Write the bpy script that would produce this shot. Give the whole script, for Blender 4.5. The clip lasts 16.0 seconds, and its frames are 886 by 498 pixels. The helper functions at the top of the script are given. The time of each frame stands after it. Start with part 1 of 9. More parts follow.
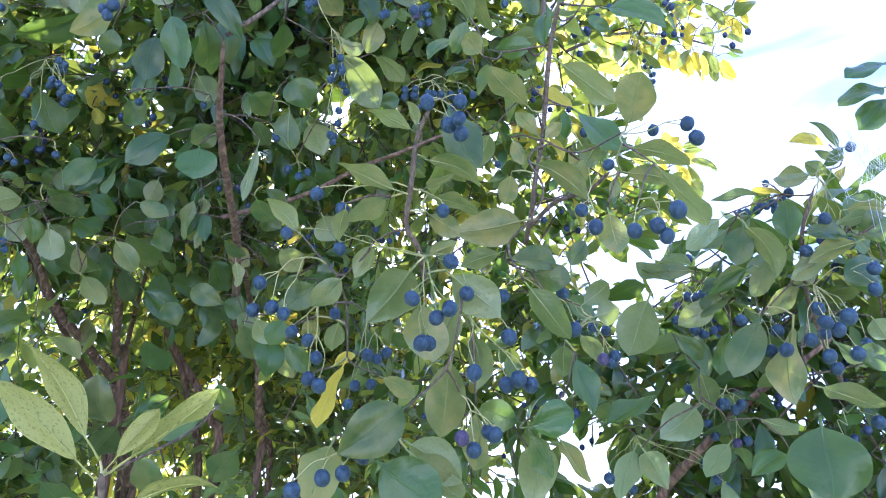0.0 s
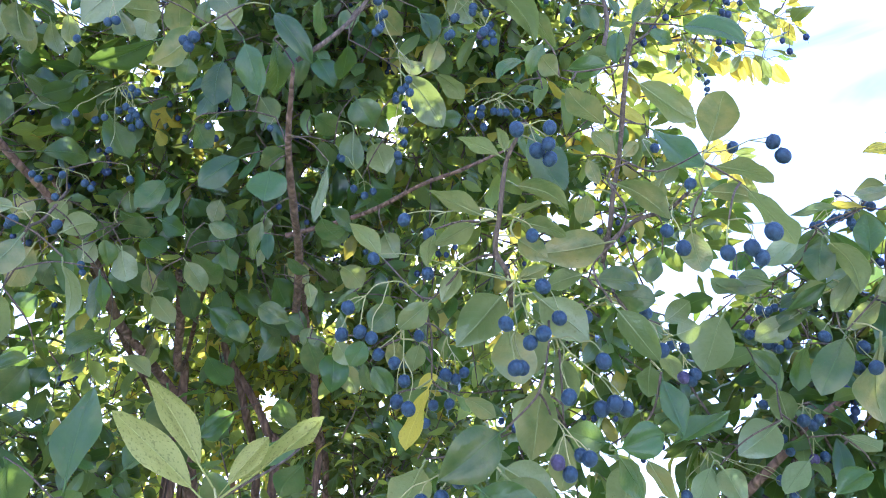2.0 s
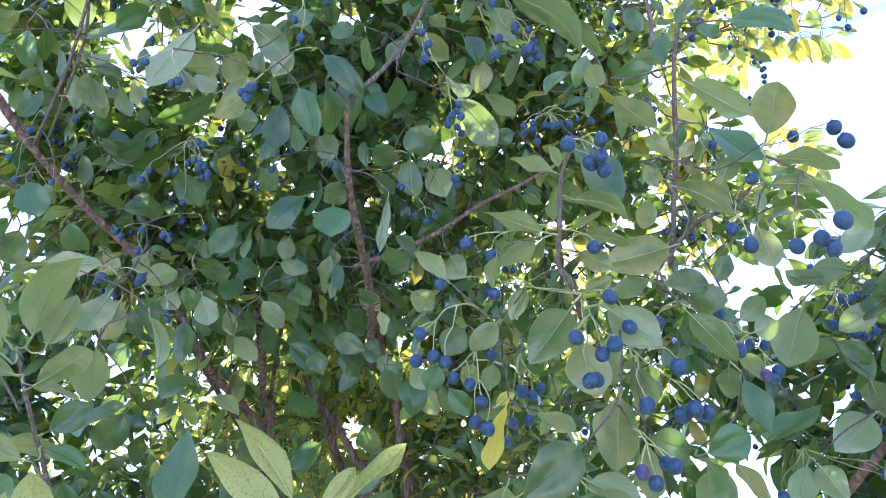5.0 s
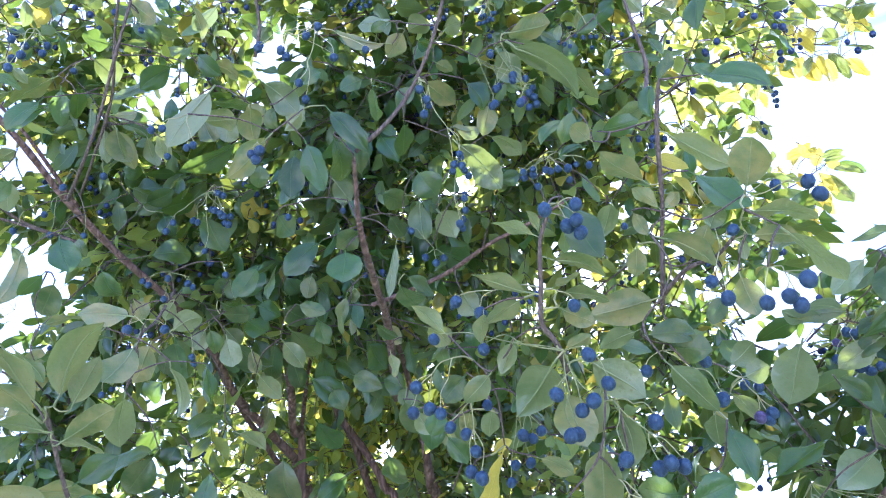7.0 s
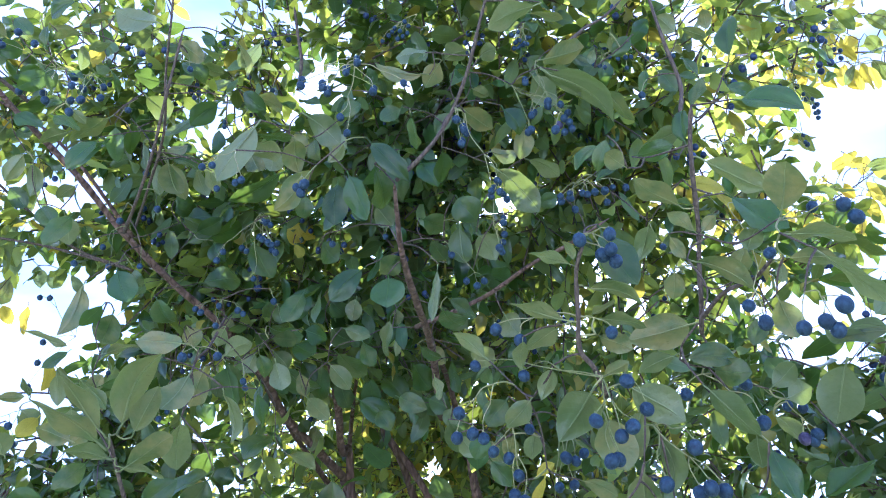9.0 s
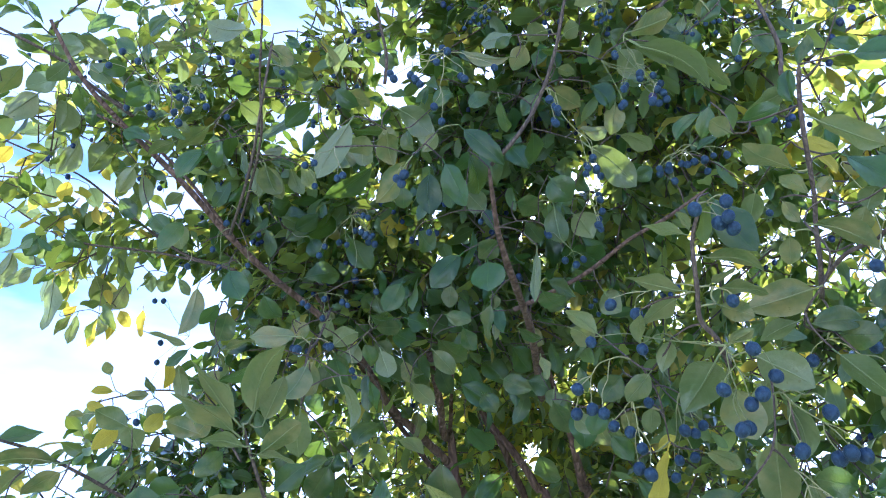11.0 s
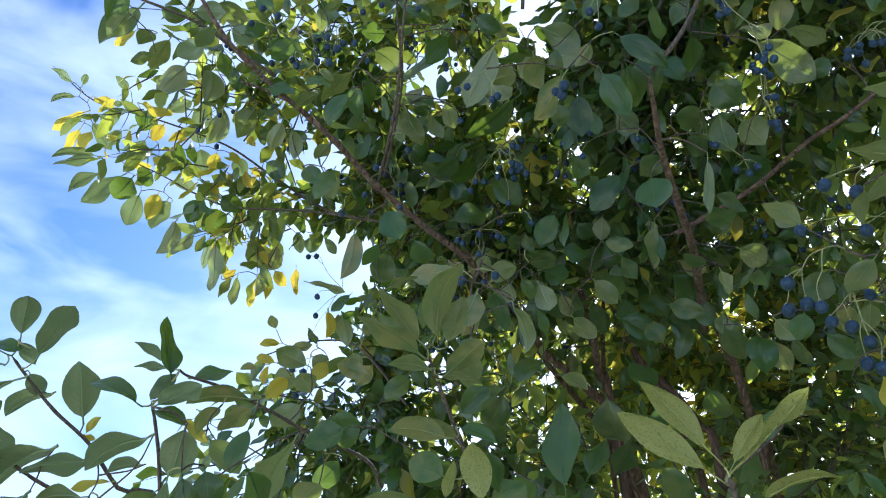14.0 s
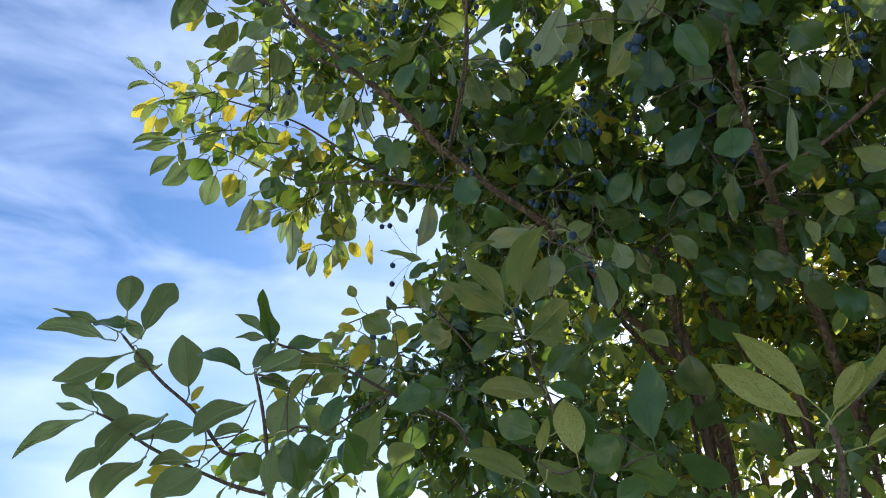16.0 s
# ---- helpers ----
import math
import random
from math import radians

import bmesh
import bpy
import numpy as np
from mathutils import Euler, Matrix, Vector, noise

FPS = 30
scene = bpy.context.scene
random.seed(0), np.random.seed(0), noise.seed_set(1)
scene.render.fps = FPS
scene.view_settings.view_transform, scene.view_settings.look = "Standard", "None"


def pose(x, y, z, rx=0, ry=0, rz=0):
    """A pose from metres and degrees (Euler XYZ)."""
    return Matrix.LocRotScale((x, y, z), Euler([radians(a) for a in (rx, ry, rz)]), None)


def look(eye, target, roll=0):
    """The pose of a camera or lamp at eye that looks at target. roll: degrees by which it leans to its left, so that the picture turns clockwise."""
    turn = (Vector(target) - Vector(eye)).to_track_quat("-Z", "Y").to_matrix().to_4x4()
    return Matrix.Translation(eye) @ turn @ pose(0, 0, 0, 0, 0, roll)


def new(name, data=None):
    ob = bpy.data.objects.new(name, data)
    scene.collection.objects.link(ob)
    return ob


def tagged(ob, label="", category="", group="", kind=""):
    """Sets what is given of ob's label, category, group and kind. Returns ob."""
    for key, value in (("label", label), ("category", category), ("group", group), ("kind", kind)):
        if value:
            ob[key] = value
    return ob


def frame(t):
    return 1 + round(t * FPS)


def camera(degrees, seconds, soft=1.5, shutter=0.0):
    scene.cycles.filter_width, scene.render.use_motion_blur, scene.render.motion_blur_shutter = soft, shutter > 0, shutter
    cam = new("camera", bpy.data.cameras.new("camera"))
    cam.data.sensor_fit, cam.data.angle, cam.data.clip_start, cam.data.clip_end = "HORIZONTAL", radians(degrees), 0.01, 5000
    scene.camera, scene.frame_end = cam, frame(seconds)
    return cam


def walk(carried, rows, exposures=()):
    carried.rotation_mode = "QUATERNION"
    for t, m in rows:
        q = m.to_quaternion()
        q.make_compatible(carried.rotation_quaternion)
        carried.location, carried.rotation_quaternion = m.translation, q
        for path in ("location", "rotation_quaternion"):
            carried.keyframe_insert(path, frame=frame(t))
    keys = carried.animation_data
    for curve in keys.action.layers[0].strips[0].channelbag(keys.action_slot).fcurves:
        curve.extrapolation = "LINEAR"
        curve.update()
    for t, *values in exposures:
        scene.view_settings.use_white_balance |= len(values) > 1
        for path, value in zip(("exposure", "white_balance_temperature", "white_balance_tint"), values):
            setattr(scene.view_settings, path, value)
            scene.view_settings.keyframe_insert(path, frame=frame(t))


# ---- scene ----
cam = camera(62.63, 16.0, soft=1.0)
# seconds, eye, yaw to the left, pitch, roll
ROWS = [
    (0, -0.0000, -0.0000, 1.5000, 0.00, 25.00, 0.00),
    (0.5, -0.0335, -0.0053, 1.5117, 0.13, 25.02, -0.03),
    (1, -0.0254, -0.0039, 1.5085, 1.19, 25.37, 0.11),
    (1.5, -0.0359, -0.0068, 1.5032, 1.89, 25.85, 0.26),
    (2, -0.0446, -0.0128, 1.5115, 2.85, 25.42, 0.28),
    (2.5, -0.0452, -0.0141, 1.5002, 3.97, 26.08, 0.58),
    (3, -0.0568, -0.0157, 1.5078, 4.27, 26.01, 0.46),
    (3.5, -0.0529, -0.0127, 1.5018, 5.12, 26.41, -0.11),
    (4, -0.0415, -0.0193, 1.4999, 6.74, 26.58, -0.60),
    (4.2, -0.0430, -0.0178, 1.5032, 7.09, 26.55, -1.13),
    (6.3, 0.0126, -0.0617, 1.5299, 11.35, 27.25, -2.76),
    (6.5, 0.0248, -0.0667, 1.5364, 12.05, 27.26, -2.20),
    (7, 0.0139, -0.0643, 1.5312, 12.21, 27.90, -2.70),
    (7.5, 0.0268, -0.0647, 1.5266, 13.38, 28.41, -2.46),
    (8, 0.0300, -0.0751, 1.5247, 13.85, 29.08, -2.57),
    (8.5, 0.0218, -0.0852, 1.5331, 14.51, 28.98, -2.43),
    (9, 0.0241, -0.0891, 1.5345, 15.98, 29.08, -2.21),
    (9.2, 0.0159, -0.0953, 1.5369, 16.29, 28.99, -2.15),
    (11.3, -0.0086, -0.1083, 1.5198, 23.86, 28.28, -2.76),
    (11.5, -0.0138, -0.1074, 1.5091, 24.47, 28.40, -2.89),
    (12, -0.0329, -0.1094, 1.5119, 25.85, 28.08, -2.72),
    (12.5, -0.0399, -0.1173, 1.5089, 28.56, 27.84, -2.05),
    (13, -0.0481, -0.1063, 1.4968, 30.38, 27.57, -2.22),
    (13.5, -0.0643, -0.0969, 1.4901, 32.02, 26.88, -2.18),
    (14, -0.0843, -0.0945, 1.4883, 33.09, 26.20, -2.18),
    (14.5, -0.0811, -0.0991, 1.4848, 34.82, 25.78, -2.17),
    (15, -0.0857, -0.1069, 1.4920, 36.09, 25.04, -2.47),
    (15.5, -0.0966, -0.1116, 1.4877, 37.40, 24.41, -2.63),
    (16, -0.0945, -0.1159, 1.4818, 38.63, 23.73, -2.61),
]


def eye_pose(x, y, z, yaw, pitch, roll):
    return pose(x, y, z, 0, 0, yaw) @ pose(0, 0, 0, 90 + pitch) @ pose(0, 0, 0, 0, 0, roll)


EXPOSURES = [(0.0, 1.87, 4650, 28), (4.0, 1.9, 4560, 31), (7.0, 1.96, 4500, 34), (9.0, 1.5, 4440, 26), (11.5, 1.23, 4540, 21), (12.5, 0.9, 4720, 16), (14.5, 0.57, 4980, 14), (16.0, 0.27, 5180, 10)]
walk(cam, [(t, eye_pose(*row)) for t, *row in ROWS], EXPOSURES)

# ---- sky and sun ----
SUN_LEFT, SUN_UP = 11.7, 29.4
world = bpy.data.worlds.new("sky")
scene.world = world
world.use_nodes = True
wn, wl = world.node_tree.nodes, world.node_tree.links
wn.clear()
w_out = wn.new("ShaderNodeOutputWorld")
w_bg = wn.new("ShaderNodeBackground")
w_sky = wn.new("ShaderNodeTexSky")
w_sky.sky_type = "NISHITA"
w_sky.sun_disc = False
w_sky.sun_elevation = radians(SUN_UP)
w_sky.sun_rotation = radians(-SUN_LEFT)
w_sky.air_density, w_sky.dust_density, w_sky.ozone_density = 1.0, 1.5, 2.6
w_tc = wn.new("ShaderNodeTexCoord")
w_map = wn.new("ShaderNodeMapping")
w_map.inputs["Rotation"].default_value = (radians(0), radians(35), radians(25))
w_map.inputs["Location"].default_value = (1.7, 0.6, 0.5)
w_map.inputs["Scale"].default_value = (1.3, 2.0, 6.0)
w_noise = wn.new("ShaderNodeTexNoise")
w_noise.inputs["Scale"].default_value = 2.1
w_noise.inputs["Detail"].default_value = 5.0
w_noise.inputs["Roughness"].default_value = 0.48
w_noise.inputs["Distortion"].default_value = 0.5
w_ramp = wn.new("ShaderNodeValToRGB")
w_ramp.color_ramp.elements[0].position, w_ramp.color_ramp.elements[0].color = 0.34, (0, 0, 0, 1)
w_ramp.color_ramp.elements[1].position, w_ramp.color_ramp.elements[1].color = 0.84, (1, 1, 1, 1)
w_mix = wn.new("ShaderNodeMix")
w_mix.data_type = "RGBA"
CLOUD = (8.6, 8.8, 10.0, 1)
w_mix.inputs[7].default_value = CLOUD
w_amt = wn.new("ShaderNodeMath")
w_amt.operation = "MULTIPLY"
w_amt.inputs[1].default_value = 0.84
wl.new(w_tc.outputs["Generated"], w_map.inputs["Vector"])
wl.new(w_map.outputs["Vector"], w_noise.inputs["Vector"])
wl.new(w_noise.outputs["Fac"], w_ramp.inputs["Fac"])
wl.new(w_ramp.outputs["Color"], w_amt.inputs[0])
wl.new(w_amt.outputs[0], w_mix.inputs[0])
w_sat = wn.new("ShaderNodeHueSaturation")
w_sat.inputs["Saturation"].default_value = 1.18
wl.new(w_sky.outputs["Color"], w_sat.inputs["Color"])
wl.new(w_sat.outputs["Color"], w_mix.inputs[6])
wl.new(w_mix.outputs[2], w_bg.inputs["Color"])
w_bg.inputs["Strength"].default_value = 0.108
wl.new(w_bg.outputs["Background"], w_out.inputs["Surface"])

sun_way = Vector((-math.sin(radians(SUN_LEFT)) * math.cos(radians(SUN_UP)),
                  math.cos(radians(SUN_LEFT)) * math.cos(radians(SUN_UP)), math.sin(radians(SUN_UP))))
sun = new("sun", bpy.data.lights.new("sun", "SUN"))
sun.data.energy, sun.data.angle, sun.data.color = 5.0, radians(0.5), (1.0, 0.93, 0.8)
sun.matrix_world = look(sun_way * 30, (0, 0, 0))

# ---- materials ----
def material(name):
    m = bpy.data.materials.new(name)
    m.use_nodes = True
    n, l = m.node_tree.nodes, m.node_tree.links
    return m, n, l, n["Principled BSDF"]


def value(n, l, op, a, b=None, clamp=False):
    k = n.new("ShaderNodeMath")
    k.operation, k.use_clamp = op, clamp
    for i, v in enumerate((a, b)):
        if v is None:
            continue
        if isinstance(v, (int, float)):
            k.inputs[i].default_value = v
        else:
            l.new(v, k.inputs[i])
    return k.outputs[0]


def blend(n, l, fac, a, b):
    k = n.new("ShaderNodeMix")
    k.data_type = "RGBA"
    for i, v in ((0, fac), (6, a), (7, b)):
        if isinstance(v, tuple):
            k.inputs[i].default_value = (*v, 1)
        elif isinstance(v, (int, float)):
            k.inputs[i].default_value = v
        else:
            l.new(v, k.inputs[i])
    return k.outputs[2]


def leaf_material(name, dark, light, yellow, through_colour, rough, coat, joined, spots=0.0, share=0.45, yellowing=0.06, gloss=0.0, mellow=0.0):
    """A leaf blade: midrib and side veins from the blade's own UV, colour varied leaf by leaf, light passing through."""
    m, n, l, bsdf = material(name)
    if joined:
        rnd = n.new("ShaderNodeNewGeometry").outputs["Random Per Island"]
    else:
        rnd = n.new("ShaderNodeObjectInfo").outputs["Random"]
    rnd2 = value(n, l, "FRACT", value(n, l, "MULTIPLY", rnd, 17.31))
    uv = n.new("ShaderNodeUVMap")
    sep = n.new("ShaderNodeSeparateXYZ")
    l.new(uv.outputs["UV"], sep.inputs[0])
    across = value(n, l, "ABSOLUTE", value(n, l, "SUBTRACT", sep.outputs[0], 0.5))
    rib = value(n, l, "SUBTRACT", 1.0, value(n, l, "MULTIPLY", across, 34.0, True), True)
    slant = value(n, l, "SUBTRACT", sep.outputs[1], value(n, l, "MULTIPLY", across, 0.55))
    wave = value(n, l, "SINE", value(n, l, "MULTIPLY", slant, 52.0))
    vein = value(n, l, "GREATER_THAN", wave, 0.94)
    tc = n.new("ShaderNodeTexCoord")
    fine = n.new("ShaderNodeTexNoise")
    fine.inputs["Scale"].default_value, fine.inputs["Detail"].default_value = 260.0 if joined else 22.0, 5.0
    l.new(tc.outputs["Object"], fine.inputs["Vector"])
    blotch = n.new("ShaderNodeTexNoise")
    blotch.inputs["Scale"].default_value, blotch.inputs["Detail"].default_value = 38.0 if joined else 3.4, 4.0
    shift = n.new("ShaderNodeVectorMath")
    l.new(tc.outputs["Object"], shift.inputs[0])
    l.new(value(n, l, "MULTIPLY", rnd, 9.0), shift.inputs[1])
    l.new(shift.outputs[0], blotch.inputs["Vector"])
    base = blend(n, l, rnd, dark, light)
    base = blend(n, l, value(n, l, "MULTIPLY", value(n, l, "SUBTRACT", blotch.outputs["Fac"], 0.42), 1.1, True), base, light)
    base = blend(n, l, value(n, l, "MULTIPLY", value(n, l, "SUBTRACT", fine.outputs["Fac"], 0.5), 1.3, True), base, dark)
    aged = value(n, l, "GREATER_THAN", rnd2, 1.0 - yellowing)
    base = blend(n, l, value(n, l, "MULTIPLY", aged, 0.7), base, yellow)
    if not joined:
        # a share of the leaves turn olive, in patches from the rim inwards
        ageing = value(n, l, "MULTIPLY", value(n, l, "POWER", rnd2, 1.1), mellow)
        patchy = value(n, l, "MULTIPLY", value(n, l, "SUBTRACT", blotch.outputs["Fac"], 0.36), 4.0, True)
        base = blend(n, l, value(n, l, "MULTIPLY", ageing, patchy), base, (0.31, 0.235, 0.075))
        fleck = n.new("ShaderNodeTexNoise")
        fleck.inputs["Scale"].default_value, fleck.inputs["Detail"].default_value = 17.0, 3.0
        l.new(shift.outputs[0], fleck.inputs["Vector"])
        bruise = value(n, l, "MULTIPLY", value(n, l, "GREATER_THAN", fleck.outputs["Fac"], 0.69), 0.55)
        base = blend(n, l, bruise, base, (0.10, 0.065, 0.025))
    pale = tuple(min(1, c * 1.6 + k) for c, k in zip(light, (0.06, 0.06, 0.0)))
    rim = value(n, l, "MULTIPLY", value(n, l, "SUBTRACT", across, 0.470), 30.0, True)
    base = blend(n, l, value(n, l, "MULTIPLY", rim, value(n, l, "MULTIPLY", fine.outputs["Fac"], 0.5)), base, pale)
    base = blend(n, l, value(n, l, "MULTIPLY", rib, 0.42), base, pale)
    base = blend(n, l, value(n, l, "MULTIPLY", vein, 0.10), base, pale)
    if spots:
        sp = n.new("ShaderNodeTexNoise")
        sp.inputs["Scale"].default_value, sp.inputs["Detail"].default_value = 34.0, 2.0
        l.new(tc.outputs["Object"], sp.inputs["Vector"])
        mask = value(n, l, "MULTIPLY", value(n, l, "GREATER_THAN", sp.outputs["Fac"], 0.61), spots)
        base = blend(n, l, mask, base, (0.05, 0.045, 0.02))
        big = value(n, l, "MULTIPLY", value(n, l, "GREATER_THAN", blotch.outputs["Fac"], 0.64), spots * 0.5)
        base = blend(n, l, big, base, (0.09, 0.075, 0.02))
    l.new(base, bsdf.inputs["Base Color"])
    l.new(value(n, l, "ADD", rough - 0.08, value(n, l, "MULTIPLY", rnd2, 0.18)), bsdf.inputs["Roughness"])
    bsdf.inputs["Specular IOR Level"].default_value = coat
    bsdf.inputs["Coat Weight"].default_value, bsdf.inputs["Coat Roughness"].default_value = gloss, 0.12
    bump = n.new("ShaderNodeBump")
    bump.inputs["Strength"].default_value, bump.inputs["Distance"].default_value = 0.35, 0.001 if joined else 0.005
    height = value(n, l, "ADD", value(n, l, "MULTIPLY", wave, 0.035), value(n, l, "MULTIPLY", fine.outputs["Fac"], 0.5))
    l.new(value(n, l, "SUBTRACT", height, value(n, l, "MULTIPLY", rib, 0.5)), bump.inputs["Height"])
    l.new(bump.outputs["Normal"], bsdf.inputs["Normal"])
    thin = n.new("ShaderNodeBsdfTranslucent")
    glow = blend(n, l, value(n, l, "MULTIPLY", aged, 0.8), through_colour, (0.75, 0.52, 0.03))
    glow = blend(n, l, value(n, l, "MULTIPLY", vein, 0.3), glow, tuple(c * 0.6 for c in through_colour))
    l.new(glow, thin.inputs["Color"])
    mix = n.new("ShaderNodeMixShader")
    mix.inputs[0].default_value = share
    l.new(bsdf.outputs[0], mix.inputs[1])
    l.new(thin.outputs[0], mix.inputs[2])
    l.new(mix.outputs[0], n["Material Output"].inputs["Surface"])
    return m


TOP = ((0.009, 0.032, 0.007), (0.044, 0.096, 0.021), (0.34, 0.30, 0.03), (0.36, 0.50, 0.03), 0.30, 0.36)
UNDER = ((0.064, 0.098, 0.032), (0.222, 0.246, 0.112), (0.36, 0.31, 0.04), (0.42, 0.48, 0.05), 0.40, 0.42)
# underside of the joined leaves, darkened in colour for shade inside the crown
UNDER_SHADED = ((0.022, 0.056, 0.012), (0.135, 0.195, 0.058), (0.36, 0.31, 0.04), (0.46, 0.50, 0.03), 0.40, 0.5)
leaf_mats = {}
for joined in (False, True):
    leaf_mats["top", joined] = leaf_material("leaf_upper_face", *TOP, joined, gloss=0.45 if joined else 0.26, mellow=0.3, share=0.24, yellowing=0.04 if joined else 0.0)
    # joined leaves take the darker underside that holds the crown's shade
    leaf_mats["under", joined] = leaf_material("leaf_under_face", *(UNDER_SHADED if joined else UNDER), joined, gloss=0.3 if joined else 0.16, mellow=0.9, share=0.26, yellowing=0.04 if joined else 0.0)
leaf_mats["pale", False] = leaf_material("leaf_spotted", (0.24, 0.235, 0.060), (0.34, 0.325, 0.10), (0.36, 0.31, 0.04), (0.45, 0.50, 0.05), 0.6, 0.3, False, spots=0.55, share=0.26, yellowing=0.0)
# paler copy of the leaf; sky light and glare are put into its colour
leaf_mats["skylit", False] = leaf_material("leaf_skylit", (0.115, 0.165, 0.070), (0.205, 0.255, 0.125), (0.36, 0.31, 0.04), (0.40, 0.48, 0.12), 0.42, 0.6, False, share=0.20, yellowing=0.0, gloss=0.3, mellow=0.3)
# yellow leaves; the colour also holds the glow of sun shining through
leaf_mats["yellow", False] = leaf_material("leaf_yellow_sunlit", (0.42, 0.35, 0.03), (0.46, 0.42, 0.06), (0.5, 0.40, 0.03), (0.80, 0.60, 0.03), 0.5, 0.3, False, spots=0.3, share=0.46)
leaf_mats["yellow", True] = leaf_material("leaf_yellow_sunlit_far", (0.36, 0.33, 0.03), (0.42, 0.40, 0.06), (0.5, 0.36, 0.03), (0.78, 0.62, 0.04), 0.5, 0.3, True, share=0.45, yellowing=0.3)

# brighter copy of the leaf, its colour standing in for sunlit foliage
leaf_mats["thin", True] = leaf_material("leaf_sunlit", (0.09, 0.15, 0.05), (0.19, 0.25, 0.09), (0.36, 0.31, 0.04), (0.66, 0.68, 0.05), 0.5, 0.4, True, share=0.56, yellowing=0.10)


def bark_material(name, dark, light, scale, bump_d):
    m, n, l, bsdf = material(name)
    tc = n.new("ShaderNodeTexCoord")
    mp = n.new("ShaderNodeMapping")
    mp.inputs["Scale"].default_value = (1, 1, 0.28)
    l.new(tc.outputs["Object"], mp.inputs["Vector"])
    a = n.new("ShaderNodeTexNoise")
    a.inputs["Scale"].default_value, a.inputs["Detail"].default_value, a.inputs["Roughness"].default_value = scale, 8.0, 0.65
    l.new(mp.outputs["Vector"], a.inputs["Vector"])
    b = n.new("ShaderNodeTexVoronoi")
    b.feature = "DISTANCE_TO_EDGE"
    b.inputs["Scale"].default_value = scale * 1.2
    l.new(mp.outputs["Vector"], b.inputs["Vector"])
    crack = value(n, l, "MULTIPLY", b.outputs["Distance"], 3.0, True)
    col = blend(n, l, value(n, l, "MULTIPLY", value(n, l, "SUBTRACT", a.outputs["Fac"], 0.3), 2.2, True), dark, light)
    col = blend(n, l, value(n, l, "MULTIPLY", value(n, l, "SUBTRACT", 1.0, crack), 0.6), col, tuple(c * 0.5 for c in dark))
    l.new(col, bsdf.inputs["Base Color"])
    bsdf.inputs["Roughness"].default_value = 0.85
    bump = n.new("ShaderNodeBump")
    bump.inputs["Strength"].default_value, bump.inputs["Distance"].default_value = 0.9, bump_d
    l.new(value(n, l, "ADD", a.outputs["Fac"], crack), bump.inputs["Height"])
    l.new(bump.outputs["Normal"], bsdf.inputs["Normal"])
    return m


bark = bark_material("rough_bark", (0.13, 0.068, 0.040), (0.37, 0.225, 0.145), 60.0, 0.005)
twig_bark = bark_material("twig_bark", (0.105, 0.070, 0.042), (0.235, 0.165, 0.105), 160.0, 0.0012)
green_stalk, _n, _l, _b = material("green_stalk")
_i = _n.new("ShaderNodeObjectInfo")
_l.new(blend(_n, _l, _i.outputs["Random"], (0.22, 0.225, 0.06), (0.38, 0.34, 0.12)), _b.inputs["Base Color"])
_b.inputs["Roughness"].default_value = 0.55


def berry_material(name, joined, dark, bloom):
    m, n, l, bsdf = material(name)
    rnd = n.new("ShaderNodeNewGeometry").outputs["Random Per Island"] if joined else n.new("ShaderNodeObjectInfo").outputs["Random"]
    tc = n.new("ShaderNodeTexCoord")
    a = n.new("ShaderNodeTexNoise")
    a.inputs["Scale"].default_value, a.inputs["Detail"].default_value = 150.0 if joined else 1.7, 5.0
    l.new(tc.outputs["Object"], a.inputs["Vector"])
    f = n.new("ShaderNodeTexNoise")
    f.inputs["Scale"].default_value, f.inputs["Detail"].default_value = 900.0 if joined else 9.0, 3.0
    l.new(tc.outputs["Object"], f.inputs["Vector"])
    amount = value(n, l, "MULTIPLY", value(n, l, "SUBTRACT", a.outputs["Fac"], 0.30), 2.4, True)
    amount = value(n, l, "MULTIPLY", amount, value(n, l, "ADD", value(n, l, "MULTIPLY", rnd, 0.45), 0.55))
    l.new(blend(n, l, amount, dark, bloom), bsdf.inputs["Base Color"])
    l.new(value(n, l, "ADD", value(n, l, "MULTIPLY", amount, 0.3), 0.34), bsdf.inputs["Roughness"])
    bsdf.inputs["Specular IOR Level"].default_value = 0.4
    bump = n.new("ShaderNodeBump")
    bump.inputs["Strength"].default_value, bump.inputs["Distance"].default_value = 0.3, 0.0008 if joined else 0.08
    l.new(value(n, l, "ADD", f.outputs["Fac"], a.outputs["Fac"]), bump.inputs["Height"])
    l.new(bump.outputs["Normal"], bsdf.inputs["Normal"])
    return m


berry_mat = berry_material("berry_skin", False, (0.012, 0.025, 0.048), (0.050, 0.092, 0.136))
berry_mat_far = berry_material("berry_skin_far", True, (0.014, 0.020, 0.050), (0.050, 0.080, 0.180))
berry_purple = berry_material("berry_skin_purple", False, (0.035, 0.022, 0.05), (0.11, 0.085, 0.15))

# ground out of view; its pale green tone is set for bounced light
bounce_ground, _n, _l, _b = material("bounce_ground")
_c = _n.new("ShaderNodeTexCoord")
_t = _n.new("ShaderNodeTexNoise")
_t.inputs["Scale"].default_value, _t.inputs["Detail"].default_value = 1.2, 8.0
_l.new(_c.outputs["Object"], _t.inputs["Vector"])
_v = _n.new("ShaderNodeTexVoronoi")
_v.inputs["Scale"].default_value = 55.0
_l.new(_c.outputs["Object"], _v.inputs["Vector"])
_s = blend(_n, _l, _v.outputs["Color"], (0.15, 0.18, 0.09), (0.27, 0.285, 0.17))
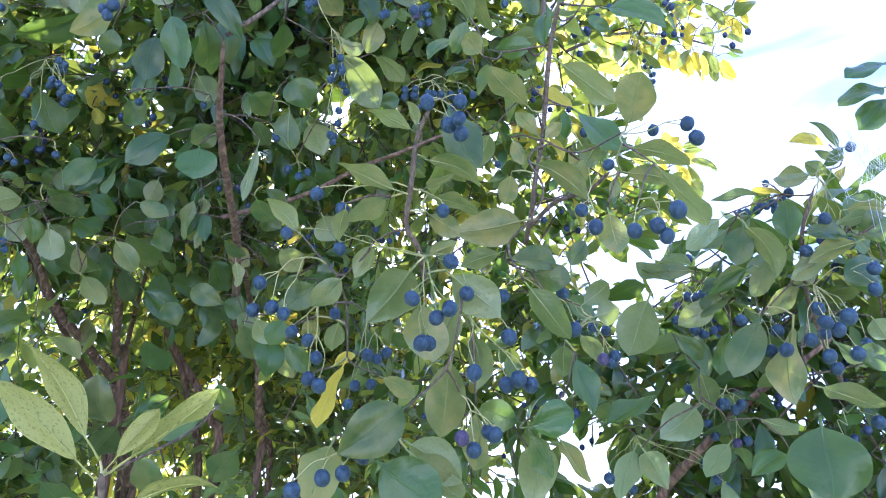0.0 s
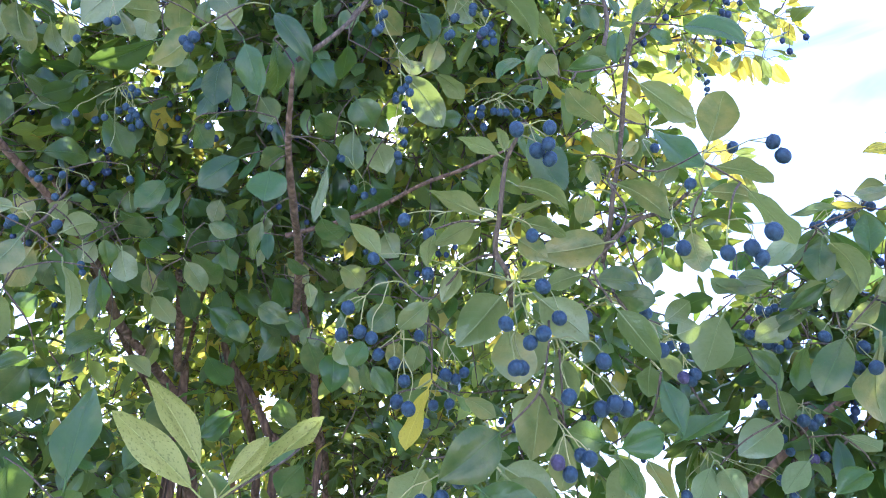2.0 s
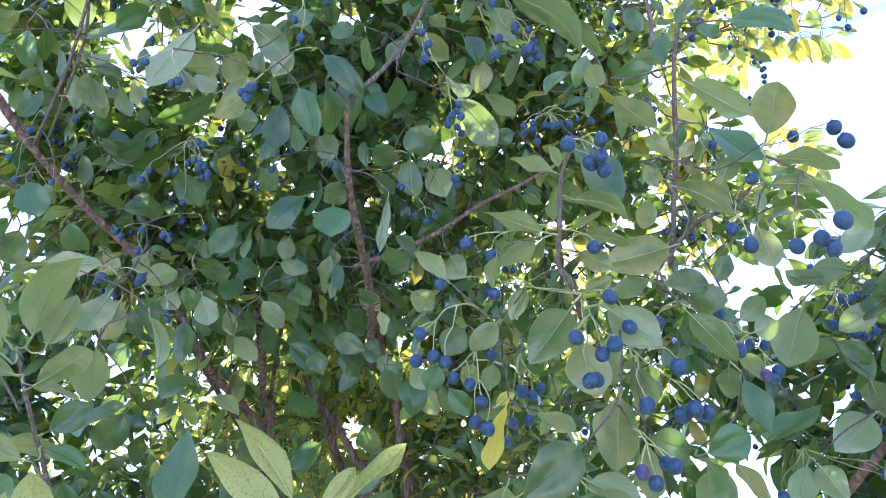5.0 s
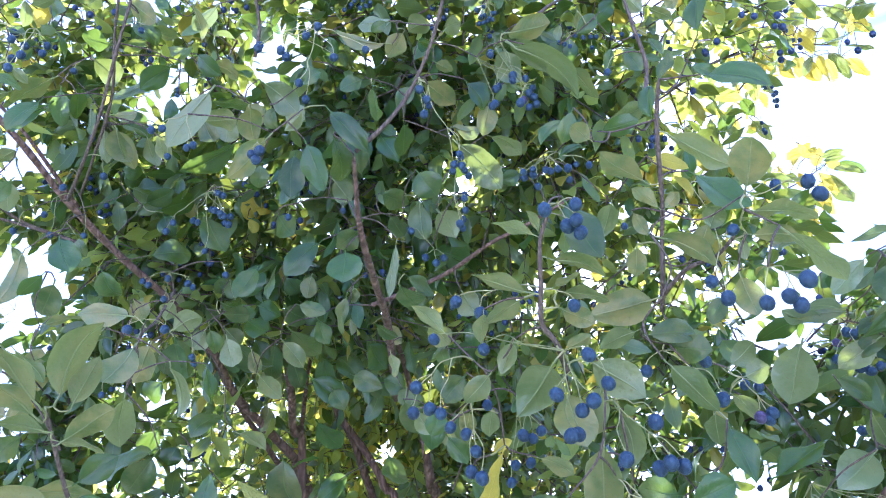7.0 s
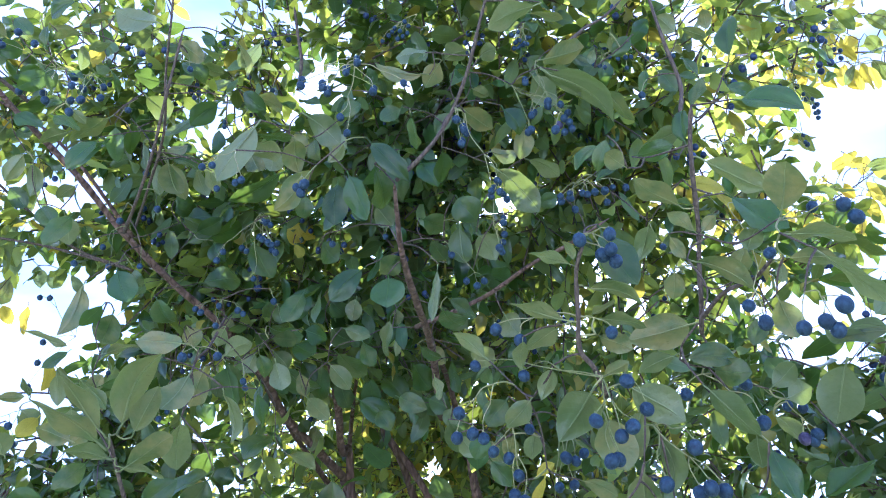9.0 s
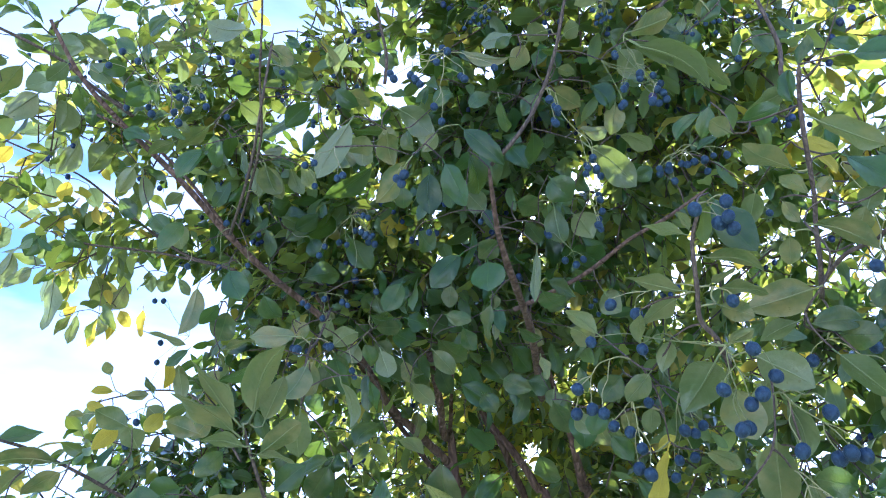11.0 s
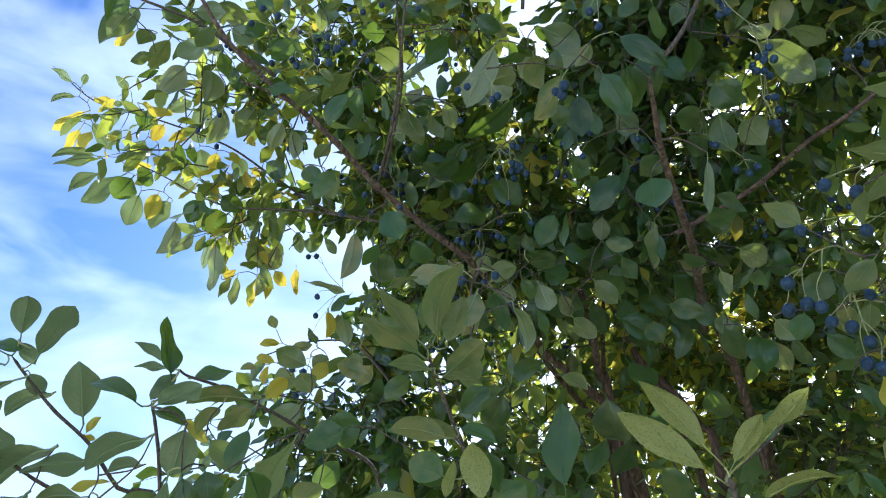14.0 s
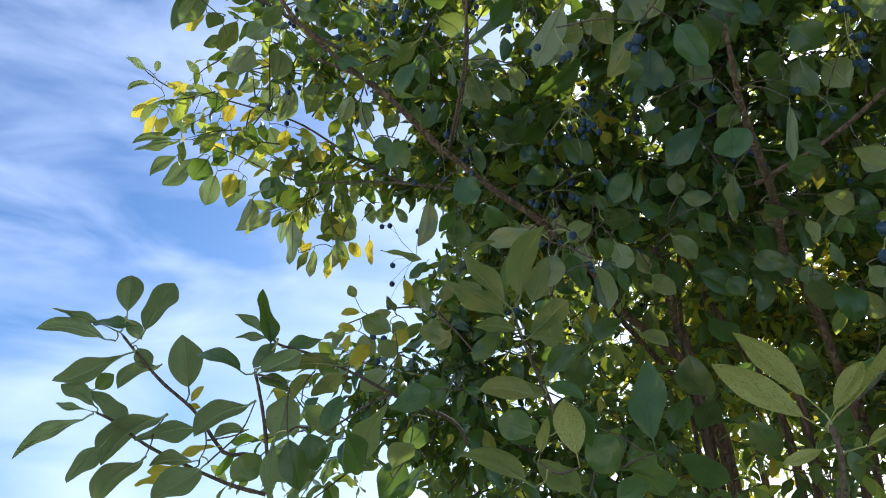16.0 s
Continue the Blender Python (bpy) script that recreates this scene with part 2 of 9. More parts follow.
_l.new(blend(_n, _l, value(_n, _l, "MULTIPLY", _t.outputs["Fac"], 0.5), _s, (0.09, 0.14, 0.045)), _b.inputs["Base Color"])
_b.inputs["Roughness"].default_value = 0.95

# pale surface of the added bounce wall
bounce_mat, _n, _l, _b = material("pale_bounce")
_t = _n.new("ShaderNodeTexNoise")
_t.inputs["Scale"].default_value, _t.inputs["Detail"].default_value = 1.5, 9.0
_c = _n.new("ShaderNodeTexCoord")
_l.new(_c.outputs["Object"], _t.inputs["Vector"])
_l.new(blend(_n, _l, _t.outputs["Fac"], (0.66, 0.66, 0.64), (0.76, 0.76, 0.74)), _b.inputs["Base Color"])
_b.inputs["Roughness"].default_value = 0.9

# ---- shapes ----
def part(name, bm_or_mesh, mat, parent, label=""):
    """Links a bmesh (or a finished mesh) as one object under a thing or a part."""
    if isinstance(bm_or_mesh, bmesh.types.BMesh):
        me = bpy.data.meshes.new(name)
        bm_or_mesh.to_mesh(me)
        bm_or_mesh.free()
    else:
        me = bm_or_mesh
    if mat and not me.materials:
        me.materials.append(mat)
    ob = new(name, me)
    ob.parent = parent
    if label:
        tagged(ob, label)
    return ob


def smooth_line(points, steps):
    """A Catmull-Rom line through the points."""
    p = [np.array(q, float) for q in points]
    p = [2 * p[0] - p[1]] + p + [2 * p[-1] - p[-2]]
    out = []
    for i in range(1, len(p) - 2):
        for k in range(steps):
            t = k / steps
            a, b, c, d = p[i - 1:i + 3]
            out.append(0.5 * (2 * b + (c - a) * t + (2 * a - 5 * b + 4 * c - d) * t * t + (3 * b - a - 3 * c + d) * t ** 3))
    out.append(p[-2])
    return np.array(out)


def tube_arrays(line, r0, r1, sides, knots=0.0, rng=None):
    """Vertices and faces of a tapered tube round a line."""
    n = len(line)
    tan = np.gradient(line, axis=0)
    tan /= np.linalg.norm(tan, axis=1)[:, None] + 1e-9
    ref = np.array([0.0, 0, 1]) if abs(tan[0][2]) < 0.9 else np.array([1.0, 0, 0])
    u = np.cross(tan, ref)
    u /= np.linalg.norm(u, axis=1)[:, None] + 1e-9
    v = np.cross(tan, u)
    rad = np.linspace(r0, r1, n)[:, None] * np.ones((n, sides))
    if r1 < 0.0027 and r0 > 0.0014:
        rad[-1] *= 0.3
    if knots and rng is not None:
        rad = rad * (1 + knots * rng.normal(size=(n, sides))) * (1 + knots * rng.normal(size=(n, 1)))
    ang = np.linspace(0, 2 * np.pi, sides, endpoint=False)
    ring = line[:, None] + rad[..., None] * (np.cos(ang)[None, :, None] * u[:, None] + np.sin(ang)[None, :, None] * v[:, None])
    verts = ring.reshape(-1, 3)
    faces = []
    for i in range(n - 1):
        for k in range(sides):
            a, b = i * sides + k, i * sides + (k + 1) % sides
            faces.append((a, b, b + sides, a + sides))
    faces.append(tuple(range(sides))[::-1])
    faces.append(tuple(range((n - 1) * sides, n * sides)))
    return verts, faces


def mesh_of(name, verts, faces, mat, smooth=True):
    me = bpy.data.meshes.new(name)
    me.from_pydata([tuple(v) for v in verts], [], faces)
    me.materials.append(mat)
    if smooth:
        me.polygons.foreach_set("use_smooth", [True] * len(me.polygons))
    me.update()
    return me


def joined_tubes(name, tubes, mat):
    vs, fs, k = [], [], 0
    for v, f in tubes:
        vs.append(v)
        fs += [tuple(i + k for i in q) for q in f]
        k += len(v)
    return mesh_of(name, np.concatenate(vs), fs, mat)


def blade(rows, cols, width, fold, curl, wave, seed, blunt=0.0, neck=0.10, twist=0.0, belly=1.0):
    """A leaf blade one long: base at the origin, tip at +y, upper face +z. Gives vertices, faces and UVs."""
    rng = np.random.default_rng(seed)
    ph = rng.uniform(0, 6.28, 6)
    verts, uvs, faces = [], [], []
    for i in range(rows + 1):
        t = i / rows
        y = neck + (1 - neck) * t
        half = width / 2 * (math.sin(math.pi * t ** belly) ** (0.78 - 0.20 * blunt)) if 0 < t < 1 else 0.006
        if t > 0.78 and blunt < 0.25:
            half *= 1 - 0.22 * (t - 0.78) / 0.22
        lean = 0.035 * math.sin(3.1 * t + ph[2]) * t
        for k in range(cols + 1):
            s = 2 * k / cols - 1
            edge = 1 + 0.02 * math.sin(11 * t + ph[3 if s > 0 else 4]) * abs(s)
            x = half * s * edge
            z = fold * abs(x) * (1.5 - 1.1 * abs(s)) + curl * t * (1 - t)
            z += wave * half * s * s * math.sin(8 * t + ph[0] + (1.7 if s > 0 else 0))
            z += twist * x * (2 * t - 1) + 0.014 * math.sin(5 * t + ph[1]) - 0.10 * max(0.0, t - 0.75) * (1 if curl > 0 else -1)
            verts.append((x + lean, y, z))
            uvs.append((0.5 + s * 0.5, t))
    c = cols + 1
    for i in range(rows):
        for k in range(cols):
            a = i * c + k
            faces.append((a, a + 1, a + 1 + c, a + c))
    return np.array(verts), faces, np.array(uvs)


def leaf_mesh(name, verts, faces, uvs, mat, cols=6, stalk=True):
    """A single leaf with its blade and a slim stalk."""
    nb = len(verts)
    if stalk:
        mid = verts.reshape(-1, cols + 1, 3)[:, cols // 2]
        line = np.concatenate([[(0, 0, -0.012), (0, mid[0][1] * 0.5, -0.006)], mid[:-2] - (0, 0, 0.003)])
        sv, sf = tube_arrays(line, 0.015, 0.004, 5)
        verts = np.concatenate([verts, sv])
        faces = faces + [tuple(i + nb for i in f) for f in sf]
        uvs = np.concatenate([uvs, np.tile([[0.5, 0.05]], (len(sv), 1))])
    me = mesh_of(name, verts, faces, mat)
    lay = me.uv_layers.new(name="UVMap")
    idx = np.zeros(len(me.loops), int)
    me.loops.foreach_get("vertex_index", idx)
    lay.data.foreach_set("uv", uvs[idx].ravel())
    return me


def joined_leaves(name, template, origins, axes, scales, mat):
    """Many leaves as one mesh. axes: rows of 3 x 3 turns, scales: lengths."""
    tv, tf, tu = template
    n, m = len(origins), len(tv)
    v = np.einsum("nij,mj->nmi", axes, tv) * scales[:, None, None] + origins[:, None]
    f = (np.array(tf)[None] + (np.arange(n) * m)[:, None, None]).reshape(-1, 4)
    me = bpy.data.meshes.new(name)
    me.vertices.add(n * m)
    me.vertices.foreach_set("co", v.ravel())
    me.loops.add(f.size)
    me.loops.foreach_set("vertex_index", f.ravel())
    me.polygons.add(len(f))
    me.polygons.foreach_set("loop_start", np.arange(0, f.size, 4))
    me.polygons.foreach_set("use_smooth", np.ones(len(f), bool))
    lay = me.uv_layers.new(name="UVMap")
    lay.data.foreach_set("uv", tu[np.tile(np.array(tf).ravel(), n)].ravel())
    me.materials.append(mat)
    me.update(calc_edges=True)
    me.validate()
    return me


def unit(v):
    v = np.asarray(v, float)
    return v / (np.linalg.norm(v, axis=-1, keepdims=True) + 1e-9)


def turns(along, up):
    """Turns whose y runs along the leaf and whose z is nearest to up."""
    y = unit(along)
    x = unit(np.cross(y, up))
    return np.stack([x, y, np.cross(x, y)], -1)

# ---- ground ----
bm = bmesh.new()
bmesh.ops.create_grid(bm, x_segments=40, y_segments=40, size=600)
for v in bm.verts:
    d = v.co.length
    v.co.z = 0.05 * math.sin(v.co.x * 0.11) * math.cos(v.co.y * 0.13) if d < 80 else 0.0
ground = part("ground", bm, bounce_ground, None, "unseen ground under the trees, kept pale for bounced light")
tagged(ground, category="ground", kind="structure")


# unseen wall, added to bounce sunlight onto the trees
bm = bmesh.new()
bmesh.ops.create_cube(bm, size=1, matrix=pose(-0.5, -4.4, 1.2) @ Matrix.Diagonal((22, 0.3, 2.6, 1)))
wall = part("bounce_wall", bm, bounce_mat, None, "unseen pale wall added to bounce light onto the trees")
tagged(wall, category="wall", kind="structure")

# ---- trees ----
def tree(name, x, y, label):
    ob = new(name)
    ob.location = (x, y, 0)
    return tagged(ob, label, "tree")


LINES = {}


def limb(parent, name, points, r0, r1, mat, sides=9, steps=5, knots=0.05, label=""):
    rng = np.random.default_rng(len(points) * 7 + int(abs(points[0][0]) * 1000))
    o = np.array(parent.location) if parent.parent is None else np.zeros(3)
    line = smooth_line(points, steps) - o
    v, f = tube_arrays(line, r0, r1, sides, knots, rng)
    ob = part(name, mesh_of(name, v, f, mat), None, parent, label)
    LINES[ob.name] = smooth_line(points, 12)
    return ob


fringe_tree = tree("fringe_tree", -0.75, 1.55, "many-stemmed fringe tree with dark leaves and blue berries")
left_shrub = tree("young_tree", -1.0, 0.75, "young fringe tree shoots with long plain green leaves")
sapling = tree("sapling", -0.22, 0.52, "thin sapling with pale spotted yellowish leaves")
right_tree = tree("fringe_tree", 1.05, 1.35, "bushy fringe tree laden with clusters of blue berries")

back_tree = tree("fringe_tree", -0.75, 2.65, "fringe tree with sunlit yellow-green leaves behind the others")

LOW = [blade(6, 4, w, f, c, 0.26, s, b, 0.10, tw) for s, (w, f, c, b, tw) in enumerate(((0.37, 0.50, 0.30, 0.2, 0.3), (0.42, 0.28, 0.20, 0.5, -0.3), (0.29, 0.75, 0.45, 0.1, 0.2), (0.33, 0.60, -0.16, 0.3, -0.4), (0.38, -0.30, 0.25, 0.4, 0.3)))]


class Foliage:
    """Collects twigs with opposite leaves, bough by bough, and joins them by kind of leaf."""

    def __init__(self, seed):
        self.rng = np.random.default_rng(seed)
        self.rows = {}
        self.stems = []
        self.berries = []
        self.gaps = []
        self.eye_point = None

    def gap(self, start, end, r0, r1):
        """A twig-free cone through the crown, widening from start to end, along a sightline or a sun ray."""
        self.gaps.append((np.array(start), np.array(end), r0, r1))

    def clear_sightline(self, line, radius, side, low, high):
        """Keeps twigs from hiding a limb as seen from side, a camera position."""
        side = np.array(side)
        for p in line[::5]:
            if low < p[2] < high:
                a = p + (side - p) * 0.5
                self.gap(a, a + (p - a) * 0.74, radius * 0.5 + 0.003, radius * 0.9 + 0.006)

    def open_at(self, p):
        a, b = (np.array(v) for v in list(zip(*self.gaps))[:2])
        r0, r1 = (np.array(v) for v in list(zip(*self.gaps))[2:])
        way = b - a
        t = ((p - a) * way).sum(1) / (way * way).sum(1)
        off = np.linalg.norm(p - a - t[:, None] * way, axis=1)
        return bool(((t > 0) & (t < 1.3) & (off < r0 + (r1 - r0) * t)).any())

    def bough(self, centre, radii, twigs, spread=(0, 0, 0.2), size=0.072, top=0.55, yellow=0.0, fruit=0.0, shell=0.0, stems=0.85, thin=0.0):
        rng = self.rng
        c, r = np.array(centre, float), np.array(radii, float)
        for _ in range(twigs):
            p = unit(rng.normal(size=3)) * (shell + (1 - shell) * rng.uniform() ** 0.5)
            base = c + p * r
            if self.eye_point is not None:
                off = base - self.eye_point
                left = math.degrees(math.atan2(-off[0], off[1]))
                need = 1.47 + 0.33 * min(1, max(0, (left - 22) / 22))
                far = np.linalg.norm(off)
                if far < need:
                    base = self.eye_point + off / far * (need + 0.25 * rng.uniform())
            way = unit(0.8 * p + rng.normal(size=3) * 0.6 + np.array(spread))
            length = rng.uniform(0.09, 0.21)
            pairs = rng.integers(3, 6)
            side = unit(np.cross(way, rng.normal(size=3)))
            bend = rng.normal(size=3) * 0.25 + np.array([0, 0, -0.25])
            ends, grown = [], 0
            if self.gaps and (self.open_at(base) or self.open_at(base + length * way)):
                continue
            for k in range(pairs):
                t = (k + 1) / pairs
                at = base + length * (way * t + bend * t * t * 0.5)
                ends.append(at)
                dirn = unit(way + bend * t)
                side = unit(np.cross(dirn, side) + rng.normal(size=3) * 0.2)
                for s in (-1, 1):
                    if rng.uniform() < 0.1 or (self.gaps and self.open_at(at)):
                        continue
                    along = unit(dirn * rng.uniform(0.4, 0.9) + side * s * 0.75 + np.array([0, 0, -0.55]) + rng.normal(size=3) * 0.2)
                    up = unit(np.array([0, 0, 1.0]) + way * 0.6 + rng.normal(size=3) * 0.75)
                    if rng.uniform() < yellow:
                        kind = "yellow"
                    # this share of leaves takes the brighter, sunlit copy
                    elif rng.uniform() < thin:
                        kind = "thin"
                    else:
                        kind = "top" if rng.uniform() < top else "under"
                    grown += 1
                    self.rows.setdefault((kind, int(rng.integers(len(LOW)))), []).append((at, along, up, size * rng.uniform(0.65, 1.25)))
            if grown > 2 and rng.uniform() < stems and not (self.gaps and (self.open_at(ends[-1]) or self.open_at((base + ends[-1]) / 2))):
                self.stems.append(tube_arrays(np.array([base, (base + ends[-1]) / 2 + rng.normal(size=3) * 0.004, ends[-1]]), 0.0024, 0.0013, 3))
            if rng.uniform() < fruit:
                at = ends[-1]
                for _k in range(rng.integers(2, 6)):
                    q = at + rng.normal(size=3) * np.array([0.022, 0.022, 0.012]) + np.array([0, 0, -0.045])
                    self.berries.append((q, rng.uniform(0.0050, 0.0066)))
                    self.stems.append(tube_arrays(np.array([at, (at + q) / 2 + np.array([0, 0, 0.012]), q]), 0.0008, 0.0006, 3))

    def finish(self, parent):
        o = np.array(parent.location)
        for (kind, i), rows in self.rows.items():
            at, along, up, size = (np.array(v) for v in zip(*rows))
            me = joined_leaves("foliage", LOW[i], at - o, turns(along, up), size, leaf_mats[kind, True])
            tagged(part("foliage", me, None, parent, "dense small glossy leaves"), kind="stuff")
        if self.stems:
            me = joined_tubes("twig_growth", [(v - o, f) for v, f in self.stems], twig_bark)
            tagged(part("twig_growth", me, None, parent, "thin brown twigs"), kind="stuff")
        if self.berries:
            ball = bmesh.new()
            bmesh.ops.create_icosphere(ball, subdivisions=2, radius=1)
            tv = np.array([v.co[:] for v in ball.verts]) * (1, 1, 1.15)
            tf = [tuple(v.index for v in f.verts) for f in ball.faces]
            ball.free()
            vs = np.concatenate([tv * r + p - o for p, r in self.berries])
            fs = [tuple(i + k * len(tv) for i in f) for k in range(len(self.berries)) for f in tf]
            tagged(part("fruit", mesh_of("fruit", vs, fs, berry_mat_far), None, parent, "small dark blue berries"), kind="stuff")


def fan_stems(thing, x, y, tops, seed):
    """Slim stems that leave the ground close together and spread into the crown."""
    rng = np.random.default_rng(seed)
    for tx, ty, tz in tops:
        a = np.array([x + rng.uniform(-0.12, 0.12), y + rng.uniform(-0.1, 0.1), -0.03])
        b = np.array([tx, ty, tz])
        q = [a, a + (b - a) * 0.3 + np.array([(x - tx) * 0.12, 0, 0.15]), a + (b - a) * 0.65 + rng.normal(size=3) * 0.03, b]
        limb(thing, "stem", q, rng.uniform(0.016, 0.026), 0.005, bark)


fan_stems(back_tree, -0.75, 2.65, [(-1.3, 2.6, 2.2), (-1.2, 2.7, 2.55), (-0.95, 2.6, 2.75), (-0.65, 2.7, 2.8), (-0.4, 2.6, 2.5), (-0.15, 2.65, 2.2), (-1.05, 2.4, 2.1), (-0.4, 2.35, 2.0)], 4)
fan_stems(right_tree, 0.72, 1.45, [(0.45, 1.2, 1.85), (0.65, 1.15, 1.95), (0.85, 1.2, 1.9), (0.72, 1.3, 1.7)], 9)
fan_stems(left_shrub, -1.0, 0.78, [(-1.05, 0.72, 1.5), (-0.93, 0.66, 1.45)], 3)

# ---- leaves and berries one by one ----
# fold, curl, wave, blunt, twist, belly
FORMS = (
    (0.42, 0.24, 0.14, 0.20, 0.14, 1.02),
    (0.60, 0.34, 0.12, 0.40, -0.18, 0.95),
    (0.24, 0.14, 0.22, 0.60, 0.22, 1.10),
    (0.40, -0.16, 0.18, 0.30, -0.24, 1.00),
    (0.72, 0.40, 0.10, 0.25, 0.10, 0.98),
    (0.16, 0.28, 0.26, 0.65, -0.14, 1.12),
    (-0.28, 0.18, 0.20, 0.40, 0.26, 1.04),
    (0.52, -0.08, 0.20, 0.15, 0.30, 0.96),
)
SHAPES = {}
for kind in "TUPYS":
    mat = leaf_mats[{"T": "top", "U": "under", "P": "pale", "Y": "yellow", "S": "skylit"}[kind], False]
    for i, (fold, curl, wav, blunt, twist, belly) in enumerate(FORMS):
        SHAPES[kind, i] = leaf_mesh("leaf", *blade(12, 6, 0.5, fold, curl, wav, 40 + i, blunt, 0.13 if kind != "P" else 0.2, twist, belly), mat)
leaf_count = 0
JOINTS = {}


def grow_to(branch, end, way):
    """A stalk or a side twig from the nearest wood of the branch to a leaf's or a cluster's foot."""
    top = branch.parent if branch.parent else branch
    joints = JOINTS.setdefault(branch.name, list(LINES[branch.name]))
    line = np.array(joints)
    foot = line[np.argmin(np.linalg.norm(line - end, axis=1))]
    span = np.linalg.norm(foot - end)
    joints.append(end)
    if not 0.003 < span < 0.11:
        return
    bend = (foot + end) / 2 + unit(way) * span * 0.16 - np.array([0, 0, 0.06 * span])
    line = smooth_line([foot, bend, end], 4)
    joints += list(line[1:-1])
    name, mat, r0, r1 = ("leaf_stalk", green_stalk, 0.0011, 0.0008) if span < 0.03 else ("twig", twig_bark, 0.0012, 0.0008)
    v, f = tube_arrays(line - np.array(top.location), r0, r1, 5)
    part(name, mesh_of(name, v, f, mat), None, branch)


def leaf(branch, kind, base, tip, face, width):
    """One leaf: from its stalk's foot to its tip, its upper face looking along face."""
    global leaf_count
    leaf_count += 1
    b, t = np.array(base), np.array(tip)
    length = np.linalg.norm(t - b)
    m = turns((t - b)[None], np.array(face)[None])[0]
    ob = part("leaf", SHAPES[kind, (leaf_count * 7 // 3) % len(FORMS)], None, branch)
    turn = Matrix(m.tolist()).to_4x4()
    top = branch.parent if branch.parent else branch
    side = width / (0.5 * length)
    grow_to(branch, b, b - t)
    ob.matrix_basis = Matrix.Translation(Vector(base) - top.location) @ turn @ Matrix.Diagonal((length * side, length, length * (0.5 + 0.5 * side), 1))
    return ob


def berry_mesh(mat, seed, pucker):
    bm = bmesh.new()
    bmesh.ops.create_uvsphere(bm, u_segments=18, v_segments=12, radius=1)
    rng = np.random.default_rng(seed)
    k = rng.uniform(2, 5, 3)
    for v in bm.verts:
        c = v.co.copy()
        v.co *= 1 + pucker * (math.sin(k[0] * 3 * c.x) * math.sin(k[1] * 3 * c.y) + 0.6 * math.sin(k[2] * 4 * c.z + c.x * 3)) + 0.012 * math.sin(2 * c.x + seed)
        v.co.z *= 1.12
        if c.z > 0.93:
            v.co.z -= 0.10 * (c.z - 0.93) / 0.07
    for f in bm.faces:
        f.smooth = True
    me = bpy.data.meshes.new("berry")
    bm.to_mesh(me)
    bm.free()
    me.materials.append(mat)
    return me


BERRIES = [berry_mesh(berry_mat, 1, 0.004), berry_mesh(berry_mat, 2, 0.010), berry_mesh(berry_mat, 3, 0.0)]
SHRIVELLED = berry_mesh(berry_purple, 4, 0.035)
berry_count = 0


def berries_at(branch, origin, places):
    """A hanging cluster: a stalk from one foot forks into hubs, and each hub bears a few berries on short stalks."""
    global berry_count
    top = branch.parent
    off = np.array(top.location)
    o = np.array(origin)
    rng = np.random.default_rng(int(abs(origin[0]) * 5000) + len(places))
    tubes, rest = [], list(places)
    grow_to(branch, o, (0, 0, 1))
    while rest:
        first = np.array(rest[0][:3])
        rest.sort(key=lambda q: np.linalg.norm(np.array(q[:3]) - first))
        near = [q for q in rest[:4] if np.linalg.norm(np.array(q[:3]) - first) < 0.03]
        rest = rest[len(near):]
        at = np.array([q[:3] for q in near])
        hub = at.mean(0) + np.array([0, 0, 0.012 + 0.35 * np.ptp(at[:, 2])])
        hub += (o - hub) * (0.35 if len(near) > 1 else 0.5)
        span = np.linalg.norm(hub - o)
        mid = (o + hub) / 2 + np.array([0, 0, 0.05 * span]) + rng.normal(size=3) * span * 0.08
        tubes.append(tube_arrays(smooth_line([o, mid, hub], 4) - off, 0.0007, 0.00055, 5))
        for x, y, z, r, *dry in near:
            berry_count += 1
            r *= 0.9
            p = np.array([x, y, z])
            tilt = rng.uniform(-35, 35, 2)
            ob = part("berry", SHRIVELLED if dry else BERRIES[berry_count % 3], None, branch)
            ob.matrix_basis = Matrix.Translation(Vector((x, y, z)) - top.location) @ pose(0, 0, 0, tilt[0], tilt[1], rng.uniform(0, 360)) @ Matrix.Diagonal((r, r, r, 1))
            foot = p + np.array([0, 0, r * 0.98])
            span = np.linalg.norm(foot - hub)
            mid = hub + (foot - hub) * 0.55 + np.array([0, 0, 0.10 * span]) + rng.normal(size=3) * span * 0.07
            tubes.append(tube_arrays(smooth_line([hub, mid, foot], 4) - off, 0.00055, 0.00045, 5))
            knob = smooth_line([foot + np.array([0, 0, 0.0022]), foot, foot - np.array([0, 0, 0.001])], 1)
            tubes.append(tube_arrays(knob - off, 0.0008, 0.0017, 6))
    part("fruit_stalk", joined_tubes("fruit_stalk", tubes, green_stalk), None, branch, "slim yellow-green forked stalk")


# ---- branches with their leaves and berries ----
hero = limb(fringe_tree, "branch", [(-0.015, 0.555, 1.729), (-0.020, 0.525, 1.746), (-0.029, 0.513, 1.760), (-0.025, 0.496, 1.785), (-0.020, 0.476, 1.817), (-0.010, 0.462, 1.835)], 0.0026, 0.0016, twig_bark)
leaf(hero, "U", (-0.020, 0.474, 1.821), (-0.058, 0.466, 1.837), (0.37, 0.10, 0.92), 0.019)
leaf(hero, "U", (-0.020, 0.473, 1.823), (-0.027, 0.454, 1.836), (0.50, 0.38, 0.78), 0.011)
leaf(hero, "U", (-0.031, 0.498, 1.781), (-0.084, 0.488, 1.801), (0.32, 0.17, 0.93), 0.023)
leaf(hero, "U", (-0.017, 0.486, 1.807), (0.030, 0.495, 1.786), (0.37, 0.17, 0.91), 0.024)
